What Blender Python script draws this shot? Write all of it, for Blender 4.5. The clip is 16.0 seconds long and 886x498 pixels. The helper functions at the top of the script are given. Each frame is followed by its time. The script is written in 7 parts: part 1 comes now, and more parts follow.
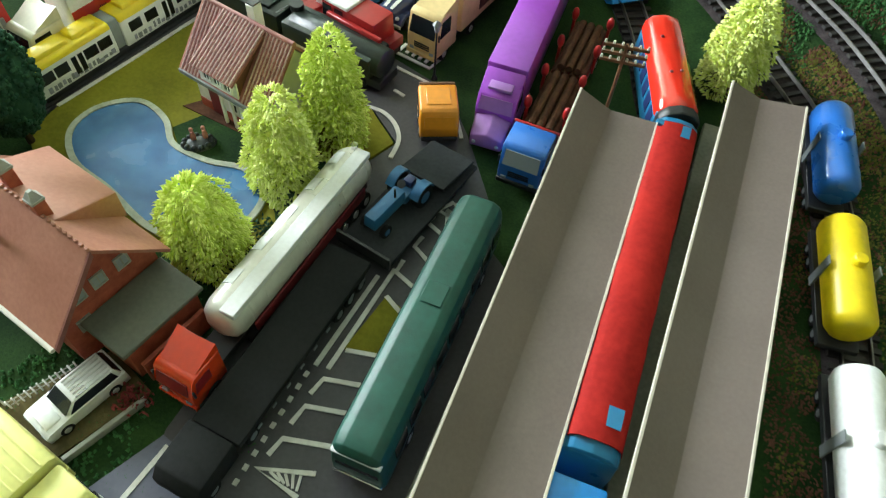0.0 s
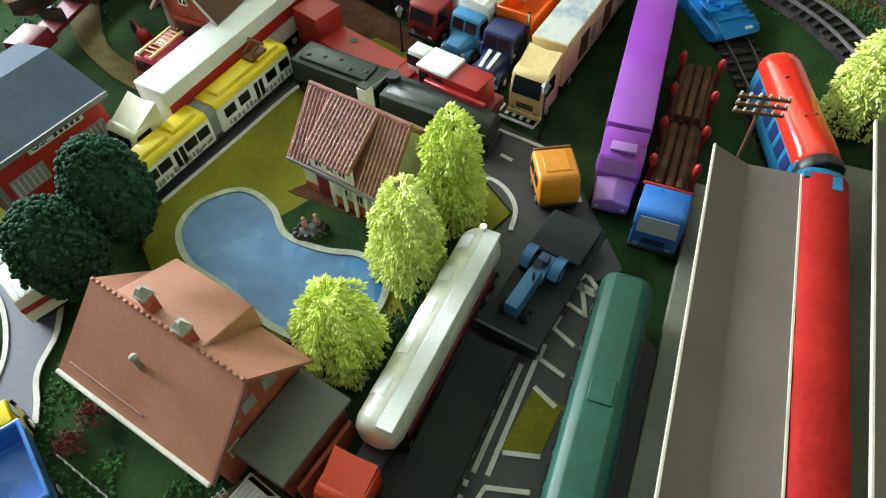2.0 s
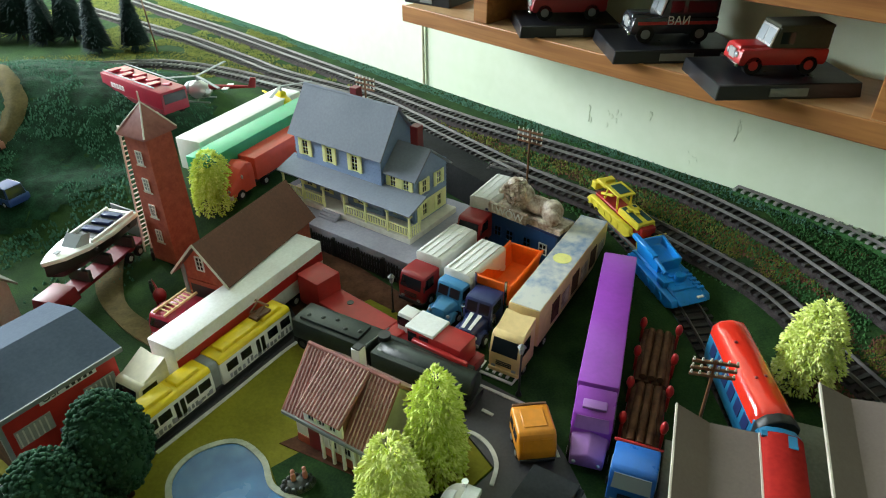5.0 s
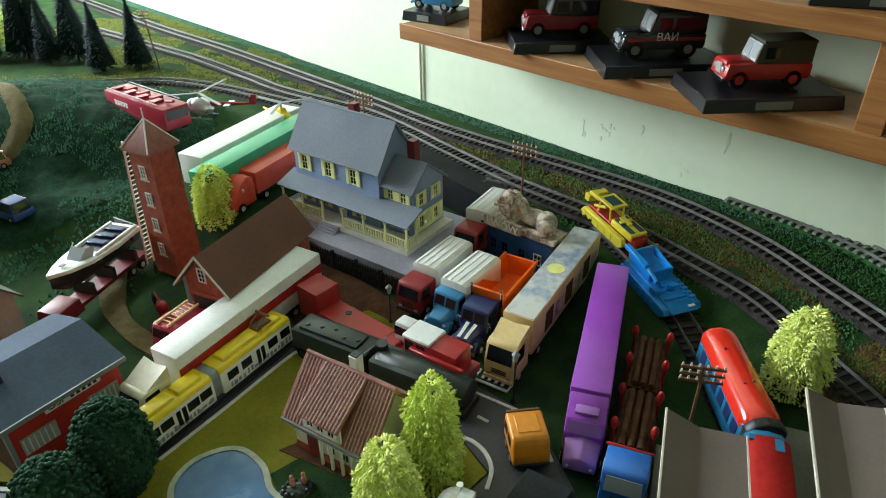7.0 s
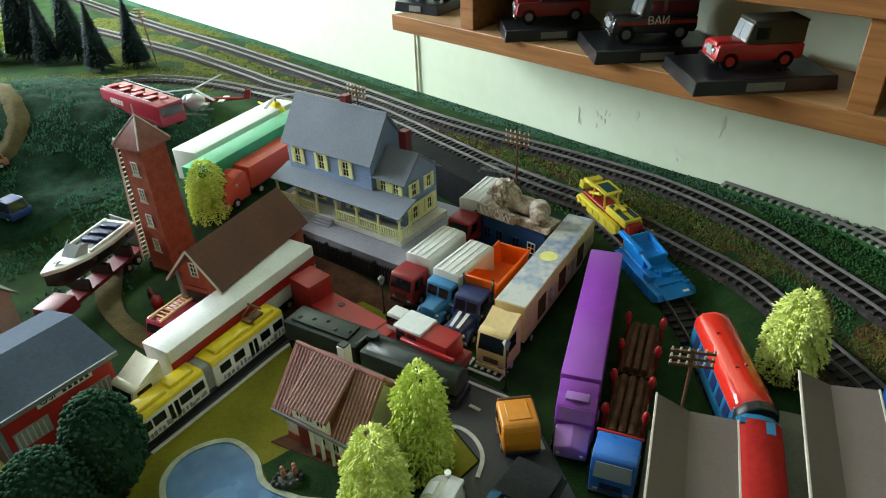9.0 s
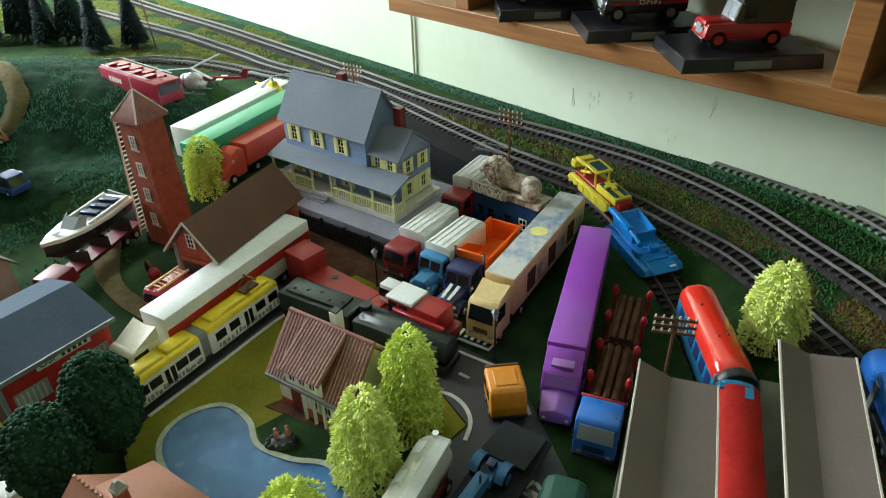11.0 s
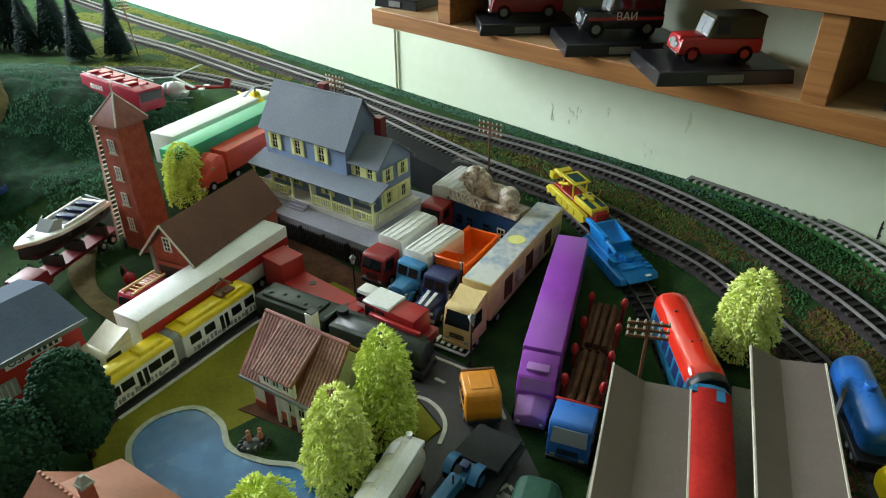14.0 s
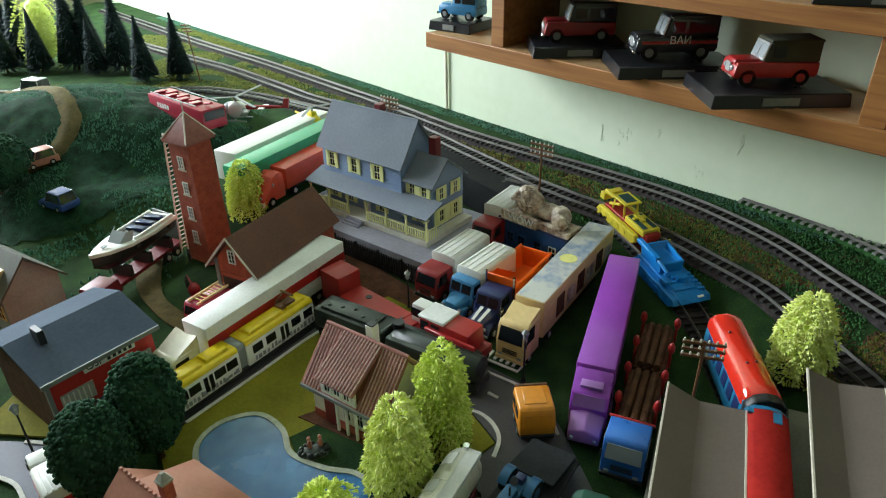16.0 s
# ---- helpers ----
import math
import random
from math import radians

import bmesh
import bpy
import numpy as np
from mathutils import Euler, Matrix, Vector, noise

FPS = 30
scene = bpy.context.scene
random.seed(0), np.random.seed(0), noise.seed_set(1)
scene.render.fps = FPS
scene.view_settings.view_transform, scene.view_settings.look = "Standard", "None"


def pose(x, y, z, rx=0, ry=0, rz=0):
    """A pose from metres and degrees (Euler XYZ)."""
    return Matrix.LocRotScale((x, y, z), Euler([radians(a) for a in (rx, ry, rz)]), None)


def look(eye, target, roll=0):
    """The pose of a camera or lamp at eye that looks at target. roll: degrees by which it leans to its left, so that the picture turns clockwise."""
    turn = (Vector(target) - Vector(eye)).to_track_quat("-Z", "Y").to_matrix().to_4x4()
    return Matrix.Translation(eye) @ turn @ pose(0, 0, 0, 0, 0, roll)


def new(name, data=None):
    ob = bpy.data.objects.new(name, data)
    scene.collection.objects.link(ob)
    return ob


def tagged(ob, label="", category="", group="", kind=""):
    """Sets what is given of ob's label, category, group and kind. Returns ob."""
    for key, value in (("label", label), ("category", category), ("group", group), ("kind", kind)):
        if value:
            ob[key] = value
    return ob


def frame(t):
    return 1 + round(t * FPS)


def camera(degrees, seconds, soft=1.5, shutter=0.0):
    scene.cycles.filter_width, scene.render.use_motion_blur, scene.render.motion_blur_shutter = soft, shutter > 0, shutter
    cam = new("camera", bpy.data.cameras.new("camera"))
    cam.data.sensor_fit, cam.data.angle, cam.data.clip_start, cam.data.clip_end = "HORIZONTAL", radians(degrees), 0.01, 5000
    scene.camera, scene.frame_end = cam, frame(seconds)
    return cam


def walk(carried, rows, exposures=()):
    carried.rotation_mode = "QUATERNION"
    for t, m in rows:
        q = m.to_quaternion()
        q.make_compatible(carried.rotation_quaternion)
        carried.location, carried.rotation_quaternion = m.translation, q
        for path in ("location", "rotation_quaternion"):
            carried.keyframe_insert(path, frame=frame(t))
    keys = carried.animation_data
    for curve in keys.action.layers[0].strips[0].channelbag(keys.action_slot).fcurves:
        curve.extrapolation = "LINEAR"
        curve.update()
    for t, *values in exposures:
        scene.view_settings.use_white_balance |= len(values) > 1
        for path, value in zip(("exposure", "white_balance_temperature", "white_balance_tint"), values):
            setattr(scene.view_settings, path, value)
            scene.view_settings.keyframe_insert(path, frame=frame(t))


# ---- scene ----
cam = camera(66.7, 16.0, 1.05, 0.5)
PATH = [
    (0, (0.015, 0.094, 0.331), (-0.033, 1.256, -1.296), 5.3),
    (0.5, (0.015, 0.098, 0.323), (-0.073, 1.304, -1.269), 4.2),
    (1, (-0.011, 0.107, 0.331), (-0.108, 1.296, -1.274), 0.7),
    (1.5, (-0.044, 0.13, 0.336), (-0.192, 1.309, -1.273), -3.4),
    (2, (-0.05, 0.133, 0.335), (-0.19, 1.322, -1.268), -2.6),
    (2.5, (-0.048, 0.129, 0.343), (-0.198, 1.378, -1.212), -2.9),
    (3, (-0.048, 0.12, 0.356), (-0.228, 1.557, -1.023), -2.6),
    (3.5, (-0.047, 0.114, 0.362), (-0.211, 1.638, -0.923), -1.7),
    (4, (-0.049, 0.115, 0.361), (-0.179, 1.676, -0.881), -0.4),
    (4.5, (-0.049, 0.116, 0.364), (-0.172, 1.72, -0.824), -0.2),
    (5, (-0.046, 0.111, 0.369), (-0.179, 1.786, -0.716), -0.4),
    (7.5, (-0.041, 0.097, 0.373), (-0.179, 1.796, -0.673), -1.0),
    (8, (-0.041, 0.096, 0.37), (-0.193, 1.79, -0.682), -1.7),
    (8.5, (-0.035, 0.098, 0.37), (-0.197, 1.791, -0.683), -1.9),
    (9, (-0.025, 0.099, 0.368), (-0.192, 1.787, -0.692), -2.4),
    (11.5, (-0.017, 0.08, 0.356), (-0.176, 1.75, -0.733), -1.5),
    (12, (-0.015, 0.08, 0.35), (-0.168, 1.744, -0.749), -1.1),
    (12.5, (-0.011, 0.079, 0.349), (-0.171, 1.737, -0.757), -1.4),
    (13, (-0.009, 0.077, 0.348), (-0.147, 1.765, -0.715), -0.7),
    (13.5, (-0.01, 0.076, 0.348), (-0.129, 1.783, -0.687), -0.6),
    (14, (-0.013, 0.073, 0.351), (-0.128, 1.785, -0.675), -0.3),
    (14.5, (-0.023, 0.067, 0.353), (-0.215, 1.793, -0.639), -0.7),
    (15, (-0.027, 0.063, 0.354), (-0.239, 1.803, -0.609), -0.2),
    (15.5, (-0.026, 0.061, 0.359), (-0.248, 1.801, -0.602), -0.7),
    (16, (-0.026, 0.059, 0.357), (-0.254, 1.789, -0.621), -1.1),
]
walk(cam, [(t, look(eye, target, roll)) for t, eye, target, roll in PATH],
     [(0.0, 0.45), (1.5, 0.36), (3.0, 0.5), (3.5, 0.36), (4.0, 0.22), (5.0, -0.1), (7.5, -0.30), (11.5, -0.27), (13.0, -0.28), (16.0, -0.36)])

# ---- light ----
world = bpy.data.worlds.new("sky")
scene.world = world
world.use_nodes = True
wn = world.node_tree.nodes
sky = wn.new("ShaderNodeTexSky")
sky.sky_type, sky.sun_disc, sky.sun_elevation, sky.sun_rotation = "NISHITA", False, radians(40), radians(120)
world.node_tree.links.new(sky.outputs[0], wn["Background"].inputs[0])
wn["Background"].inputs[1].default_value = 0.12


def area_lamp(name, eye, target, w, h, watts, colour):
    data = bpy.data.lights.new(name, "AREA")
    data.shape, data.size, data.size_y, data.energy, data.color = "RECTANGLE", w, h, watts, colour
    ob = new(name, data)
    ob.matrix_world = look(eye, target)
    return ob


# daylight through the west window
area_lamp("window_or_fill_light", (-1.79, 1.385, 0.66), (0.1, 0.65, 0.05), 1.1, 0.7, 104.0, (0.87, 0.96, 1.0))
# added fill lamp in mid-room, no window here; brightens back wall and front faces
area_lamp("window_or_fill_light", (0.75, -1.62, 0.72), (0.15, 0.8, 0.1), 1.1, 0.9, 80.0, (0.93, 0.98, 0.96))

# ---- materials ----
K = 0.001


def node_mat(name):
    m = bpy.data.materials.new(name)
    m.use_nodes = True
    return m, m.node_tree.nodes, m.node_tree.links, m.node_tree.nodes["Principled BSDF"]


def surface(name, dark, light, size=20.0, rough=0.5, metal=0.0, bump=0.15, fine=400.0, coat=0.0, spread=(0.35, 0.65), per_object=0.0):
    """Two colours mixed by noise of a grain size given in mm, a finer grain on top, and fine relief."""
    m, n, l, b = node_mat(name)
    tc = n.new("ShaderNodeTexCoord")
    a, f = n.new("ShaderNodeTexNoise"), n.new("ShaderNodeTexNoise")
    a.inputs["Scale"].default_value, a.inputs["Detail"].default_value = 1000.0 / size, 4
    f.inputs["Scale"].default_value, f.inputs["Detail"].default_value = fine, 3
    for t in (a, f):
        l.new(tc.outputs["Object"], t.inputs["Vector"])
    mix = n.new("ShaderNodeMath")
    mix.operation = "MULTIPLY_ADD"
    mix.inputs[1].default_value = 0.35
    l.new(f.outputs["Fac"], mix.inputs[0])
    sc = n.new("ShaderNodeMath")
    sc.operation = "MULTIPLY"
    sc.inputs[1].default_value = 0.65
    l.new(a.outputs["Fac"], sc.inputs[0])
    l.new(sc.outputs[0], mix.inputs[2])
    ramp = n.new("ShaderNodeValToRGB")
    ramp.color_ramp.elements[0].position, ramp.color_ramp.elements[1].position = spread
    ramp.color_ramp.elements[0].color, ramp.color_ramp.elements[1].color = (*dark, 1), (*light, 1)
    l.new(mix.outputs[0], ramp.inputs[0])
    out = ramp.outputs[0]
    if per_object:
        info, hsv = n.new("ShaderNodeObjectInfo"), n.new("ShaderNodeHueSaturation")
        mr = n.new("ShaderNodeMapRange")
        mr.inputs["To Min"].default_value, mr.inputs["To Max"].default_value = 1 - per_object, 1 + per_object
        l.new(info.outputs["Random"], mr.inputs["Value"])
        l.new(mr.outputs[0], hsv.inputs["Value"])
        l.new(out, hsv.inputs["Color"])
        out = hsv.outputs[0]
    l.new(out, b.inputs["Base Color"])
    rr = n.new("ShaderNodeMapRange")
    rr.inputs["To Min"].default_value, rr.inputs["To Max"].default_value = max(0.03, rough - 0.08), min(1, rough + 0.1)
    l.new(a.outputs["Fac"], rr.inputs["Value"])
    l.new(rr.outputs[0], b.inputs["Roughness"])
    b.inputs["Metallic"].default_value, b.inputs["Coat Weight"].default_value = metal, coat
    b.inputs["Specular IOR Level"].default_value = 0.12 if rough >= 0.7 else 0.5
    if bump:
        bp = n.new("ShaderNodeBump")
        bp.inputs["Strength"].default_value, bp.inputs["Distance"].default_value = bump, 0.0006
        l.new(f.outputs["Fac"], bp.inputs["Height"])
        l.new(bp.outputs[0], b.inputs["Normal"])
    return m


def plastic(name, c, rough=0.35, vary=0.12, bump=0.05, coat=0.0, metal=0.0):
    return surface(name, tuple(v * (1 - vary) for v in c), tuple(min(1, v * (1 + vary)) for v in c), 18, rough, metal, bump, 260, coat)


def glassy(name, c):
    m, n, l, b = node_mat(name)
    b.inputs["Base Color"].default_value = (*c, 1)
    b.inputs["Roughness"].default_value = 0.06
    b.inputs["IOR"].default_value = 1.5
    return m


M = {
    "red": plastic("red plastic", (0.42, 0.02, 0.02)),
    "rust_red": plastic("dull red plastic", (0.40, 0.026, 0.022), 0.45),
    "rib_pale": plastic("pale pinkish tile rolls", (0.52, 0.36, 0.33), 0.6),
    "black_deck": surface("black trailer deck", (0.010, 0.011, 0.011), (0.022, 0.023, 0.023), 40, 0.8),
    "flock_blue": surface("blue green flock", (0.020, 0.075, 0.045), (0.065, 0.17, 0.105), 10, 0.95, 0, 0.8, 700),
    "coach_red": surface("red paper coach roof", (0.26, 0.010, 0.008), (0.39, 0.020, 0.014), 30, 0.75, 0, 0.1, 300),
    "bus_red": plastic("glossy red enamel", (0.66, 0.03, 0.015), 0.12, 0.05, 0.01, 0.6),
    "darkred": plastic("dark red plastic", (0.26, 0.012, 0.016), 0.4),
    "maroon": plastic("maroon", (0.16, 0.012, 0.018), 0.4),
    "rose": plastic("crimson fire engine paint", (0.33, 0.012, 0.035), 0.35),
    "orange": plastic("orange plastic", (0.80, 0.13, 0.008), 0.32),
    "cab_orange": plastic("red orange plastic", (0.74, 0.055, 0.012), 0.2, 0.08, 0.02, 0.4),
    "coral": plastic("faded red plastic", (0.70, 0.085, 0.045), 0.36, 0.08, 0.04),
    "dusk_blue": plastic("dull blue plastic", (0.02, 0.06, 0.24), 0.5),
    "tractor_blue": plastic("dark blue tractor paint", (0.022, 0.12, 0.26), 0.4),
    "van_orange": plastic("amber yellow plastic", (0.66, 0.24, 0.012), 0.35),
    "yellow": plastic("yellow plastic", (0.80, 0.60, 0.01), 0.35),
    "pale_yellow": plastic("pale yellow plastic", (0.78, 0.76, 0.25), 0.45),
    "doz_yellow": plastic("mustard yellow plastic", (0.72, 0.60, 0.05), 0.4),
    "cream": plastic("cream plastic", (0.72, 0.53, 0.24), 0.4),
    "ivory": plastic("ivory plastic", (0.66, 0.62, 0.47), 0.4),
    "white": plastic("white plastic", (0.76, 0.77, 0.74), 0.4, 0.06),
    "dirty_white": surface("soiled white plastic", (0.66, 0.67, 0.65), (0.82, 0.84, 0.83), 40, 0.4),
    "silver": plastic("silver paint", (0.62, 0.63, 0.62), 0.28, 0.06, 0.03, 0, 0.55),
    "tank_silver": surface("satin silver tank", (0.55, 0.54, 0.46), (0.74, 0.73, 0.65), 30, 0.3, 0.25, 0.05, 200),
    "chrome": plastic("chrome", (0.75, 0.75, 0.76), 0.12, 0.03, 0.0, 0, 1.0),
    "purple": plastic("purple plastic", (0.30, 0.055, 0.46), 0.3, 0.1, 0.03, 0.2),
    "purple_pale": plastic("pale purple plastic", (0.30, 0.13, 0.40), 0.35),
    "blue": plastic("blue plastic", (0.02, 0.14, 0.50), 0.28, 0.1, 0.03, 0.3),
    "tank_blue": plastic("bright blue plastic", (0.01, 0.25, 0.72), 0.3, 0.12, 0.04, 0.2),
    "cab_blue": plastic("steel blue plastic", (0.04, 0.21, 0.42), 0.35),
    "coach_blue": plastic("coach blue", (0.02, 0.17, 0.33), 0.3),
    "navy": plastic("navy plastic", (0.018, 0.03, 0.11), 0.3),
    "build_blue": plastic("dark blue kiosk wall", (0.02, 0.075, 0.22), 0.5),
    "green_bus": plastic("bottle green enamel", (0.008, 0.072, 0.050), 0.5, 0.25, 0.2, 0.0),
    "green": plastic("green trailer", (0.02, 0.30, 0.13), 0.35),
    "teal": plastic("dark teal wagon", (0.012, 0.06, 0.06), 0.45),
    "black": plastic("black plastic", (0.016, 0.017, 0.018), 0.45, 0.25),
    "tender": surface("black green tender", (0.01, 0.016, 0.014), (0.03, 0.045, 0.038), 25, 0.35),
    "charcoal": surface("charcoal trailer deck", (0.022, 0.024, 0.026), (0.042, 0.046, 0.049), 40, 0.8),
    "grey": plastic("grey plastic", (0.20, 0.22, 0.22), 0.5),
    "tyre": plastic("tyre rubber", (0.014, 0.014, 0.014), 0.7),
    "glass": glassy("dark window glass", (0.012, 0.016, 0.02)),
    "clear": glassy("pale window glass", (0.36, 0.40, 0.42)),
    "pole_brown": plastic("brown plastic", (0.16, 0.07, 0.03), 0.5),
    "log": surface("timber logs", (0.05, 0.022, 0.012), (0.13, 0.065, 0.035), 8, 0.7, 0, 0.4),
    "tile_red": surface("red roof tile", (0.22, 0.075, 0.065), (0.34, 0.135, 0.115), 12, 0.5, 0, 0.1, 300, 0, (0.35, 0.65), 0.1),
    "terracotta": surface("terracotta roof", (0.35, 0.135, 0.088), (0.46, 0.205, 0.142), 35, 0.5, 0, 0.15),
    "roof_brown": surface("brown roof sheet", (0.095, 0.032, 0.018), (0.155, 0.06, 0.032), 40, 0.55, 0, 0.15),
    "brick": surface("brick wall", (0.30, 0.055, 0.03), (0.45, 0.11, 0.06), 6, 0.65, 0, 0.3),
    "slate": surface("slate grey roof", (0.165, 0.19, 0.235), (0.215, 0.245, 0.295), 60, 0.7, 0, 0.1),
    "osp_roof": surface("blue grey roof", (0.055, 0.078, 0.115), (0.085, 0.112, 0.158), 50, 0.85, 0, 0.12),
    "house_blue": surface("blue clapboard", (0.17, 0.26, 0.44), (0.24, 0.34, 0.52), 30, 0.5, 0, 0.1),
    "lemon": plastic("lemon shutters", (0.80, 0.81, 0.40), 0.45, 0.06),
    "stone_white": plastic("off white plaster", (0.66, 0.64, 0.56), 0.6),
    "plaster_grey": surface("grey plaster", (0.3, 0.3, 0.27), (0.42, 0.42, 0.38), 25, 0.7),
    "flat_roof": surface("olive grey flat roof", (0.085, 0.09, 0.07), (0.13, 0.135, 0.105), 40, 0.6, 0, 0.1),
    "osp_red": plastic("fire house red wall", (0.52, 0.025, 0.018), 0.5),
    "lion": surface("bronzed plaster", (0.20, 0.12, 0.08), (0.80, 0.72, 0.60), 9, 0.4, 0, 0.3, 350),
    "slab": surface("grey paving slab", (0.26, 0.26, 0.31), (0.36, 0.36, 0.42), 40, 0.7),
    "card": surface("grey brown card", (0.148, 0.119, 0.104), (0.182, 0.148, 0.130), 60, 0.85, 0, 0.1, 500),
    "card_edge": surface("raw card edge", (0.5, 0.46, 0.38), (0.62, 0.57, 0.48), 20, 0.8),
    "platform": surface("platform concrete", (0.20, 0.20, 0.15), (0.31, 0.31, 0.24), 40, 0.8, 0, 0.2),
    "asphalt": surface("dark road card", (0.042, 0.040, 0.043), (0.072, 0.068, 0.072), 50, 0.65, 0, 0.15),
    "road_blue": surface("blue grey road card", (0.075, 0.080, 0.115), (0.11, 0.115, 0.155), 50, 0.6, 0, 0.1),
    "paint": surface("white road paint", (0.52, 0.51, 0.46), (0.68, 0.67, 0.62), 10, 0.7),
    "soil": surface("brown soil", (0.055, 0.022, 0.012), (0.12, 0.055, 0.03), 15, 0.9, 0, 0.6),
    "olive": surface("olive turf card", (0.13, 0.125, 0.010), (0.215, 0.20, 0.018), 45, 0.8, 0, 0.3),
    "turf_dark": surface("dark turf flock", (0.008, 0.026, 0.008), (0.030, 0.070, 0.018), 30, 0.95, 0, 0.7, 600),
    "flock_green": surface("bright green flock", (0.025, 0.09, 0.03), (0.07, 0.19, 0.06), 10, 0.95, 0, 0.8, 700),
    "flock_yellow": surface("yellow green flock", (0.10, 0.115, 0.026), (0.22, 0.24, 0.06), 9, 0.95, 0, 0.8, 700),
    "flock_olive": surface("olive moss flock", (0.085, 0.085, 0.016), (0.20, 0.20, 0.045), 12, 0.95, 0, 0.8, 700),
    "flock_pale": surface("pale sea green flock", (0.045, 0.12, 0.08), (0.11, 0.235, 0.165), 10, 0.95, 0, 0.8, 700),
    "flock_brown": surface("russet ballast", (0.075, 0.028, 0.018), (0.19, 0.085, 0.06), 7, 0.95, 0, 0.8, 900),
    "ballast": surface("grey brown trackbed", (0.026, 0.022, 0.023), (0.075, 0.062, 0.062), 8, 0.95, 0, 0.8, 900),
    "sleeper": plastic("black plastic sleeper", (0.02, 0.018, 0.016), 0.6, 0.3),
    "sleeper_grey": plastic("grey plastic sleeper", (0.20, 0.21, 0.19), 0.6, 0.2),
    "rail": plastic("nickel silver rail", (0.26, 0.25, 0.24), 0.42, 0.15, 0.0, 0, 0.8),
    "water": surface("painted blue pool", (0.012, 0.065, 0.20), (0.05, 0.19, 0.40), 30, 0.25, 0, 0.08, 90, 0.3, (0.30, 0.68)),
    "pool_rim": surface("pool rim paint", (0.28, 0.31, 0.24), (0.47, 0.49, 0.40), 8, 0.8),
    "leaf_dark": surface("dark green foliage", (0.012, 0.045, 0.026), (0.035, 0.10, 0.055), 10, 0.8, 0, 0.3, 500),
    "leaf_fir": surface("blue black fir", (0.006, 0.013, 0.014), (0.018, 0.034, 0.034), 10, 0.8, 0, 0.3, 500),
    "leaf_red": surface("red bush", (0.12, 0.015, 0.015), (0.30, 0.06, 0.06), 6, 0.8, 0, 0.3, 500),
    "hill": surface("dark green hill flock", (0.003, 0.014, 0.006), (0.016, 0.058, 0.028), 12, 0.97, 0, 0.8, 500, 0, (0.36, 0.62)),
    "path": surface("sandy path", (0.075, 0.062, 0.026), (0.145, 0.118, 0.052), 12, 0.95, 0, 0.5),
    "bark": plastic("bark", (0.05, 0.035, 0.02), 0.8),
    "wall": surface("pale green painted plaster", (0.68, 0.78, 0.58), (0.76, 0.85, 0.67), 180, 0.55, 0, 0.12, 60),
    # unseen room sides and ceiling: tones lowered so less light bounces back
    "wall_dark": surface("dark olive that cuts bounce light", (0.20, 0.22, 0.13), (0.28, 0.30, 0.19), 180, 0.6, 0, 0.12, 60),
    "ceiling": surface("grey white ceiling", (0.50, 0.50, 0.47), (0.58, 0.58, 0.55), 200, 0.8),
    "wood_floor": surface("brown floorboards", (0.10, 0.055, 0.03), (0.2, 0.11, 0.06), 150, 0.5),
    "plinth": plastic("black display base", (0.010, 0.011, 0.014), 0.3, 0.2),
    "lr_dark": plastic("dark grey car enamel", (0.03, 0.033, 0.04), 0.2, 0.1, 0, 0.5),
    "lr_olive": plastic("olive canvas", (0.085, 0.09, 0.065), 0.7),
    "doll": plastic("salmon painted figure", (0.5, 0.2, 0.14), 0.6),
}


def wood(name, dark, light):
    m, n, l, b = node_mat(name)
    tc, mp, w1 = n.new("ShaderNodeTexCoord"), n.new("ShaderNodeMapping"), n.new("ShaderNodeTexNoise")
    mp.inputs["Scale"].default_value = (6, 60, 120)
    w1.inputs["Scale"].default_value, w1.inputs["Detail"].default_value, w1.inputs["Distortion"].default_value = 1.0, 6, 1.2
    l.new(tc.outputs["Object"], mp.inputs["Vector"])
    l.new(mp.outputs[0], w1.inputs["Vector"])
    ramp = n.new("ShaderNodeValToRGB")
    ramp.color_ramp.elements[0].position, ramp.color_ramp.elements[1].position = 0.32, 0.66
    ramp.color_ramp.elements[0].color, ramp.color_ramp.elements[1].color = (*dark, 1), (*light, 1)
    l.new(w1.outputs["Fac"], ramp.inputs[0])
    l.new(ramp.outputs[0], b.inputs["Base Color"])
    b.inputs["Roughness"].default_value = 0.4
    bp = n.new("ShaderNodeBump")
    bp.inputs["Strength"].default_value, bp.inputs["Distance"].default_value = 0.2, 0.0005
    l.new(w1.outputs["Fac"], bp.inputs["Height"])
    l.new(bp.outputs[0], b.inputs["Normal"])
    return m


M["shelf_wood"] = wood("varnished pine", (0.23, 0.09, 0.026), (0.38, 0.17, 0.052))
M["shelf_top"] = wood("pale pine board", (0.40, 0.24, 0.11), (0.56, 0.37, 0.19))


def foliage(name, dark, light):
    """Leaves that differ one from another between two greens."""
    m, n, l, b = node_mat(name)
    geo, ramp = n.new("ShaderNodeNewGeometry"), n.new("ShaderNodeValToRGB")
    ramp.color_ramp.elements[0].color, ramp.color_ramp.elements[1].color = (*dark, 1), (*light, 1)
    l.new(geo.outputs["Random Per Island"], ramp.inputs[0])
    l.new(ramp.outputs[0], b.inputs["Base Color"])
    b.inputs["Roughness"].default_value, b.inputs["Specular IOR Level"].default_value = 0.6, 0.25
    return m


M["leaf_lime"] = foliage("lime foliage", (0.54, 0.70, 0.05), (0.88, 0.97, 0.30))
M["leaf_yellow"] = foliage("yellow green foliage", (0.62, 0.74, 0.10), (0.94, 0.99, 0.42))


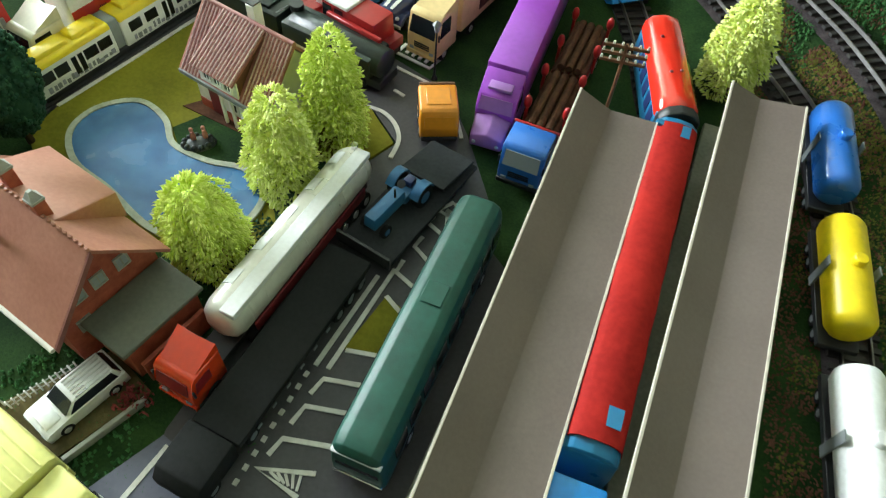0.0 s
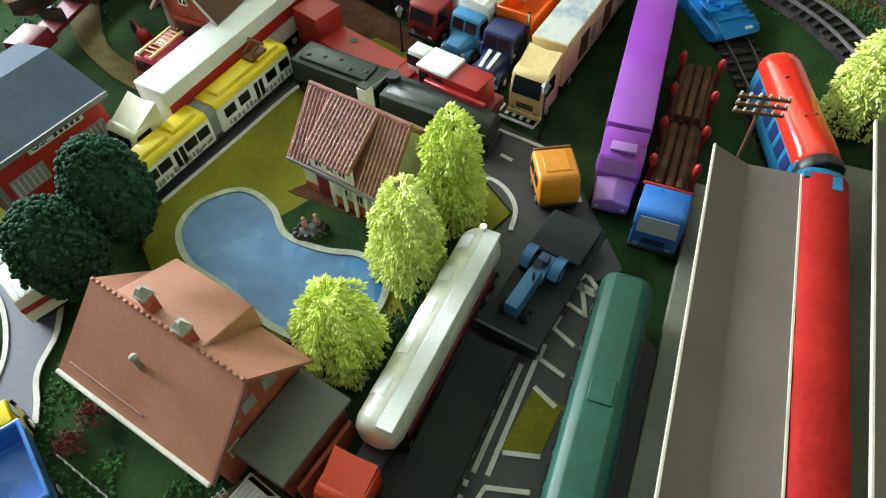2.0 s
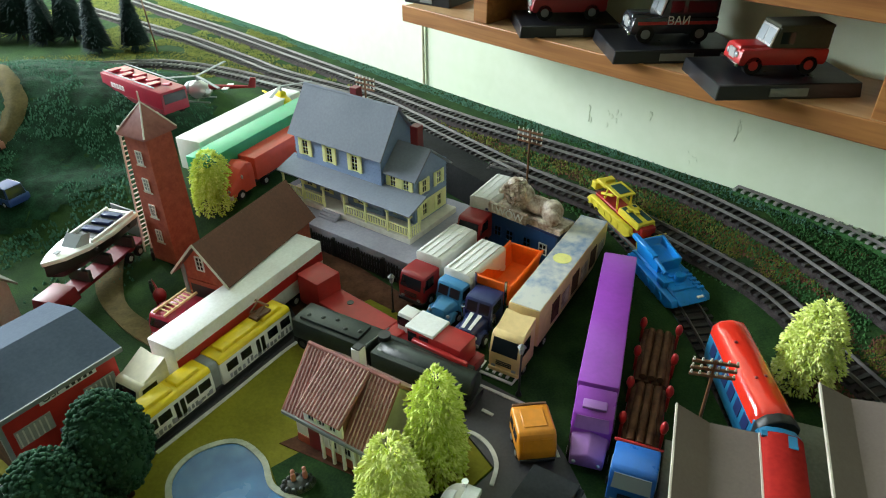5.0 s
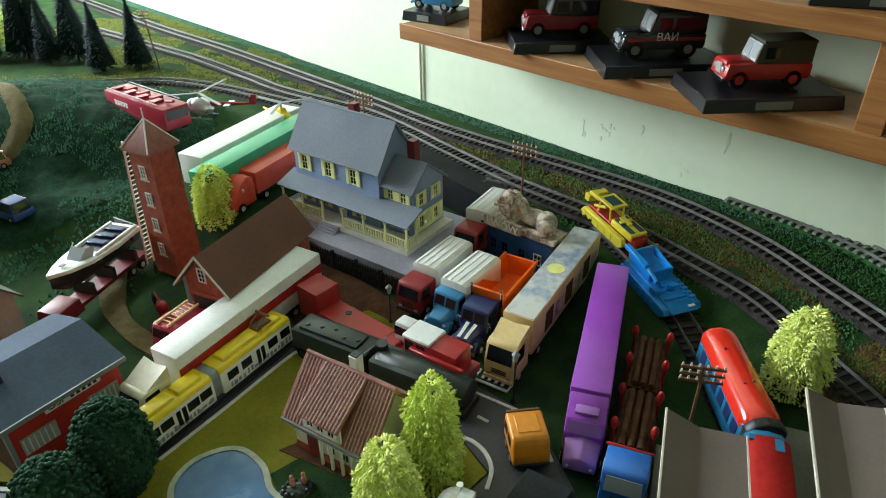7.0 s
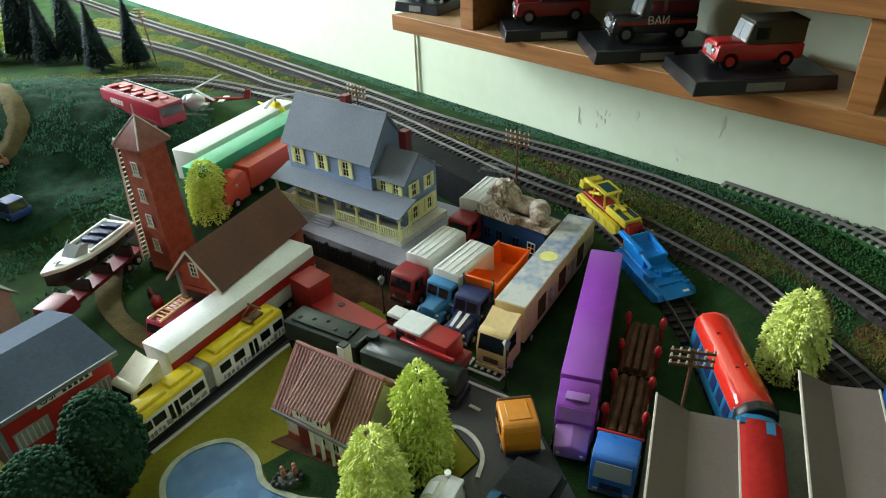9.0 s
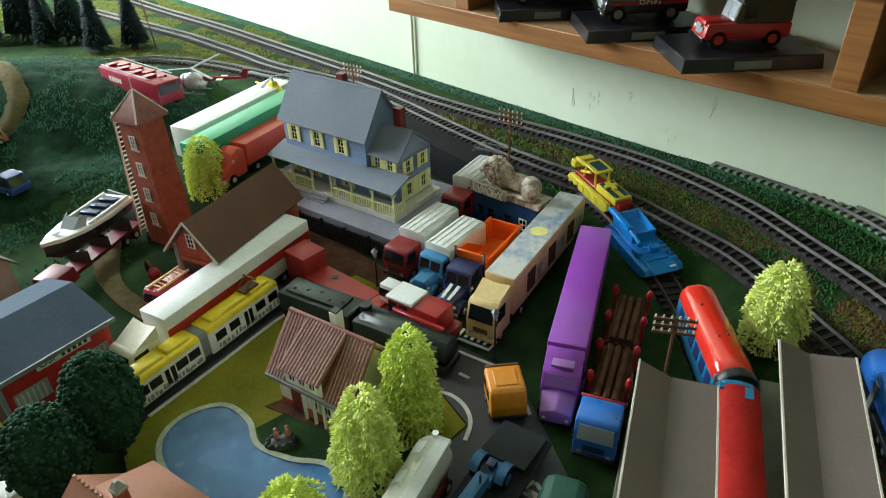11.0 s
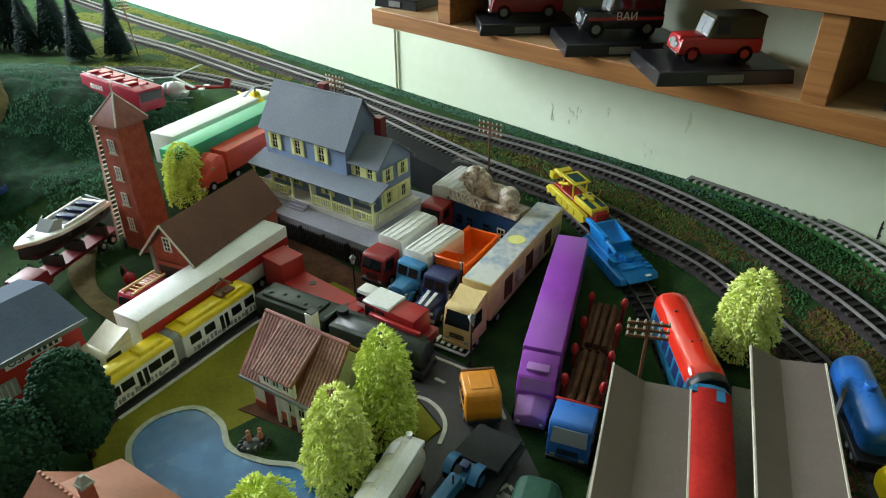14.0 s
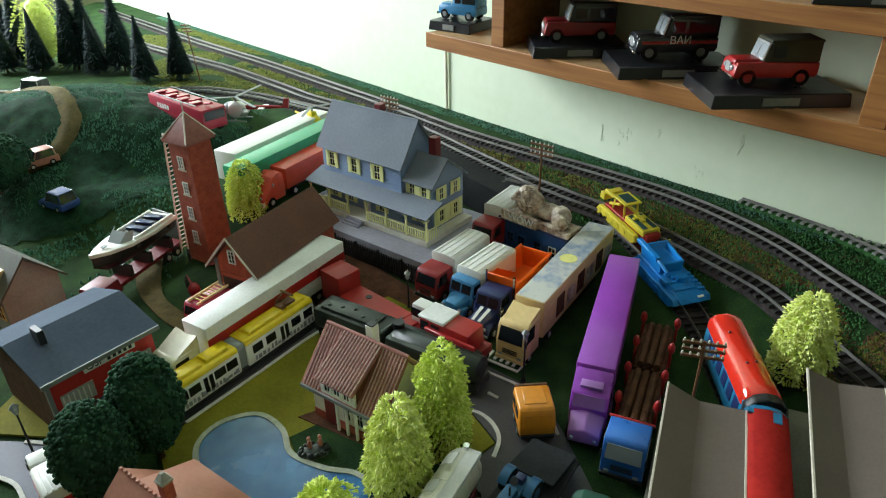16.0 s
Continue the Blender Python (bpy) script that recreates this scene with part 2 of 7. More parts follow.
# ---- shape helpers (all in millimetres) ----
def box(bm, x0, x1, y0, y1, z0, z1, top=0.0):
    """A box; top draws its upper rim in by that much."""
    lo = [bm.verts.new(p) for p in ((x0, y0, z0), (x1, y0, z0), (x1, y1, z0), (x0, y1, z0))]
    hi = [bm.verts.new(p) for p in ((x0 + top, y0 + top, z1), (x1 - top, y0 + top, z1), (x1 - top, y1 - top, z1), (x0 + top, y1 - top, z1))]
    bm.faces.new(lo[::-1]), bm.faces.new(hi)
    for i in range(4):
        bm.faces.new((lo[i], lo[(i + 1) % 4], hi[(i + 1) % 4], hi[i]))
    return bm


def loft(bm, rings, caps=True):
    """Joins rings of equal length, each a list of points."""
    vs = [[bm.verts.new(p) for p in r] for r in rings]
    n = len(vs[0])
    for a, b in zip(vs, vs[1:]):
        for i in range(n):
            bm.faces.new((a[i], a[(i + 1) % n], b[(i + 1) % n], b[i]))
    if caps:
        bm.faces.new(vs[0][::-1]), bm.faces.new(vs[-1])
    return bm


def across(bm, prof, y0, y1):
    """A side profile of (x, z) points, swept across from y0 to y1."""
    return loft(bm, [[(x, y0, z) for x, z in prof], [(x, y1, z) for x, z in prof]])


def along(bm, prof, x0, x1):
    """A cross profile of (y, z) points, swept from x0 to x1."""
    return loft(bm, [[(x0, y, z) for y, z in prof], [(x1, y, z) for y, z in prof]])


def tube(bm, p, q, r, n=10, r2=None):
    p, q = Vector(p), Vector(q)
    d = (q - p).normalized()
    a = d.orthogonal().normalized()
    b = d.cross(a)
    ring = lambda c, s: [c + s * (a * math.cos(k * math.tau / n) + b * math.sin(k * math.tau / n)) for k in range(n)]
    return loft(bm, [ring(p, r), ring(q, r if r2 is None else r2)])


def slab(bm, pts, thick):
    """A flat plate on the four or more corner points, given a thickness along its own normal."""
    ps = [Vector(p) for p in pts]
    nrm = (ps[1] - ps[0]).cross(ps[-1] - ps[0]).normalized() * thick
    return loft(bm, [ps, [p + nrm for p in ps]])


def ball(bm, c, r, seg=12, rings=8):
    rx, ry, rz = (r, r, r) if isinstance(r, (int, float)) else r
    m = Matrix.Translation(c) @ Matrix.Diagonal((rx, ry, rz, 1))
    bmesh.ops.create_uvsphere(bm, u_segments=seg, v_segments=rings, radius=1, matrix=m)
    return bm


def finish(bm, name, bevel=0.0, seg=2, angle=38):
    bmesh.ops.recalc_face_normals(bm, faces=bm.faces)
    if bevel:
        bmesh.ops.bevel(bm, geom=list(bm.edges), offset=bevel, segments=seg, affect="EDGES", clamp_overlap=True, profile=0.5)
    bmesh.ops.scale(bm, vec=(K, K, K), verts=bm.verts)
    me = bpy.data.meshes.new(name)
    bm.to_mesh(me)
    bm.free()
    me.shade_smooth()
    me.set_sharp_from_angle(angle=radians(angle))
    return me


def part(name, bm, material, parent, label="", bevel=0.0, seg=2, angle=38):
    me = finish(bm, name, bevel, seg, angle)
    me.materials.append(M[material])
    ob = new(name, me)
    ob.parent = parent
    if label:
        tagged(ob, label)
    return ob


def bmn():
    return bmesh.new()


def thing(name, x, y, z, deg, label, category, group="", kind=""):
    ob = new(name)
    ob.empty_display_size = 0.01
    ob.matrix_basis = pose(x * K, y * K, z * K, 0, 0, deg)
    return tagged(ob, label, category, group, kind)


def thing_line(name, rear, front, z, label, category, group="", kind=""):
    """A thing whose own x axis runs along the ground from rear to front. Returns it and its length."""
    dx, dy = front[0] - rear[0], front[1] - rear[1]
    return thing(name, *rear, z, math.degrees(math.atan2(dy, dx)), label, category, group, kind), math.hypot(dx, dy)


def single(name, bm, material, x, y, z, deg, label, category, group="", kind="", bevel=0.0, seg=2, angle=38):
    me = finish(bm, name, bevel, seg, angle)
    me.materials.append(M[material])
    ob = new(name, me)
    ob.matrix_basis = pose(x * K, y * K, z * K, 0, 0, deg)
    return tagged(ob, label, category, group, kind)


def shared(name, me, parent, m, label=""):
    ob = new(name, me)
    ob.parent = parent
    ob.matrix_basis = m
    return tagged(ob, label) if label else ob


def sm(a, b, v):
    v = min(1.0, max(0.0, (v - a) / (b - a)))
    return v * v * (3 - 2 * v)


# ---- the room: walls, ceiling and floor ----
WD, WN = Vector((0.755, -0.656)), Vector((0.656, 0.755))
WALL_C = 708.0


def wall_s(x, y):
    """Distance in front of the back wall, in mm."""
    return WALL_C - (WN.x * x + WN.y * y)


def on_wall(a, s, z=0.0):
    """A point a mm along the back wall (0 beside the cable) and s mm in front of it."""
    return Vector((-146 + WD.x * a - WN.x * s, 1065 + WD.y * a - WN.y * s, z))


WALL_DEG = math.degrees(math.atan2(WD.y, WD.x))


def structure_box(name, x0, x1, y0, y1, z0, z1, material, label, m=None):
    ob = single(name, box(bmn(), x0, x1, y0, y1, z0, z1), material, 0, 0, 0, 0, label, name.split("_")[0], kind="structure")
    if m:
        ob.matrix_basis = m
    return ob


wm = pose(-0.146, 1.065, 0, 0, 0, WALL_DEG)
structure_box("wall_north", -1500, 1900, 0, 60, -760, 1700, "wall", "pale green painted plaster wall with chips and scratches", wm)
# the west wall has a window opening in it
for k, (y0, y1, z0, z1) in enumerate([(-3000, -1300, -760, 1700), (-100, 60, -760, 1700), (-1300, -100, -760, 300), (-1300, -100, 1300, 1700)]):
    structure_box("wall_west", -1560, -1500, y0, y1, z0, z1, "wall_dark", "unseen wall beside the window, dark olive to cut bounce light", wm)
for y0, y1, z0, z1 in [(-1300, -1250, 300, 1300), (-150, -100, 300, 1300), (-725, -675, 350, 1250), (-1250, -150, 300, 350), (-1250, -150, 1250, 1300)]:
    structure_box("window_frame", -1550, -1510, y0, y1, z0, z1, "white", "white painted window frame", wm)
# south, east and ceiling stay out of view; dark tones hold down the fill
structure_box("wall_south", -1500, 1900, -3060, -3000, -760, 1700, "wall_dark", "unseen wall, dark olive to cut bounce light", wm)
structure_box("wall_east", 1900, 1960, -3060, 60, -760, 1700, "wall_dark", "unseen wall, dark olive to cut bounce light", wm)
structure_box("ceiling", -1560, 1960, -3060, 60, 1700, 1760, "ceiling", "unseen ceiling, greyed to cut bounce light", wm)
structure_box("floor", -1560, 1960, -3060, 60, -800, -760, "wood_floor", "brown wooden floor", wm)

# cable clipped to the back wall under the shelf
single("cable", tube(bmn(), on_wall(0, 3, 38), on_wall(0, 3, 180), 2.0, 8), "ivory", 0, 0, 0, 0, "thin cream cable running down the painted wall", "cable")
random.seed(5)
for a, z, w, h, tall in ((313, 69, 7, 12, 0.6), (321, 78, 5, 9, 0.6), (362, 89, 2, 4, 0.8), (416, 54, 9, 8, 0.5), (459, 104, 2, 9, 4.0), (285, 70, 3, 7, 3.0)):
    for _ in range(5):
        b = bmn()
        c = on_wall(a + random.uniform(-w, w), 0.0, z + random.uniform(-h, h))
        r = random.uniform(0.8, 2.0)
        rim = []
        for k in range(7):
            q = k * math.tau / 7
            e, f = math.cos(q) * r * random.uniform(0.5, 1.2), math.sin(q) * r * random.uniform(0.7, 1.4) * (1 + tall)
            rim.append(c + Vector((WD.x * e, WD.y * e, f)))
        out = Vector((-WN.x, -WN.y, 0))
        loft(b, [[p + out * -0.3 for p in rim], [c + (p - c) * 0.8 + out * 0.45 for p in rim]])
        part("paint_flake", b, "wall", bpy.data.objects["wall_north"], "lifted flake of paint").matrix_basis = wm.inverted()


# ---- the layout board and its ground ----
INNER = [(-960, 1520, 41), (-667, 1321, 41), (-578, 1260, 41), (-501, 1201, 40), (-431, 1146, 39), (-366, 1094, 38), (-226, 1006, 38), (-151, 934, 38), (-100, 878, 38), (-2, 778, 37), (86, 704, 36), (154, 634, 31), (196, 585, 26), (224, 521, 18), (246, 470, 12), (251, 400, 8), (240, 300, 6), (220, 180, 6), (200, 60, 6)]
OUTER = [(-1180, 1850, 43), (-961, 1663, 43), (-723, 1459, 43), (-544, 1317, 43), (-400, 1197, 42), (-236, 1058, 41), (-123, 954, 41), (-31, 885, 40), (64, 818, 40), (148, 750, 40), (214, 672, 38), (254, 603, 34), (291, 528, 30), (310, 440, 26), (300, 300, 20)]
BRANCH = [(-1000, 1075, 43), (-860, 1070, 43), (-739, 1085, 43), (-658, 1103, 43), (-580, 1118, 43), (-515, 1110, 42), (-460, 1093, 41), (-404, 1067, 40), (-350, 1040, 39), (-226, 975, 38.5)]
STATION = [(-43, 800, 37), (22, 765, 34), (75, 700, 28), (110, 630, 20), (132, 560, 10), (142, 490, 4), (142, 430, 2), (118, 320, 1), (84, 210, 1), (60, 120, 1)]
SIDING = [(215, 758, 41), (287, 689, 40), (328, 628, 38), (352, 560, 36)]


SEGMENTS = [(p, q, min(p[0], q[0]) - 76, max(p[0], q[0]) + 76, min(p[1], q[1]) - 76, max(p[1], q[1]) + 76) for line in (INNER, OUTER, STATION, SIDING, BRANCH) for p, q in zip(line, line[1:])]


def height(x, y):
    """Height of the modelled ground in mm, level with the tracks beside them."""
    h = land(x, y)
    if x > -30 or y > 820:
        tot, acc, near = 0.0, 0.0, 1e9
        for (ax, ay, az), (bx, by, bz), x0, x1, y0, y1 in SEGMENTS:
            if x < x0 or x > x1 or y < y0 or y > y1:
                continue
            dx, dy = bx - ax, by - ay
            f = min(1, max(0, ((x - ax) * dx + (y - ay) * dy) / (dx * dx + dy * dy)))
            d = math.hypot(x - ax - f * dx, y - ay - f * dy)
            w = 1 / (d + 4) ** 3
            tot, acc, near = tot + w, acc + w * (az + f * (bz - az)), min(near, d)
        if tot:
            k = sm(75, 26, near)
            h = h * (1 - k) + (acc / tot - 1.2) * k
    return h


def land(x, y):
    """Height of the open ground."""
    s = wall_s(x, y)
    steep = 38 * sm(158, 146, s)
    gentle = 37 * sm(300, 120, s)
    f = sm(10, 110, x)
    h = steep * (1 - f) + gentle * f
    left = sm(-235, -300, x)
    h = max(h, 36 * left * sm(655, 735, y))
    inland = sm(1075, 975, y)
    h = max(h, 75 * sm(-330, -480, x) * sm(700, 860, y) * inland, 40 * sm(-330, -420, x) * sm(700, 860, y))
    r = math.hypot((x + 640) / 190.0, (y - 880) / 150.0)
    h += 38 * max(0, 1 - r) ** 0.8 * inland if r < 1 else 0
    return h


def ground_patch(name, x0, x1, y0, y1, step, material, label, lift=0.0, keep=None, rough=0.0):
    b = bmn()
    nx, ny = int((x1 - x0) / step), int((y1 - y0) / step)
    vs = {}
    for i in range(nx + 1):
        for j in range(ny + 1):
            x, y = x0 + i * step, y0 + j * step
            if keep and not keep(x, y):
                continue
            if -30 < wall_s(x, y):
                vs[i, j] = b.verts.new((x, y, height(x, y) + lift + rough * noise.noise((x * 0.08, y * 0.08, 0.3)) + rough * 0.6 * noise.noise((x * 0.35, y * 0.35, 2))))
    for i in range(nx):
        for j in range(ny):
            q = [(i, j), (i + 1, j), (i + 1, j + 1), (i, j + 1)]
            if all(k in vs for k in q):
                b.faces.new([vs[k] for k in q])
    return single(name, b, material, 0, 0, 0, 0, label, "ground", kind="structure", angle=180)


ground_patch("ground", -1300, 900, -100, 2000, 10, "turf_dark", "dark green flocked ground of the model layout", -1.5)
structure_box("table", -1450, 1500, -1300, -2, -40, -4, "shelf_wood", "wooden board under the model layout", wm)
for x, y in ((-900, 0), (500, 0), (-900, 1000), (300, 700)):
    structure_box("table_leg", x - 30, x + 30, y - 30, y + 30, -760, -40, "shelf_wood", "square wooden table leg")


def sheet(name, pts, z0, z1, material, label, category):
    """A thin flat sheet with the outline pts, between two heights."""
    b = bmn()
    loft(b, [[(x, y, z0) for x, y in pts], [(x, y, z1) for x, y in pts]])
    return single(name, b, material, 0, 0, 0, 0, label, category, kind="structure")


def smooth_line(pts, n=6, closed=False):
    """Catmull-Rom through the points."""
    ps = [Vector(p) for p in pts]
    out = []
    m = len(ps)
    for i in range(m if closed else m - 1):
        if closed:
            a, b, c, d = ps[i - 1], ps[i], ps[(i + 1) % m], ps[(i + 2) % m]
        else:
            a, b, c, d = ps[max(0, i - 1)], ps[i], ps[i + 1], ps[min(m - 1, i + 2)]
        for k in range(n):
            t = k / n
            out.append(0.5 * ((2 * b) + (c - a) * t + (2 * a - 5 * b + 4 * c - d) * t * t + (3 * b - a - 3 * c + d) * t ** 3))
    if not closed:
        out.append(ps[-1])
    return out


def stripe(bm, pts, w, z0, z1):
    """A painted line of width w along the points."""
    ps = [Vector((p[0], p[1])) for p in pts]
    rows = []
    for i, p in enumerate(ps):
        d = (ps[min(i + 1, len(ps) - 1)] - ps[max(i - 1, 0)]).normalized()
        q = Vector((-d.y, d.x)) * w / 2
        rows.append((p - q, p + q))
    for (a, b), (c, d) in zip(rows, rows[1:]):
        loft(bm, [[(v.x, v.y, z0) for v in (a, c, d, b)], [(v.x, v.y, z1) for v in (a, c, d, b)]])
    return bm


# roads and lawns
sheet("road_yard", [(-118, 120), (15, 120), (60, 300), (12, 362), (30, 372), (12, 425), (-4, 462), (-22, 480), (-60, 505), (-215, 580), (-320, 440), (-275, 398), (-200, 535), (-60, 446), (-36, 412), (-58, 385), (-118, 200)], -1, 0.4, "asphalt", "dark grey card road and parking area", "road")
sheet("road_corner", [(-150, 120), (-84, 120), (-84, 178), (-118, 197), (-150, 160)], 0.2, 0.9, "road_blue", "blue grey card road end", "road")
lr = smooth_line([(-262, 170), (-285, 253), (-297, 282), (-299, 315), (-330, 372), (-420, 375)], 6)
lr2 = smooth_line([(-480, 345), (-380, 345), (-345, 330), (-322, 295), (-315, 255), (-290, 170)], 6)
sheet("road_west", [(p.x, p.y) for p in lr] + [(p.x, p.y) for p in lr2], -1, 0.5, "road_blue", "curving blue grey card road", "road")
sheet("lawn", [(-268, 408), (-202, 530), (-60, 444), (-38, 412), (-60, 385), (-95, 330), (-120, 300), (-240, 330), (-275, 380)], -1, 0.9, "olive", "olive green printed lawn with a soft mottle", "lawn")
sheet("lawn_island", [(-23, 292), (-40, 256), (-20, 255), (-8, 282)], 0, 1.0, "olive", "small olive lawn island between parking bays", "lawn")
sheet("lawn_west", [(-420, 330), (-352, 326), (-330, 300), (-330, 240), (-420, 240)], -1, 1.0, "olive", "olive lawn inside the road bend", "lawn")
sheet("lawn_fire_house", [(-420, 382), (-345, 384), (-330, 420), (-320, 470), (-420, 560)], -1, 0.7, "olive", "olive lawn beside the fire house", "lawn")
sheet("soil_yard", [(-225, 690), (-110, 590), (-130, 540), (-200, 545), (-235, 600)], -1, 1.2, "soil", "brown soil yard before the fence", "ground")
sheet("soil_patch", [(-195, 560), (-120, 520), (-105, 560), (-150, 590)], -1, 1.9, "olive", "mossy olive patch on the soil yard", "ground")
sheet("patio", [(-186, 422), (-128, 398), (-118, 412), (-160, 440)], 0.8, 1.7, "soil", "dusky brown paved patio", "pavement")
# dark turf laid over the olive lawn, shade beside the house put into its colour
sheet("lawn_shade", [(-186, 401), (-172, 378), (-130, 374), (-105, 352), (-92, 318), (-60, 385), (-112, 402), (-160, 425)], 0.2, 1.3, "turf_dark", "dark green turf patch with painted shade between pool and house", "lawn")
sheet("drive", [(-205, 200), (-165, 178), (-132, 218), (-160, 238)], -1, 0.6, "path", "sandy driveway beside the house", "pavement")
sheet("path", [(p.x, p.y) for p in smooth_line([(-430, 640), (-405, 585), (-360, 540), (-320, 515)], 5)] + [(p.x, p.y) for p in smooth_line([(-335, 545), (-372, 575), (-405, 640), (-425, 700)], 5)], -1, 0.8, "path", "trodden sandy path", "path")

b = bmn()
for line in ([(-53, 244), (-30, 305)], [(-46, 243), (-21, 311)], [(-39, 255), (-20, 254)], [(-23, 292), (-12, 281)],
             [(-52, 228), (-47, 237), (-25, 236)], [(-58, 211), (-53, 221), (-31, 220)], [(-65, 194), (-60, 203), (-34, 202)],
             [(-40, 188), (-69, 187), (-46, 176)], [(-17, 318), (-20, 309), (-7, 299)], [(-8, 337), (-12, 329), (-1, 318)], [(-3, 354), (-6, 348), (6, 338)],
             [(6, 337), (5, 360)], [(8, 367), (-1, 359), (12, 352)], [(9, 366), (14, 357)], [(4, 360), (12, 355)],
             [(-48, 489), (-12, 470)], [(-12, 470), (2, 442), (7, 424)], [(-57, 509), (-24, 492), (-16, 506)], [(-60, 478), (-52, 470)], [(-46, 464), (-38, 459)],
             [(-128, 160), (-114, 192)], [(-96, 168), (-90, 180)]):
    stripe(b, line, 2.6, 0.3, 1.3)
stripe(b, smooth_line([(-268, 408), (-237, 464), (-206, 522), (-196, 530), (-180, 525)], 6), 3.0, 0.3, 1.4)
stripe(b, smooth_line([(-62, 444), (-50, 440), (-40, 430), (-35, 415), (-38, 398)], 6), 3.0, 0.3, 1.4)
stripe(b, lr[6:28], 3.2, 0.4, 1.4), stripe(b, lr2[6:28], 3.0, 0.4, 1.4)
for k in range(9):
    stripe(b, [(-56.0 - 2.5 * k, 240 - 7.4 * k), (-57.0 - 2.5 * k, 237 - 7.4 * k)], 2.4, 0.3, 1.3)
for k in range(6):
    stripe(b, [(-54 + 5.2 * k, 512 - 2.8 * k), (-50 + 5.2 * k, 520 - 2.8 * k)], 2.4, 0.3, 1.3)
for k in range(5):
    stripe(b, [(-62 + 3.8 * k, 186.4), (-56 + 2.2 * k, 182.5 - 0.9 * k)], 1.4, 0.3, 1.2)
single("road_marking", b, "paint", 0, 0, 0, 0, "white painted parking bays and road lines", "road marking", kind="structure")

# the pool with its pale rim
pool = smooth_line([(-247, 386), (-240, 408), (-217, 419), (-195, 406), (-181, 384), (-154, 373), (-129, 370), (-113, 354), (-118, 330), (-138, 312), (-170, 320), (-204, 344), (-233, 362)], 7, True)
t = thing("swimming_pool", 0, 0, 0, 0, "kidney-shaped blue pool with a pale stone rim", "pool")
b = bmn()
loft(b, [[(p.x, p.y, 0.5) for p in pool], [(p.x, p.y, 1.8) for p in pool]])
part("water", b, "water", t, "painted blue water")
b = bmn()
inner, outer = [], []
for i, p in enumerate(pool):
    d = (pool[(i + 1) % len(pool)] - pool[i - 1]).normalized()
    nrm = Vector((d.y, -d.x))
    inner.append(p), outer.append(p - nrm * 4.2)
vi, vo, wi, wo = [[b.verts.new((p.x, p.y, z)) for p in ring] for ring, z in ((inner, 2.6), (outer, 2.4), (inner, 0.4), (outer, 0.4))]
for i in range(len(pool)):
    j = (i + 1) % len(pool)
    b.faces.new((vi[i], vi[j], vo[j], vo[i])), b.faces.new((vo[i], vo[j], wo[j], wo[i])), b.faces.new((vi[i], vi[j], wi[j], wi[i]))
part("rim", b, "pool_rim", t, "pale rim of the pool")

# verges of coloured flock beside the tracks
def band(name, a0, a1, s0, s1, material, label, lift, freq, cut):
    """Tufts of flock in a strip before the back wall."""
    b = bmn()
    random.seed(len(name))
    for _ in range(int((a1 - a0) * (s1 - s0) / 6)):
        a, s = random.uniform(a0, a1), random.uniform(s0, s1)
        p = on_wall(a, s)
        if noise.noise((a * freq, s * freq, len(label))) < cut:
            continue
        z = height(p.x, p.y) + lift
        r = random.uniform(0.7, 1.6)
        h = random.uniform(0.0, 1.5)
        vs = [b.verts.new((p.x + r * random.uniform(.6, 1.2) * math.cos(q), p.y + r * random.uniform(.6, 1.2) * math.sin(q), z - 1.5)) for q in (0.3, 1.8, 3.3, 4.9)]
        top = b.verts.new((p.x + random.uniform(-1, 1), p.y + random.uniform(-1, 1), z + h))
        for i in range(4):
            b.faces.new((vs[i], vs[(i + 1) % 4], top))
    return single(name, b, material, 0, 0, 0, 0, label, "grass", kind="stuff", angle=180)


band("flock_verge", -1100, 700, 2, 24, "flock_pale", "bluish green flock along the foot of the wall", 0, 0.02, -0.5)
band("flock_strip", 60, 520, 66, 108, "flock_yellow", "yellow green grass tufts between the two tracks", 0, 0.025, -0.32)
band("flock_strip", 230, 700, 16, 150, "flock_green", "green grass tufts between the tracks", 0, 0.02, -0.2)
band("flock_strip", -500, 60, 62, 100, "flock_yellow", "yellow green grass tufts between the tracks", 0, 0.03, 0.12)
band("flock_strip", -900, -250, 20, 260, "flock_yellow", "yellow green meadow tufts", 0, 0.012, 0.0)
band("flock_ballast", 300, 700, 30, 150, "flock_brown", "russet ballast stones beside the tracks", -1.0, 0.02, 0.12)


def tuft(b, x, y, z, r, h):
    """One pinch of flock: a low four-sided pyramid."""
    vs = [b.verts.new((x + r * random.uniform(.6, 1.2) * math.cos(q), y + r * random.uniform(.6, 1.2) * math.sin(q), z - 1.5)) for q in (0.3, 1.8, 3.3, 4.9)]
    top = b.verts.new((x + random.uniform(-1, 1), y + random.uniform(-1, 1), z + h))
    for i in range(4):
        b.faces.new((vs[i], vs[(i + 1) % 4], top))


def verge(name, line, i0, i1, d0, d1, count, material, label, cut=-1.0, tall=1.2):
    """Flock scattered beside a track, from d0 to d1 mm to its left."""
    b = bmn()
    random.seed(len(label) + count)
    ps = smooth_line(line[i0:i1], 10)
    for _ in range(count):
        i = random.randrange(len(ps) - 1)
        p = ps[i].lerp(ps[i + 1], random.random())
        d = (ps[i + 1] - ps[i]).normalized()
        off = random.uniform(d0, d1)
        x, y = p.x - d.y * off, p.y + d.x * off
        if noise.noise((x * 0.03, y * 0.03, len(material))) > cut:
            tuft(b, x, y, height(x, y) - 0.6, random.uniform(0.8, 1.7), random.uniform(0.1, tall))
    return single(name, b, material, 0, 0, 0, 0, label, "grass", kind="stuff", angle=180)


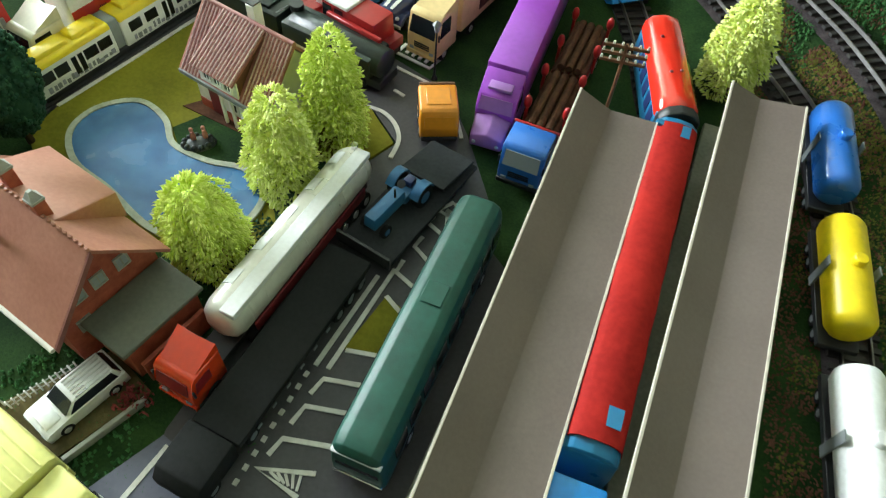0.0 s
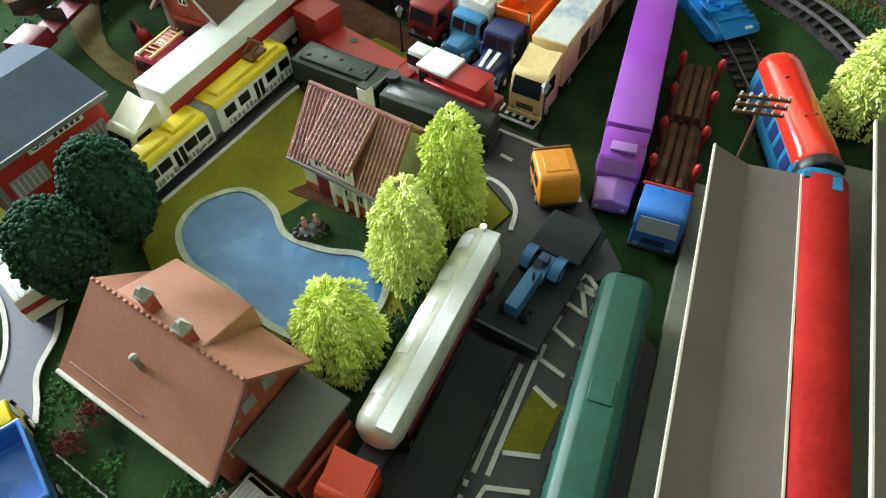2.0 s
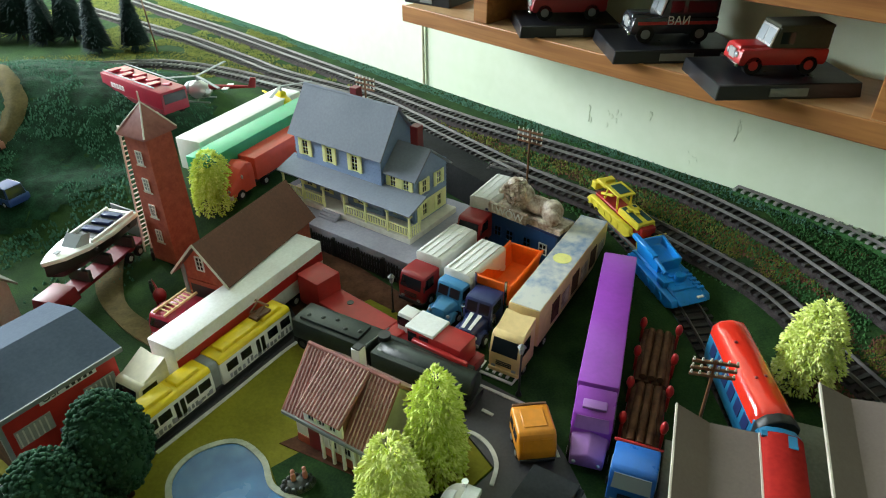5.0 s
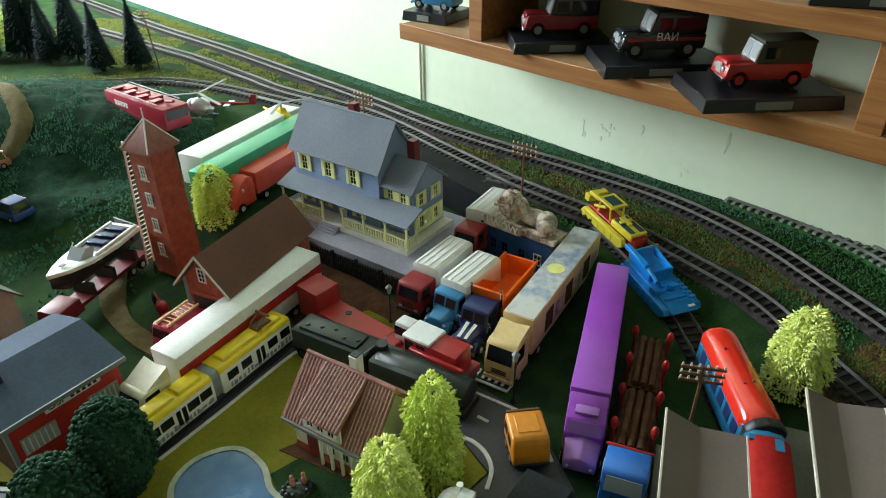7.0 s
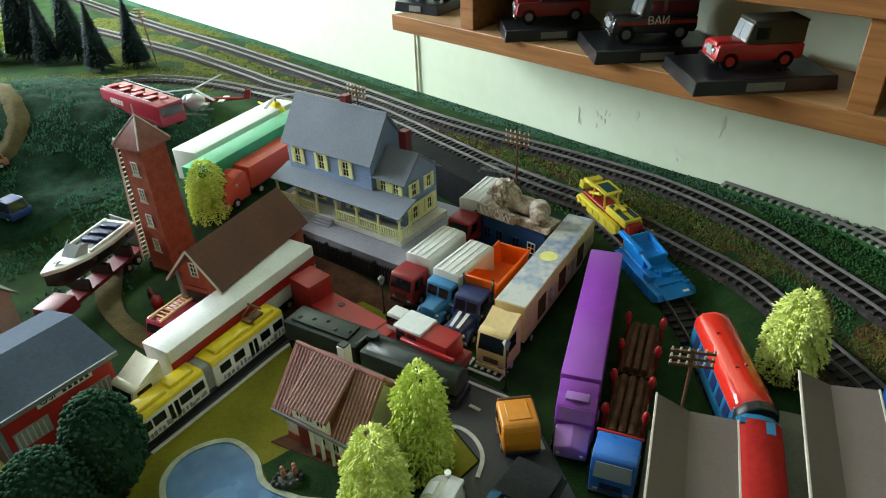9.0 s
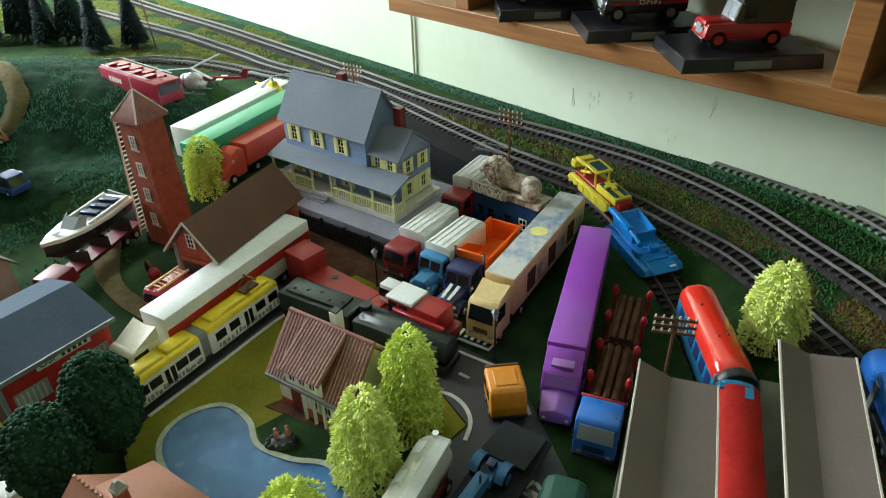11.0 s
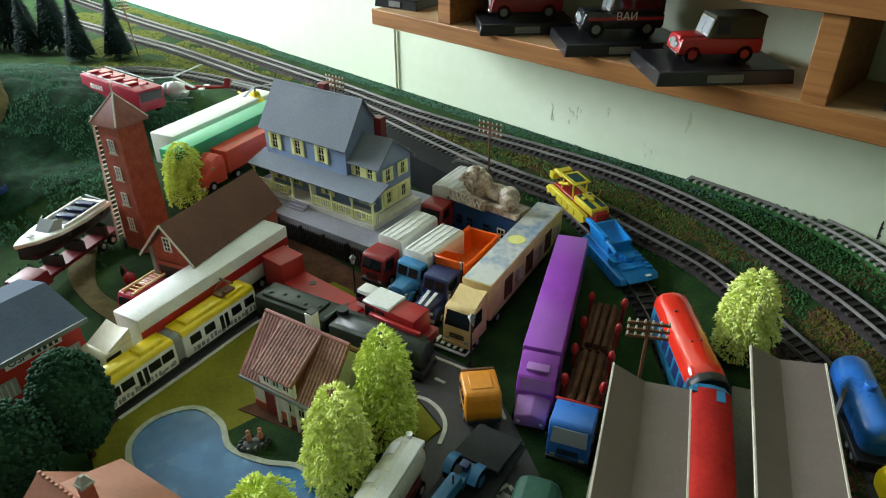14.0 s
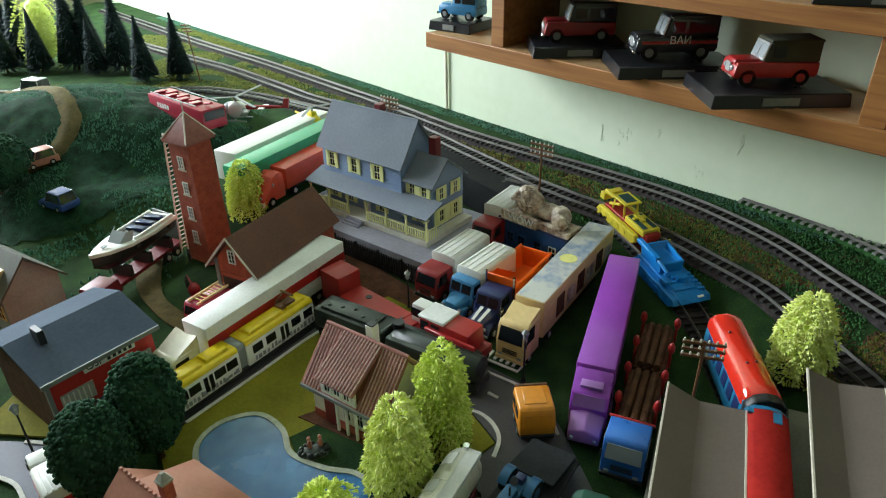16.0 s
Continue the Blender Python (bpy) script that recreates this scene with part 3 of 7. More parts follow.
verge("ballast_verge", OUTER, 6, 15, -46, -20, 6000, "flock_brown", "russet ballast beside the outer curve", -0.35, 0.8)
verge("moss_verge", INNER, 10, 19, 17, 50, 7000, "flock_olive", "olive moss outside the inner curve", -0.25)
verge("soil_verge", INNER, 13, 19, -46, -17, 5000, "flock_brown", "brown stony soil between platform and track", -0.3, 0.7)
verge("moss_verge", INNER, 13, 19, -40, -18, 2200, "flock_olive", "patchy olive moss between platform and track", 0.05)
verge("moss_verge", BRANCH, 1, 9, 18, 80, 5000, "flock_olive", "olive meadow moss beside the branch track", -0.2)
b = bmn()
random.seed(31)
for _ in range(5200):
    x, y = random.uniform(-290, -70), random.uniform(140, 330)
    if noise.noise((x * 0.03, y * 0.03, 4)) > -0.05:
        tuft(b, x, y, 0.1, random.uniform(0.8, 1.6), random.uniform(0.3, 1.6))
single("garden_grass", b, "flock_green", 0, 0, 0, 0, "bright green grass flock in the garden", "grass", kind="stuff", angle=180)
b = bmn()
random.seed(11)
for _ in range(15000):
    x, y = random.gauss(-560, 130), random.gauss(800, 110)
    if x > -400 - 0.1 * (y - 800) or y > 1040 or noise.noise((x * 0.014, y * 0.014, 7)) < -0.05:
        continue
    z, r = height(x, y) + 0.5, random.uniform(1, 2.2)
    vs = [b.verts.new((x + r * math.cos(q), y + r * math.sin(q), z - 2)) for q in (0.3, 1.8, 3.3, 4.9)]
    top = b.verts.new((x + random.uniform(-1, 1), y, z + random.uniform(0.5, 2.2)))
    for i in range(4):
        b.faces.new((vs[i], vs[(i + 1) % 4], top))
single("hill_flock", b, "flock_blue", 0, 0, 0, 0, "bluish green flock tufts on the hillside", "grass", kind="stuff", angle=180)
hp = smooth_line([(-880, 1010), (-800, 985), (-715, 930), (-640, 868), (-606, 830), (-600, 805), (-612, 780), (-640, 750)], 8)
ground_patch("hill", -900, -380, 640, 1120, 8, "hill", "dark green flocked hillside", 0.2, lambda x, y: math.hypot((x + 640) / 240, (y - 880) / 230) < 1, 3.0)
b = bmn()
edge = []
for i, p in enumerate(hp):
    d = (hp[min(i + 1, len(hp) - 1)] - hp[max(i - 1, 0)]).normalized()
    w = 11 + 4 * noise.noise((i * 0.23, 1.5, 0.2))
    edge.append([b.verts.new((p.x - d.y * w * f, p.y + d.x * w * f, height(p.x - d.y * w * f, p.y + d.x * w * f) + 4.5 - 3.0 * abs(f))) for f in (-1.15, -0.9, -0.45, 0, 0.45, 0.9, 1.15)])
for u, v in zip(edge, edge[1:]):
    for k in range(6):
        b.faces.new((u[k], u[k + 1], v[k + 1], v[k]))
single("hill_path", b, "path", 0, 0, 0, 0, "sandy track winding up the hill", "path", kind="structure", angle=180)


# ---- railway tracks ----
def track(name, pts, label, sleeper="sleeper", picked=(0, 0), bed="ballast", bed_w=35):
    """Rails, sleepers every 8.4 mm and a bed along a smooth line of (x, y, z)."""
    line = smooth_line(pts, 14)
    t = thing(name, 0, 0, 0, 0, label, "railway track", "tracks", "structure")
    dist, rows = 0.0, []
    for i, p in enumerate(line):
        d = (line[min(i + 1, len(line) - 1)] - line[max(i - 1, 0)]).normalized()
        rows.append((p, Vector((-d.y, d.x, 0)).normalized()))
    for side in (-1, 1):
        b = bmn()
        loft(b, [[tuple(p + q * (side * 8.25 + w) + Vector((0, 0, z))) for w, z in ((-0.9, 2.2), (0.9, 2.2), (0.5, 4.8), (-0.5, 4.8))] for p, q in rows])
        part("rail", b, "rail", t, "bright metal rail")
    b = bmn()
    loft(b, [[tuple(p + q * w + Vector((0, 0, z))) for w, z in ((-bed_w / 2, -3.5), (bed_w / 2, -3.5), (bed_w / 2 - 5, 0.4), (5 - bed_w / 2, 0.4))] for p, q in rows])
    part("trackbed", b, bed, t, "gritty trackbed")
    sb = finish(box(bmn(), -1.9, 1.9, -15, 15, 0.2, 2.3, 0.2), "sleeper")
    sb.materials.append(M[sleeper])
    rest, want, run, count = bmn(), 0.0, 0.0, 0
    for (p, q), (p2, q2) in zip(rows, rows[1:]):
        seg = (p2 - p).length
        while want < run + seg:
            f = (want - run) / seg
            c, n2 = p.lerp(p2, f), q.lerp(q2, f).normalized()
            ang = math.degrees(math.atan2(n2.y, n2.x)) - 90
            if picked[0] <= want <= picked[1] and count < 130:
                shared("sleeper", sb, t, pose(c.x * K, c.y * K, c.z * K, 0, 0, ang))
                count += 1
            else:
                d = Vector((n2.y, -n2.x, 0))
                lo = [tuple(c + d * u + n2 * v + Vector((0, 0, 0.2))) for u, v in ((-1.9, -15), (1.9, -15), (1.9, 15), (-1.9, 15))]
                hi = [tuple(c + d * u + n2 * v + Vector((0, 0, 2.3))) for u, v in ((-1.7, -15), (1.7, -15), (1.7, 15), (-1.7, 15))]
                loft(rest, [lo, hi])
            want += 8.4
        run += seg
    if rest.verts:
        tagged(part("sleepers", rest, sleeper, t), kind="stuff")
    else:
        rest.free()
    return t


track("track_inner", INNER, "curved black-sleepered railway track in front of the wall", picked=(800, 1900))
track("track_outer", OUTER, "outer curved railway track along the wall", picked=(900, 2000), bed_w=37)
track("track_siding", SIDING, "short grey-sleepered siding against the wall", "sleeper_grey", picked=(0, 400), bed="flock_green")
track("track_station", STATION, "station track between the two platforms", picked=(0, 0), bed_w=32)
track("track_branch", BRANCH, "branch track curving off behind the hill")

# dark retaining wall below the inner track
b = bmn()
edge = smooth_line([(-330, 1060), (-226, 975), (-151, 903), (-103, 848), (-15, 752)], 6)
loft(b, [[(p.x - 18, p.y - 18, 0), (p.x + 6, p.y + 6, 0), (p.x + 6, p.y + 6, 39), (p.x - 18, p.y - 18, 39)] for p in edge])
single("retaining_wall", b, "black_deck", 0, 0, 0, 0, "black retaining wall below the railway", "wall", kind="structure")


# ---- trees ----
def lime_tree(x, y, z, h, r, material, label, seed, group="lime trees"):
    """A crown of drooping shaggy tufts on a short trunk."""
    random.seed(seed)
    t = thing("tree", x, y, z, seed * 40 % 360, label, "tree", group)
    part("trunk", tube(bmn(), (0, 0, 0), (0, 0, h * 0.55), 2.2, 8, 1.0), "bark", t)
    part("core", ball(bmn(), (0, 0, h * 0.46), (r * 0.62, r * 0.62, h * 0.38), 14, 10), material, t)
    verts, faces = [], []
    shape = lambda u: r * (0.14 + 0.86 * math.sqrt(max(0.0, 1 - ((u - 0.34) / 0.68) ** 2)))
    for tier in range(8):
        top_u = 1.0 - 0.11 * tier
        n = 6 + min(tier, 4)
        for k in range(n):
            a0 = (k + 0.5 * (tier % 2) + random.uniform(-0.3, 0.3)) * math.tau / n
            fall, reach = random.uniform(0.16, 0.34), random.uniform(0.86, 1.16)
            ca, sa = math.cos(a0), math.sin(a0)
            for j in range(9):
                f = (j + 0.6) / 9
                u = max(0.04, top_u - fall * f * f)
                rad = shape(min(u, 0.97)) * (0.35 + 0.70 * math.sqrt(f)) * reach
                fan = 0.7 + 1.6 * f * (1 - 0.55 * f)
                for _ in range(9):
                    w = random.gauss(0, 1.2) * fan
                    tz = 0.55 - 1.2 * f + random.gauss(0, 0.4)
                    ts = w * 0.30 + random.gauss(0, 0.3)
                    m = math.sqrt(0.81 + ts * ts + tz * tz)
                    ox, oy, oz = (0.9 * ca - ts * sa) / m, (0.9 * sa + ts * ca) / m, tz / m
                    g = math.hypot(ox, oy) or 1.0
                    ex, ey = -oy / g, ox / g
                    ux, uy, uz = -ox * oz / g, -oy * oz / g, g
                    ln, lw = random.uniform(2.6, 4.8), random.uniform(0.6, 1.05)
                    inn = rad - abs(w) * 0.55 - random.uniform(0, 1.6)
                    px, py, pz = ca * inn - sa * w, sa * inn + ca * w, h * u - abs(w) * 0.4
                    c = len(verts)
                    mx, my, mz = px + ox * ln * 0.55, py + oy * ln * 0.55, pz + oz * ln * 0.55
                    verts += [(px, py, pz), (mx + ex * lw, my + ey * lw, mz), (px + ox * ln, py + oy * ln, pz + oz * ln), (mx - ex * lw, my - ey * lw, mz), (mx + ux * 0.8, my + uy * 0.8, mz + uz * 0.8)]
                    faces += [(c, c + 1, c + 4), (c + 1, c + 2, c + 4), (c + 2, c + 3, c + 4), (c + 3, c, c + 4)]
    me = bpy.data.meshes.new("crown")
    me.from_pydata([(x2 * K, y2 * K, z2 * K) for x2, y2, z2 in verts], [], faces)
    me.materials.append(M[material])
    shared("crown", me, t, Matrix())
    return t


def round_tree(x, y, z, h, r, label, seed, material="leaf_dark"):
    """A dark crown of many small beads of foliage."""
    random.seed(seed)
    t = thing("tree", x, y, z, 0, label, "tree", "dark round trees")
    part("trunk", tube(bmn(), (0, 0, 0), (0, 0, h * 0.5), 2.6, 8, 1.4), "bark", t)
    b = bmn()
    for _ in range(1150):
        zc = random.uniform(-0.92, 1)
        a = random.uniform(0, math.tau)
        k = math.sqrt(1 - zc * zc) * (1.0 if zc > -0.2 else 0.92) * random.uniform(0.88, 1.03)
        c = Vector((k * r * math.cos(a), k * r * math.sin(a), h * 0.56 + zc * h * 0.44))
        s = random.uniform(1.1, 2.1)
        bmesh.ops.create_icosphere(b, subdivisions=1, radius=s, matrix=Matrix.Translation(c) @ Matrix.Rotation(a, 4, "X"))
    ball(b, (0, 0, h * 0.56), (r * 0.93, r * 0.93, h * 0.41), 16, 10)
    part("crown", b, material, t, angle=60)
    return t


def fir(x, y, z, h, r, seed):
    random.seed(seed)
    t = thing("fir_tree", x, y, z, 0, "tall narrow blue-black model fir tree", "tree", "fir trees")
    part("trunk", tube(bmn(), (0, 0, 0), (0, 0, h * 0.4), 2, 6, 1.2), "bark", t)
    b = bmn()
    for _ in range(620):
        u = random.random()
        zc, rr = h * (0.12 + 0.88 * u), r * (1 - u) ** 0.8
        a = random.uniform(0, math.tau)
        out = Vector((math.cos(a), math.sin(a), -0.35))
        side = Vector((-math.sin(a), math.cos(a), 0))
        tip = Vector((0, 0, zc)) + out * (rr + random.uniform(-1.5, 1.8))
        vs = [b.verts.new(p) for p in (Vector((0, 0, zc + 3)), Vector((0, 0, zc)) + out * rr * 0.5 + side * 2.6, tip, Vector((0, 0, zc)) + out * rr * 0.5 - side * 2.6)]
        b.faces.new(vs)
    loft(b, [[(r * 0.8 * math.cos(q), r * 0.8 * math.sin(q), h * 0.12) for q in [i * math.tau / 8 for i in range(8)]], [(0.3 * math.cos(q), 0.3 * math.sin(q), h * 0.96) for q in [i * math.tau / 8 for i in range(8)]]])
    part("crown", b, "leaf_fir", t, angle=180)


lime_tree(-128, 305, 0, 64, 22, "leaf_lime", "shaggy lime green model tree beside the pool", 3)
lime_tree(-97, 361, 0, 80, 20, "leaf_yellow", "shaggy yellow green model tree behind the tanker", 4)
lime_tree(-75, 407, 0, 88, 18.5, "leaf_lime", "tall shaggy lime green tree by the tiled house", 5)
lime_tree(190, 497, 12, 72, 20, "leaf_yellow", "shaggy yellow green tree between station and track", 6)
lime_tree(-331, 708, 24, 62, 21, "leaf_lime", "lime green tree behind the fire tower", 7)
lime_tree(-953, 1282, 38, 150, 44, "leaf_yellow", "pale green tree among the far firs", 8)
round_tree(-270, 374, 0, 88, 24, "dark green beaded model tree beside the pool", 13)
round_tree(-285, 335, 0, 80, 25, "dark green beaded tree behind the brown-roofed house", 14)
round_tree(-640, 720, 30, 75, 42, "dark green beaded tree at the foot of the hill", 15)
for k, (x, y, h) in enumerate([(-1064, 1328, 120), (-1010, 1290, 150), (-933, 1227, 115), (-877, 1254, 160), (-850, 1262, 150), (-820, 1226, 104), (-777, 1243, 150), (-702, 1183, 112), (-647, 1204, 114), (-1000, 1220, 120), (-1100, 1260, 130)]):
    fir(x, y, height(x, y) - 2, h, h * 0.26, 20 + k)


# ---- vehicle parts ----
WHEELS = {}


def wheel(parent, x, y, r=5.6, w=4.5, rim="silver"):
    """A tyre with its rim, standing at (x, y) of its thing."""
    key = (r, w, rim)
    if key not in WHEELS:
        a = finish(tube(bmn(), (0, -w / 2, 0), (0, w / 2, 0), r, 16), "wheel", 0.5, 1)
        a.materials.append(M["tyre"])
        c = finish(tube(bmn(), (0, -w / 2 - 0.3, 0), (0, w / 2 + 0.3, 0), r * 0.52, 12), "rim", 0.2, 1)
        c.materials.append(M[rim])
        WHEELS[key] = (a, c)
    a, c = WHEELS[key]
    ob = shared("wheel", a, parent, pose(x * K, y * K, r * K))
    shared("rim", c, ob, Matrix())


def axles(parent, xs, W, r=5.6, w=4.5, rim="silver"):
    for x in xs:
        for s in (-1, 1):
            wheel(parent, x, s * (W / 2 - w / 2), r, w, rim)


def pane(parent, pts, material="glass", name="window", thick=0.5, label=""):
    return part(name, slab(bmn(), pts, thick), material, parent, label)


def flat_cab(parent, x1, L, W, z0, H, mat, deflector=0.0, bumper="black", dark_grille=True, glass="glass"):
    """A cab-over lorry cab with its front at x1."""
    x0, zt, zm = x1 - L, z0 + H, z0 + H * 0.48
    prof = [(x0, z0), (x1 - 0.5, z0), (x1, z0 + H * 0.2), (x1, zm), (x1 - L * 0.13, zt - 2), (x1 - L * 0.24, zt), (x0, zt)]
    cab = part("cab", across(bmn(), prof, -W / 2, W / 2), mat, parent, "", 1.3, 2)
    w2 = W / 2 - 2.2
    fx = lambda z: x1 - L * 0.13 * (z - zm) / (zt - 2 - zm)
    za, zb = zm + 0.8, zt - 3.2
    pane(cab, [(fx(za) + 0.1, -w2, za), (fx(za) + 0.1, w2, za), (fx(zb) + 0.1, w2 - 0.6, zb), (fx(zb) + 0.1, 0.6 - w2, zb)], glass, "windscreen")
    for s in (-1, 1):
        ys = s * (W / 2 + 0.05)
        pts = [(x1 - L * 0.62, ys, za), (x1 - L * 0.14, ys, za), (x1 - L * 0.22, ys, zb), (x1 - L * 0.62, ys, zb)]
        pane(cab, pts if s < 0 else pts[::-1], glass, "side_window", 0.35)
        part("mirror", box(bmn(), x1 - 2.5, x1 - 1.3, s * (W / 2 + 0.6) - 0.6, s * (W / 2 + 0.6) + 0.6, zm, zm + 5.5), "black", cab, "", 0.2, 1)
        part("headlight", box(bmn(), x1 - 0.4, x1 + 0.5, s * (W / 2 - 4.5) - 1.7, s * (W / 2 - 4.5) + 1.7, z0 + 2, z0 + 4.2), "clear", cab, "clear headlight", 0.2, 1)
    part("bumper", box(bmn(), x1 - 2, x1 + 0.9, -W / 2, W / 2, z0 - 2, z0 + 1.6), bumper, cab, "", 0.5, 1)
    if dark_grille:
        for k in range(3):
            part("grille_bar", box(bmn(), x1 - 0.3, x1 + 0.35, -W / 4, W / 4, z0 + 5 + 1.7 * k, z0 + 6 + 1.7 * k), "black", cab)
    if deflector:
        b = bmn()
        loft(b, [[(x0, -W / 2 + 0.6, zt - 1), (x0, W / 2 - 0.6, zt - 1), (x0, W / 2 - 0.6, zt + deflector), (x0, 0, zt + deflector * 0.72), (x0, -W / 2 + 0.6, zt + deflector)],
                 [(x1 - L * 0.3, -W / 2 + 1.5, zt - 1), (x1 - L * 0.3, W / 2 - 1.5, zt - 1), (x1 - L * 0.3, W / 2 - 1.5, zt - 0.2), (x1 - L * 0.3, 0, zt - 0.2), (x1 - L * 0.3, -W / 2 + 1.5, zt - 0.2)]])
        part("wind_deflector", b, mat, cab)
    return cab


def bonnet_cab(parent, x1, L, W, z0, H, mat):
    """A lorry cab with a rounded bonnet before the windscreen."""
    xm, zt, zb = x1 - L * 0.48, z0 + H, z0 + H * 0.52
    cab = part("cab", across(bmn(), [(x1 - L, z0), (xm + 1, z0), (xm + 1, zb), (xm - 2.2, zt - 1.5), (xm - 4, zt), (x1 - L, zt)], -W / 2, W / 2), mat, parent, "", 1.4, 2)
    b = bmn()
    loft(b, [[(xm, y, z) for y, z in ((-W / 2 + 2, z0), (W / 2 - 2, z0), (W / 2 - 2, zb - 2), (W / 4, zb + 0.5), (-W / 4, zb + 0.5), (-W / 2 + 2, zb - 2))],
             [(x1, y, z) for y, z in ((-W / 2 + 6, z0), (W / 2 - 6, z0), (W / 2 - 6, zb - 5), (W / 5, zb - 2.5), (-W / 5, zb - 2.5), (-W / 2 + 6, zb - 5))]])
    part("bonnet", b, mat, cab, "", 0.9, 2)
    w2 = W / 2 - 2.4
    for s in (-1, 1):
        ya, yb = sorted((s * 1.0, s * w2))
        pane(cab, [(xm + 0.4, ya, zb + 1.5), (xm + 0.4, yb, zb + 1.5), (xm - 1.8, yb, zt - 2.8), (xm - 1.8, ya, zt - 2.8)], name="windscreen")
        ys = s * (W / 2 + 0.05)
        pts = [(x1 - L * 0.86, ys, zb + 1), (xm - 1.8, ys, zb + 1), (xm - 3, ys, zt - 3), (x1 - L * 0.86, ys, zt - 3)]
        pane(cab, pts if s < 0 else pts[::-1], thick=0.35, name="side_window")
        b = bmn()
        loft(b, [[(xm + (x1 - xm) * f, s * (W / 2 - 6), z0 - 1), (xm + (x1 - xm) * f, s * (W / 2), z0 - 1), (xm + (x1 - xm) * f, s * (W / 2), z), (xm + (x1 - xm) * f, s * (W / 2 - 6), z)] for f, z in ((0.1, z0), (0.3, z0 + 6), (0.7, z0 + 6.5), (0.98, z0 + 2))])
        part("mudguard", b, mat, cab, "", 0.6, 1)
        part("headlight", ball(bmn(), (x1 - 1, s * (W / 2 - 3.6), z0 + 6), 1.7, 10, 6), "clear", cab)
    part("bumper", box(bmn(), x1 - 1, x1 + 1, -W / 2, W / 2, z0 - 2, z0 + 1), "grey", cab, "", 0.4, 1)
    return cab


def chassis(parent, x0, x1, W, z=6.0, mat="black"):
    return part("chassis", box(bmn(), x0, x1, -W * 0.3, W * 0.3, z, z + 5), mat, parent, "", 0.4, 1)


def box_body(parent, x0, x1, W, z0, z1, mat, label="", bevel=1.0, ribs=0, rib_mat=None, name="box_body"):
    body = part(name, box(bmn(), x0, x1, -W / 2, W / 2, z0, z1), mat, parent, label, bevel, 2)
    for k in range(ribs):
        y = -W / 2 + W * (k + 1) / (ribs + 1)
        part("roof_rib", box(bmn(), x0 + 2, x1 - 2, y - 0.35, y + 0.35, z1 - 0.2, z1 + 0.5), rib_mat or mat, body)
    return body


def doors(body, W, z0, z1, x=0.0):
    """Two rear doors with hinge bars on a box body."""
    for s in (-1, 1):
        part("rear_door", box(bmn(), x - 0.5, x + 0.1, min(s * 0.4, s * (W / 2 - 1)), max(s * 0.4, s * (W / 2 - 1)), z0 + 1, z1 - 1), "white", body, "", 0.2, 1)
        part("door_bar", tube(bmn(), (x - 0.9, s * 3, z0 + 1.5), (x - 0.9, s * 3, z1 - 1.5), 0.4, 6), "grey", body)


# white articulated lorry with a red stripe
t, L = thing_line("articulated_lorry", (-209, 620), (-297, 434), 0, "white articulated lorry with ivory cab and red side stripe", "lorry", "lorries")
chassis(t, 8, L - 6, 27), axles(t, (16, 28, 40, L - 52, L - 12), 26)
tr = box_body(t, 0, L - 37, 28, 12, 47, "dirty_white", "white box trailer")
for s in (-1, 1):
    part("stripe", box(bmn(), 0.5, L - 37.5, s * 14 - 0.25, s * 14 + 0.25, 27, 36), "red", tr, "red painted stripe")
doors(tr, 28, 12, 47)
flat_cab(t, L, 30, 26, 7, 29, "ivory", 9, "ivory")

# yellow and white tram
t, L = thing_line("tram", (-216, 546), (-285, 411), 0, "low two-section white tram with yellow roof on the road", "tram")
for a, bb in ((1, L * 0.52), (L * 0.57, L - 1)):
    body = part("body", along(bmn(), [(-11, 5), (11, 5), (11.3, 12), (10.6, 25), (-10.6, 25), (-11.3, 12)], a, bb), "white", t, "white tram section with scrawled sides", 1.0, 2)
    part("roof", along(bmn(), [(-10.9, 24.8), (10.9, 24.8), (10.2, 28), (8, 29.4), (-8, 29.4), (-10.2, 28)], a + 0.2, bb - 0.2), "yellow", body, "yellow roof", 0.6, 1)
    for xa, xb in ((a + 5, a + 27), (a + 30, bb - 8)):
        part("roof_box", box(bmn(), xa, xb, -6.5, 6.5, 29.2, 32.0, 0.8), "yellow", body, "yellow roof locker", 0.7, 2)
    n = 5
    for k in range(n):
        xa = a + 3 + k * (bb - a - 5) / n
        door = k == 2
        for s in (-1, 1):
            for xb, xc in (((xa, xa + 3.6), (xa + 5.2, xa + 8.8)) if door else ((xa, xa + 10.5),)):
                z0 = 9 if door else 14.5
                y0 = 11.3 if door else 11.2
                pts = [(xb, s * y0, z0), (xc, s * y0, z0), (xc, s * 10.75, 22), (xb, s * 10.75, 22)]
                pane(body, pts if s < 0 else pts[::-1], thick=0.4, name="door_pane" if door else "window")
    for k in range(16):
        for s in (-1, 1):
            xa = a + 3 + k * (bb - a - 8) / 16
            part("scrawl", box(bmn(), xa, xa + random.uniform(1.5, 3.5), s * 11.25 - 0.3, s * 11.25 + 0.3, random.uniform(6.5, 8), random.uniform(9.5, 12.5)), "grey" if k % 3 else "slab", body)
    for k in range(4):
        part("roof_fitting", box(bmn(), bb - 7 + 1.5 * k, bb - 6 + 1.5 * k, -10.4, -8.6, 27.6, 30.2), "black", body)
pane(t, [(L - 0.6, -9, 12), (L - 0.6, 9, 12), (L - 1.2, 8.6, 22), (L - 1.2, -8.6, 22)], name="windscreen", thick=0.8)
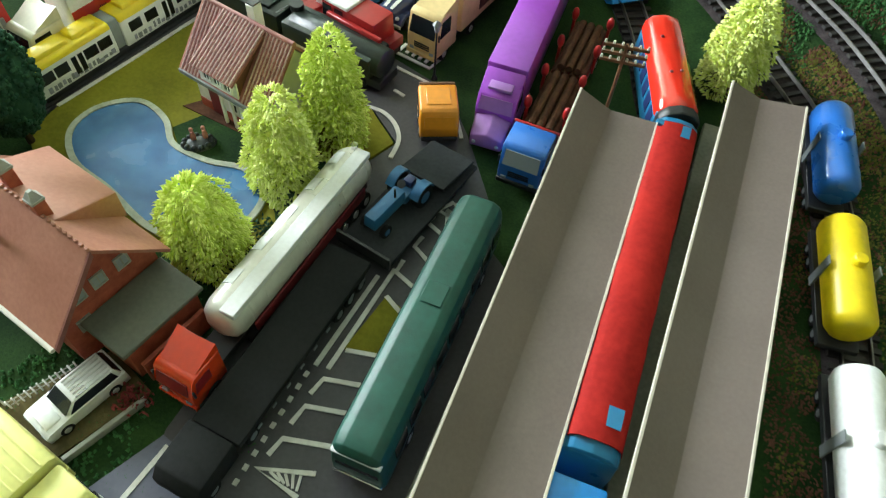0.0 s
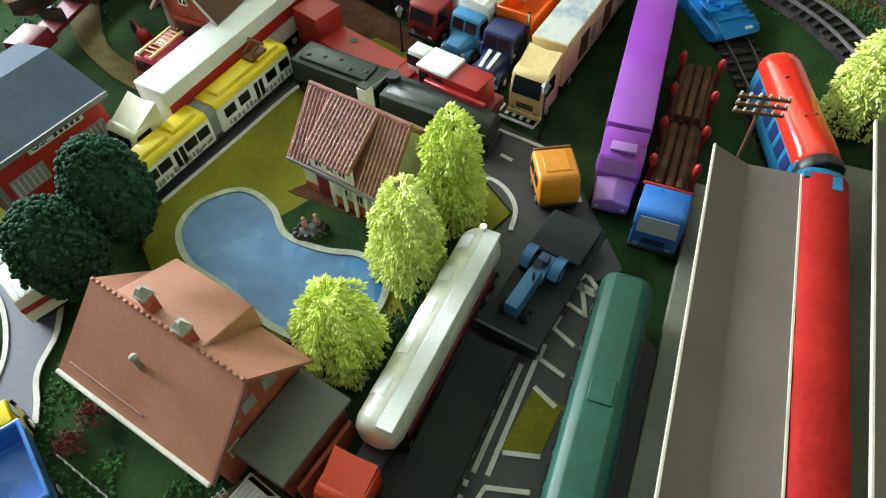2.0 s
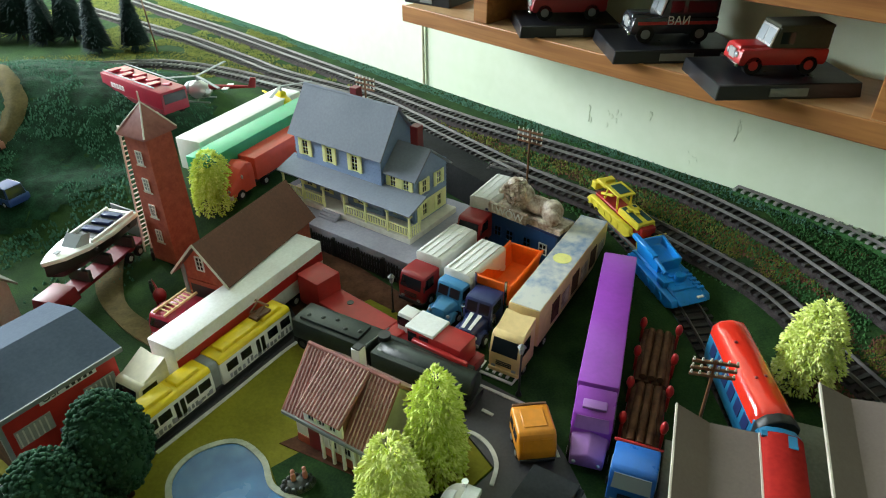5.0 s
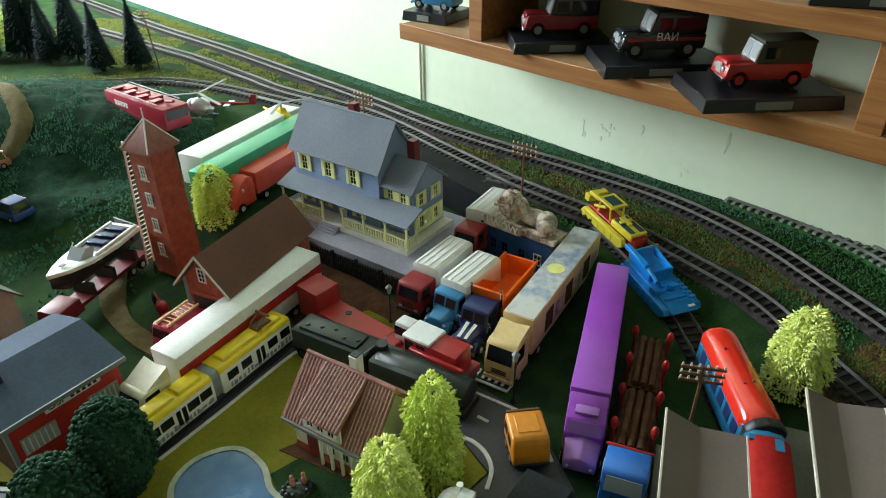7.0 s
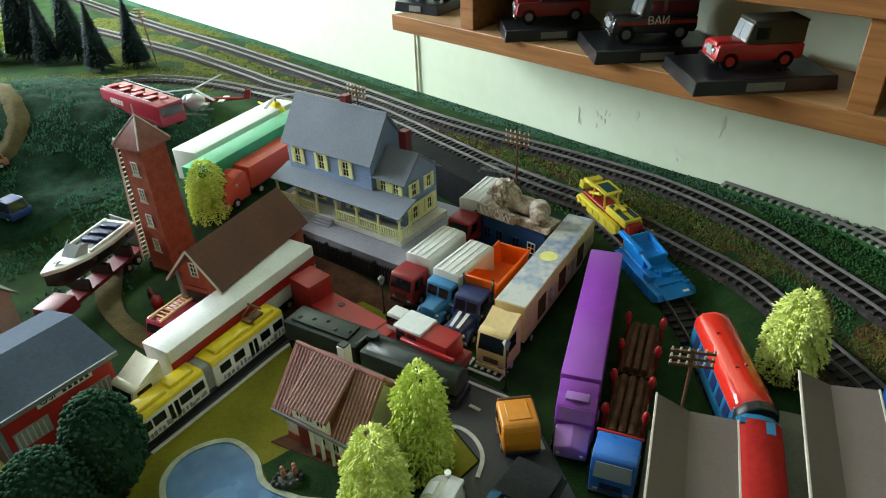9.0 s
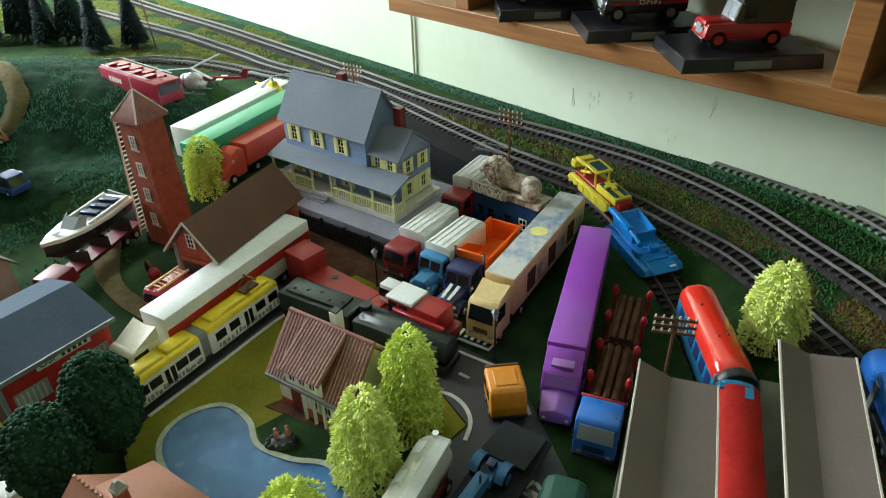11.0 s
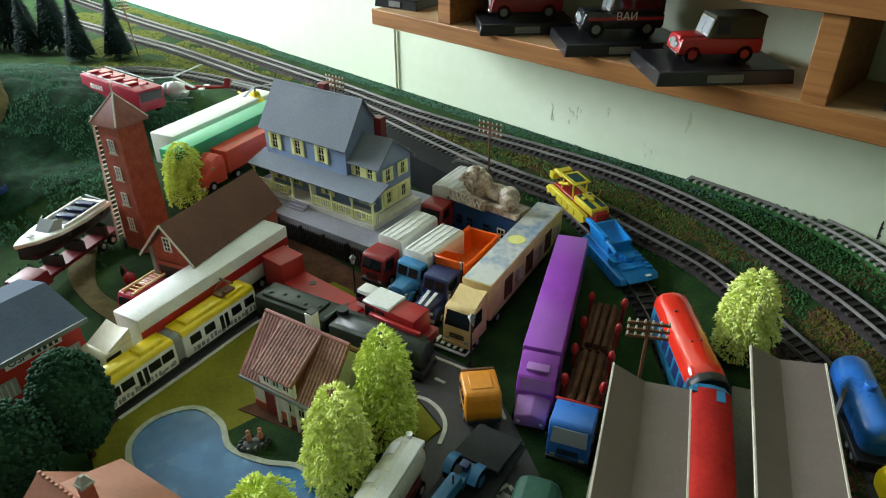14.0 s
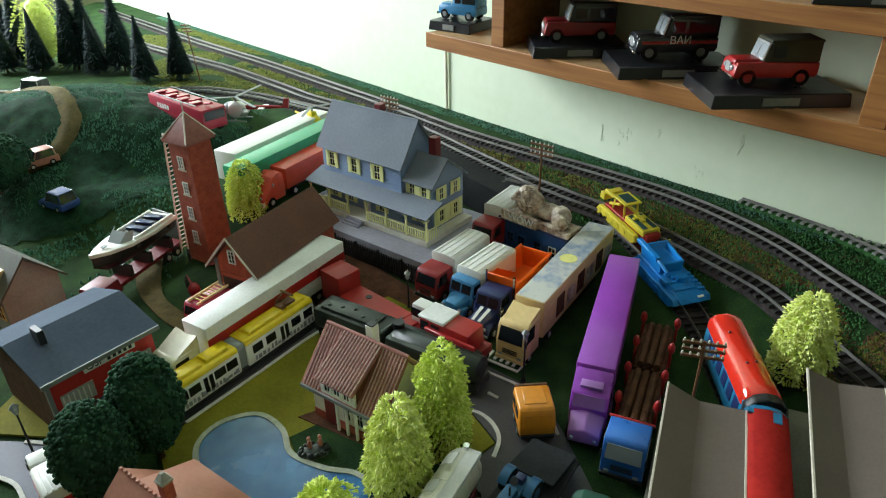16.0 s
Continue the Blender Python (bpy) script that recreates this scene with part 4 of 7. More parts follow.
part("bellows", along(bmn(), [(-9.4, 6), (9.4, 6), (9.8, 24), (8, 28.4), (-8, 28.4), (-9.8, 24)], L * 0.515, L * 0.575), "grey", t, "grey bellows between the sections", 0.8, 1)
part("skirt", box(bmn(), 2, L - 2, -10.4, 10.4, 0.6, 6), "black", t, "black skirt", 0.5, 1)
b = bmn()
for s in (-1, 1):
    tube(b, (18, s * 4, 32), (30, s * 4, 36), 0.8, 6), tube(b, (30, s * 4, 36), (20, s * 4, 41), 0.8, 6)
tube(b, (20, -7, 41), (20, 7, 41), 1.1, 6)
box(b, 16, 32, -4.5, 4.5, 31.5, 34)
part("pantograph", b, "pole_brown", t, "dark brown folded pantograph")
tk = thing("tram_track", -216, 546, 0, math.degrees(math.atan2(-135, -69)), "black plastic track under the tram", "railway track", kind="structure")
part("trackbed", box(bmn(), -14, L + 8, -13.5, 13.5, 0.2, 1.6), "black", tk, "", 0.3, 1)

# silver tanker with an orange cab
t, L = thing_line("tanker_lorry", (-53, 373), (-115, 213), 0, "long silver tanker lorry with orange red cab", "lorry", "lorries")
chassis(t, 4, L - 8, 26), axles(t, (14, 26, 38, L - 50, L - 14), 26)
tank = bmn()
prof = [(12.5 * math.sin(q), 24 + 13.5 * math.cos(q)) for q in [i * math.tau / 20 for i in range(20)]]
rings = [[(x, y * f, 24 + (z - 24) * f) for y, z in prof] for x, f in ((0, 0.55), (3, 0.86), (7, 1), (L - 45, 1), (L - 40, 0.88), (L - 37, 0.55))]
tk = part("tank", loft(tank, rings), "tank_silver", t, "satin silver tank", 0, 2, 60)
for k in range(7):
    part("tank_band", along(bmn(), [(y * 1.012, 24 + (z - 24) * 1.012) for y, z in prof], 8 + k * (L - 60) / 6, 15 + k * (L - 60) / 6) if k % 2 else along(bmn(), [(y * 1.01, 24 + (z - 24) * 1.01) for y, z in prof], 8 + k * (L - 60) / 6, 9.5 + k * (L - 60) / 6), "tank_silver", tk, "", 0, 2, 60)
part("walkway", box(bmn(), 3, L - 40, 1.5, 10.5, 34.0, 37.8), "dirty_white", tk, "long pale walkway along the top", 0.5, 1)
# square highlights of the glossy tank, laid on as pale sheets
for k in range(5):
    part("tank_highlight", along(bmn(), [(12.75 * math.sin(q), 24 + 13.75 * math.cos(q)) for q in [-1.15 + 0.12 * i for i in range(9)]] + [(12.2 * math.sin(q), 24 + 13.2 * math.cos(q)) for q in [-0.19 - 0.12 * i for i in range(9)]], 10 + k * 24, 20 + k * 24), "dirty_white", tk, "pale sheet set on the tank as a highlight")
for s in (-1, 1):
    part("side_skirt", box(bmn(), 14, L - 50, s * 12.2 - 0.6, s * 12.2 + 0.6, 10, 18), "maroon" if s > 0 else "grey", t, "", 0.3, 1)
part("filler_cap", tube(bmn(), (4, 0, 34), (4, 0, 40), 2.2, 10), "chrome", tk)
flat_cab(t, L - 1, 24, 24, 7, 23, "cab_orange", 6, "cab_orange", False, "darkred")

# black flatbed trailer and the grey low loader behind it
t, L = thing_line("flatbed_lorry", (-46, 308), (-99, 168), 0, "black flatbed articulated lorry parked on the road", "lorry", "lorries")
chassis(t, 4, L - 6, 24), axles(t, (10, 21, 32, L - 40, L - 10), 25, 5.2, 4.2, "grey")
part("deck", box(bmn(), 0, L - 30, -14, 14, 13, 17), "black_deck", t, "flat black deck", 0.6, 1)
part("cab", across(bmn(), [(L - 29, 6), (L, 6), (L, 14), (L - 5, 21), (L - 29, 22)], -13, 13), "black_deck", t, "black cab roof", 1.2, 2)
for k in range(9):
    part("side_marker", box(bmn(), 8 + k * 12, 11 + k * 12, 14, 14.5, 10, 12), "grey", t)
t, L = thing_line("low_loader", (4, 398), (-40, 312), 0, "grey low loader trailer with a raised ramp plate", "trailer", "lorries")
axles(t, (12, 22, 32), 30, 4.6, 4, "grey")
part("deck", box(bmn(), 0, L, -18, 18, 9, 12), "charcoal", t, "flat grey deck", 0.5, 1)
part("headboard", box(bmn(), L - 2, L, -19, 19, 9, 19), "black", t, "", 0.3, 1)
b = bmn()
slab(b, [(0, -17, 13), (36, -17, 19), (36, 15, 19), (0, 15, 13)], 1.6)
part("ramp", b, "charcoal", t, "grey raised ramp plate", 0.4, 1)
part("strut", tube(bmn(), (30, -14, 12), (32, -14, 18), 0.8, 6), "black", t), part("strut", tube(bmn(), (30, 12, 12), (32, 12, 18), 0.8, 6), "black", t)

# blue tractor on the low loader
t, L = thing_line("tractor", (-16, 364), (-38, 324), 12, "blue toy farm tractor standing on the trailer", "tractor")
part("bonnet", box(bmn(), 16, L, -4.5, 4.5, 8, 17, 0.6), "tractor_blue", t, "", 0.9, 2)
part("body", box(bmn(), 0, 18, -5, 5, 6, 12), "tractor_blue", t, "", 0.6, 1)
part("seat", box(bmn(), 4, 10, -3, 3, 12, 17), "navy", t, "", 0.8, 2)
for s in (-1, 1):
    b = bmn()
    loft(b, [[(7 + 9.5 * math.cos(q), s * 6, 8 + 9.5 * math.sin(q)), (7 + 9.5 * math.cos(q), s * 12, 8 + 9.5 * math.sin(q)), (7 + 8.5 * math.cos(q), s * 12, 8 + 8.5 * math.sin(q)), (7 + 8.5 * math.cos(q), s * 6, 8 + 8.5 * math.sin(q))] for q in [0.4 + i * 0.4 for i in range(7)]])
    part("mudguard", b, "tractor_blue", t)
    wheel(t, 7, s * 9, 8, 5.5, "tractor_blue"), wheel(t, L - 6, s * 7, 4.6, 3.2, "tractor_blue")
part("steering_wheel", tube(bmn(), (15, 0, 19), (15.5, 0, 19.6), 2.6, 12), "black", t)
part("exhaust", tube(bmn(), (24, 2, 16), (24, 2, 24), 0.7, 6), "black", t)

# long green bus
t, L = thing_line("bus", (25, 343), (-19, 187), 0, "long bottle green model bus beside the platform", "bus")
prof = [(-14, 5), (14, 5), (14.5, 18), (13.6, 32), (11.5, 37), (7, 39.5), (-7, 39.5), (-11.5, 37), (-13.6, 32), (-14.5, 18)]
b = bmn()
loft(b, [[(x, y * f, 5 + (z - 5) * g) for y, z in prof] for x, f, g in ((0, 0.9, 0.92), (3, 0.98, 0.99), (10, 1, 1), (L - 8, 1, 1), (L - 2.5, 0.98, 0.97), (L, 0.9, 0.86))])
body = part("body", b, "green_bus", t, "", 0.6, 2, 50)
for k in range(9):
    for s in (-1, 1):
        xa = 8 + k * (L - 16) / 9
        pts = [(xa, s * 14.75, 20), (xa + 12.5, s * 14.75, 20), (xa + 12.5, s * 14.0, 30), (xa, s * 14.0, 30)]
        pane(body, pts if s < 0 else pts[::-1], thick=0.4)
pane(body, [(L - 0.5, -11, 18), (L - 0.5, 11, 18), (L - 1.6, 10, 31), (L - 1.6, -10, 31)], name="windscreen", thick=0.8)
part("chrome_band", box(bmn(), L - 3, L + 0.2, -12.5, 12.5, 31.5, 33.5), "dirty_white", body, "pale band over the windscreen", 0.5, 1)
part("bumper", box(bmn(), L - 1, L + 1.2, -13, 13, 5, 9), "chrome", body, "", 0.5, 1)
axles(t, (32, L - 28), 29, 6, 4.5)
part("roof_hatch", box(bmn(), L * 0.4, L * 0.4 + 14, -6, 6, 39.2, 40.3), "green_bus", body, "", 0.4, 1)

# purple articulated lorry
t, L = thing_line("articulated_lorry", (70, 612), (23, 412), 0, "purple articulated lorry standing on the grass", "lorry", "lorries")
chassis(t, 6, L - 6, 26), axles(t, (14, 26, 38, L - 62, L - 48, L - 12), 27)
tr = box_body(t, 0, L - 38, 28, 12, 46, "purple", "purple box trailer", 1.4)
b = bmn()
across(b, [(L - 37, 8), (L - 16, 8), (L - 16, 26), (L - 20, 34), (L - 28, 38), (L - 37, 44)], -13.5, 13.5)
cab = part("cab", b, "purple", t, "", 1.4, 2)
b = bmn()
loft(b, [[(L - 17, y, z) for y, z in ((-12.5, 6), (12.5, 6), (12.5, 20), (0, 23.5), (-12.5, 20))], [(L, y, z) for y, z in ((-11, 6), (11, 6), (11, 15), (0, 18), (-11, 15))]])
part("bonnet", b, "purple_pale", cab, "paler purple bonnet", 1.2, 2)
pane(cab, [(L - 15.6, -11.5, 25), (L - 15.6, 11.5, 25), (L - 19.4, 10.5, 33.5), (L - 19.4, -10.5, 33.5)], "purple_pale", "windscreen", label="purple moulded windscreen")
for s in (-1, 1):
    ys = s * 13.6
    pts = [(L - 32, ys, 25), (L - 20, ys, 25), (L - 23, ys, 33), (L - 32, ys, 33)]
    pane(cab, pts if s < 0 else pts[::-1], thick=0.35, name="side_window")
    part("fuel_tank", tube(bmn(), (L - 46, s * 11, 9), (L - 34, s * 11, 9), 4, 12), "purple_pale", t)
    part("headlight", ball(bmn(), (L - 0.4, s * 8, 10), 1.6, 8, 6), "clear", cab)
part("sun_hatch", box(bmn(), L - 30, L - 22, -8, 8, 37, 39.4), "purple_pale", cab, "pale purple roof hatch", 0.8, 2)

# timber lorry with red stakes and a blue cab
t, L = thing_line("timber_lorry", (94, 540), (46, 384), 0, "timber lorry with blue cab, red stakes and brown logs", "lorry", "lorries")
chassis(t, 2, L - 6, 26, 8, "red"), axles(t, (12, 24, 66, 78, L - 12), 26)
part("load_bed", box(bmn(), 0, L - 30, -13, 13, 13, 16), "darkred", t, "", 0.4, 1)
for row in range(2):
    for k in range(4):
        y = -9.3 + k * 6.2
        x0 = 4 + row * (L - 34) / 2
        part("log", tube(bmn(), (x0, y + random.uniform(-.4, .4), 19 + random.uniform(0, 1)), (x0 + (L - 42) / 2, y + random.uniform(-.4, .4), 19 + random.uniform(0, 1)), 3.1, 10, 2.8), "log", t)
        part("log", tube(bmn(), (x0 + 2, y + 3, 24), (x0 + (L - 46) / 2, y + 3, 24.5), 2.8, 10, 2.6), "log", t) if k < 3 else None
for k in range(4):
    for s in (-1, 1):
        x0 = 8 + k * (L - 50) / 3.2
        st = part("stake", box(bmn(), x0 - 1.2, x0 + 1.2, s * 13.4 - 1.1, s * 13.4 + 1.1, 12, 30), "red", t, "red stake", 0.5, 1)
        part("stake_cap", ball(bmn(), (x0, s * 13.4, 31), (2.8, 2.8, 5.5), 10, 7), "red", st)
part("headboard", slab(bmn(), [(L - 40, -14, 16), (L - 28, -15.5, 31), (L - 28, 15.5, 31), (L - 40, 14, 16)], 2.0), "red", t, "sloping red headboard", 0.6, 1)
flat_cab(t, L, 26, 28, 6, 28, "blue", 0, "black", True, "clear")


def lettering(parent, text, size, m, material, depth=0.3, name="lettering", label=""):
    """Raised letters as a mesh, in the built-in font."""
    cu = bpy.data.curves.new("lettering", "FONT")
    cu.body, cu.size, cu.extrude, cu.align_x, cu.align_y = text, size * K, depth * K, "CENTER", "CENTER"
    ob = bpy.data.objects.new("lettering", cu)
    me = bpy.data.meshes.new_from_object(ob)
    bpy.data.objects.remove(ob), bpy.data.curves.remove(cu)
    me.materials.append(M[material])
    return shared(name, me, parent, m, label)


# small lorries in the yard
def box_lorry(rear, front, z, cab, body, label, W=28, H=40, bonnet=False, cabL=26, ribs=4, roof="tilt"):
    t, L = thing_line("lorry", rear, front, z, label, "lorry", "lorries")
    chassis(t, 3, L - 4, W - 2), axles(t, (14, 24, L - 12), W - 1)
    x1 = L - cabL - 1
    part("load_bed", box(bmn(), 0, x1, -W / 2, W / 2, 11, 20), cab if not bonnet else body, t, "", 0.5, 1)
    b = part("canvas", along(bmn(), [(-W / 2, 20), (W / 2, 20), (W / 2, H - 2.4), (W * 0.42, H - 0.6), (0, H), (-W * 0.42, H - 0.6), (-W / 2, H - 2.4)], 0.6, x1 - 0.6), body, t, "", 0.9, 2)
    for k in range(ribs):
        y = -W / 3 + 2 * W / 3 * k / max(1, ribs - 1)
        part("seam", box(bmn(), 1.5, x1 - 1.5, y - 0.3, y + 0.3, H - 1.0, H + 0.35), body, b)
    (bonnet_cab if bonnet else flat_cab)(t, L, cabL + (6 if bonnet else 0), W - 2, 6, 26, cab)
    return t


box_lorry((-68, 654), (-112, 580), 4, "darkred", "white", "dark red lorry with a white canvas cover")
box_lorry((-41, 628), (-86, 556), 4, "cab_blue", "white", "blue bonneted lorry with a white ribbed cover", bonnet=True)
box_lorry((-28, 738), (-66, 664), 12, "darkred", "dirty_white", "dark red lorry with a soiled white cover behind the house", H=44)
van = box_lorry((-298, 316), (-334, 348), 0, "white", "white", "small white box van with a red side stripe", 24, 32, cabL=16, ribs=6)
part("rear_stripe", box(bmn(), -0.6, 0.7, -11.6, 11.6, 20, 23.5), "red", van, "red rear stripe")
for s in (-1, 1):
    part("side_stripe", box(bmn(), 1, 28, s * 12 - 0.3, s * 12 + 0.3, 20, 23.5), "red", van, "red side stripe")

# orange tipper with a navy cab
t, L = thing_line("tipper_lorry", (-11, 632), (-62, 530), 2, "navy bonneted tipper lorry with bright orange skip body", "lorry", "lorries")
chassis(t, 3, L - 4, 26), axles(t, (12, 24, L - 10), 28)
b = bmn()
loft(b, [[(x, y, z) for x, y in ((2, -13), (64, -13), (64, 13), (2, 13))] for z, in ((14,),)] + [[(0, -16, 36), (68, -16, 36), (68, 16, 36), (0, 16, 36)], [(2, -14.2, 36), (65.5, -14.2, 36), (65.5, 14.2, 36), (2, 14.2, 36)], [(4, -11.4, 17), (62, -11.4, 17), (62, 11.4, 17), (4, 11.4, 17)]])
sk = part("tipping_body", b, "orange", t, "open bright orange skip body", 0.5, 1)
for s in (-1, 1):
    part("rim_rail", box(bmn(), 0, 68, s * 16 - 1.0, s * 16 + 1.0, 34, 37.4), "orange", sk, "", 0.4, 1)
part("headboard", box(bmn(), 66, 68.6, -16, 16, 30, 40), "orange", sk, "", 0.5, 1)
cab = bonnet_cab(t, L, 44, 25, 7, 27, "navy")
for s in (-1, 1):
    part("exhaust_stack", tube(bmn(), (70.5, s * 14, 10), (70.5, s * 14, 44), 1.3, 8), "chrome", t, "chrome exhaust stack")
    part("bonnet_stripe", slab(bmn(), [(L - 19, s * 3.6 - 1.6, 21.8), (L - 1.5, s * 3.0 - 1.3, 18.9), (L - 1.5, s * 3.0 + 1.3, 18.9), (L - 19, s * 3.6 + 1.6, 21.8)], 0.5), "white", cab, "white bonnet stripe")
    part("air_filter", tube(bmn(), (L - 22, s * 13.6, 14), (L - 22, s * 13.6, 24), 2.6, 10), "chrome", t, "chrome air filter")

# cream lorry with a printed trailer
t, L = thing_line("articulated_lorry", (53, 668), (-31, 497), 2, "cream articulated lorry with sky-painted trailer roof", "lorry", "lorries")
chassis(t, 6, L - 6, 25), axles(t, (14, 26, 38, L - 50, L - 12), 25)
M["sky_print"] = surface("airbrushed sky trailer", (0.20, 0.29, 0.44), (0.60, 0.61, 0.57), 90, 0.4, 0, 0.05, 120, 0.2, (0.42, 0.56))
tr = box_body(t, 0, L - 33, 27, 12, 47, "cream", "trailer with faded pictures on its sides")
part("roof_print", box(bmn(), 1, L - 34, -12.6, 12.6, 46.9, 47.4), "sky_print", tr, "blue and grey airbrushed roof")
part("sun_print", tube(bmn(), (L * 0.42, 0, 47.3), (L * 0.42, 0, 47.7), 8, 20), "pale_yellow", tr, "yellow painted sun")
for s in (-1, 1):
    for k in range(6):
        part("picture", box(bmn(), 6 + k * 22, 22 + k * 22, s * 13.5 - 0.3, s * 13.5 + 0.3, 18, 34 + 4 * (k % 2)), "log" if k % 2 else "lion", tr, "brownish printed picture")
flat_cab(t, L, 28, 26, 7, 32, "cream", 6, "cream")

# orange minibus
t, L = thing_line("minibus", (-14, 448), (-8, 416), 0, "small amber yellow minibus on the road", "van")
axles(t, (9, L - 9), 26, 4.6, 4, "grey")
body = part("body", across(bmn(), [(0, 5), (L, 5), (L + 0.5, 14), (L - 3, 24), (L - 6, 27), (2, 27), (0, 22)], -13, 13), "van_orange", t, "", 3.2, 3)
pane(body, [(L + 0.3, -10.5, 15), (L + 0.3, 10.5, 15), (L - 2.6, 9.5, 23), (L - 2.6, -9.5, 23)], "van_orange", "windscreen", label="moulded amber windscreen")
for s in (-1, 1):
    for k in range(2):
        xa = 4 + k * 11
        pts = [(xa, s * 13.05, 15.5), (xa + 9, s * 13.05, 15.5), (xa + 9, s * 12.6, 22), (xa, s * 12.6, 22)]
        pane(body, pts if s < 0 else pts[::-1], thick=0.4)
part("roof_panel", box(bmn(), 6, L - 10, -8, 8, 26.9, 27.6), "van_orange", body, "", 0.4, 1)
part("roof_edge", box(bmn(), 0, 2.4, -12, 12, 21, 27.4), "pole_brown", body, "", 0.6, 1)
part("bumper", box(bmn(), L - 0.5, L + 1.4, -12, 12, 5, 8), "black", body, "", 0.4, 1)

# black tender locomotive and red wagons
t, L = thing_line("steam_locomotive", (-198, 536), (-50, 466), 0, "black model locomotive with a long flat tender top", "locomotive")
part("frame", box(bmn(), 0, L, -11, 11, 5, 12), "black", t, "black frame", 0.5, 1)
tn = part("tender_body", box(bmn(), 2, L * 0.46, -13, 13, 12, 30), "tender", t, "black tender", 1.4, 2)
part("coal_bunker", box(bmn(), 8, L * 0.40, -9, 9, 29.8, 32.5), "tender", tn, "", 0.9, 2)
prof = [(11.5 * math.sin(q), 21 + 10.5 * math.cos(q)) for q in [i * math.tau / 18 for i in range(18)]]
bo = part("boiler", along(bmn(), prof, L * 0.50, L - 2), "tender", t, "", 0.8, 1, 60)
part("casing", box(bmn(), L * 0.48, L - 8, -13, 13, 12, 28), "tender", t, "", 1.6, 2)
part("chimney", tube(bmn(), (L * 0.50, 3, 30), (L * 0.50, 3, 35), 5, 14), "black", bo)
for k in range(5):
    part("dome", ball(bmn(), (14 + k * 12, -4 + 3 * (k % 3), 32), (2.2, 2.2, 1.6), 8, 6), "tender", tn)
part("handrail", tube(bmn(), (L * 0.46, -12, 33), (L * 0.49, 12, 34), 0.7, 6), "grey", t)
axles(t, [10 + k * 17 for k in range(9)], 24, 6, 3, "black")

t, L = thing_line("red_wagon", (-203, 588), (-112, 522), 0, "dull red works wagon with a raised red housing", "wagon")
part("deck", box(bmn(), 22, L - 16, -13, 13, 8, 18), "rust_red", t, "flat red deck", 0.8, 1)
part("housing", box(bmn(), 0, 27, -13, 13, 6, 36), "rust_red", t, "square red housing", 1.2, 2)
part("end_trough", box(bmn(), L - 15, L, -14, 14, 8, 20, 1.0), "rust_red", t, "", 0.6, 1)
part("socket", tube(bmn(), (48, 4, 17.8), (48, 4, 18.6), 3, 12), "black", t)
axles(t, (14, L * 0.5, L - 22), 25, 5.4, 4)
t, L = thing_line("crane_lorry", (-116, 532), (-52, 494), 0, "red and white mobile crane lorry", "lorry", "lorries")
chassis(t, 0, L, 26), axles(t, (8, 22, L - 22, L - 8), 26)
part("carrier", box(bmn(), 0, L, -13, 13, 10, 18), "darkred", t, "", 0.6, 1)
part("driver_cab", box(bmn(), 0, 16, -2, 12, 18, 36, 0.8), "white", t, "white driver's cab", 1.2, 2)
h = part("crane_house", box(bmn(), 18, L - 6, -13, 10, 18, 36, 0.6), "red", t, "red crane house", 1.0, 2)
part("house_roof", box(bmn(), 17, 44, -13.5, 10.5, 36, 38.5, 0.5), "dirty_white", h, "white cab roof", 0.6, 1)
part("jib", box(bmn(), 26, L + 2, -17, -13, 26, 31), "red", h, "red telescopic jib", 0.8, 1)
for x0 in (20, 31):
    pane(h, [(x0, -13.3, 25), (x0 + 8, -13.3, 25), (x0 + 8, -12.9, 34), (x0, -12.9, 34)])
pane(h, [(1, -2.2, 25), (14, -2.2, 25), (14, -1.8, 33), (1, -1.8, 33)])

# ---- station: platforms, canopies and the train ----
def canopy(near, far, z, zl, zf, zr, W, label, fold=0.42):
    t, L = thing_line("platform_canopy", near, far, z, label, "station canopy", "platform canopies")
    y0, y1, ym = W / 2, -W / 2, W / 2 - W * fold
    for name, (ya, za), (yb, zb) in (("roof_half", (y0, zl), (ym, zf)), ("roof_half", (ym, zf), (y1, zr))):
        b = bmn()
        slab(b, [(0, ya, za), (0, yb, zb), (L, yb, zb), (L, ya, za)], 1.4)
        part(name, b, "card", t, "", 0.0)
    for y, zz in ((y0, zl), (y1, zr)):
        part("roof_edge", box(bmn(), -0.3, L + 0.3, y - 0.7, y + 0.7, zz - 0.6, zz + 2.0), "card_edge", t, "pale raw card edge", 0.2, 1)
    n = 5
    for k in range(n):
        x = 14 + k * (L - 28) / (n - 1)
        post = part("post", tube(bmn(), (x, ym, 7), (x, ym, zf), 1.3, 8), "black", t, "dark canopy post")
        for yb, zb in ((y0 * 0.7, zl - 4), (y1 * 0.7, zr - 2)):
            part("strut", tube(bmn(), (x, ym, zf - 14), (x, yb, zb - 1), 0.8, 6), "black", post)
    return t


def platform(near, far, W, label):
    t, L = thing_line("platform", near, far, 0, label, "platform", "platforms", "structure")
    part("platform_body", box(bmn(), 0, L, -W / 2, W / 2, -1, 7.5), "platform", t, "", 0.6, 1)
    part("edge_line", box(bmn(), 0, L, -W / 2 + 1, -W / 2 + 3.5, 7.4, 7.9), "stone_white", t, "pale edge line")
    return t


platform((15, 120), (106, 432), 54, "pale grey green station platform")
platform((104, 120), (200, 455), 52, "pale grey green island platform")
canopy((22, 122), (102.5, 422), 0, 51, 41, 42, 51, "long butterfly canopy of grey brown card over the platform")
canopy((103, 122), (200, 449), 0, 49, 42, 46, 48, "long grey brown card canopy over the island platform")

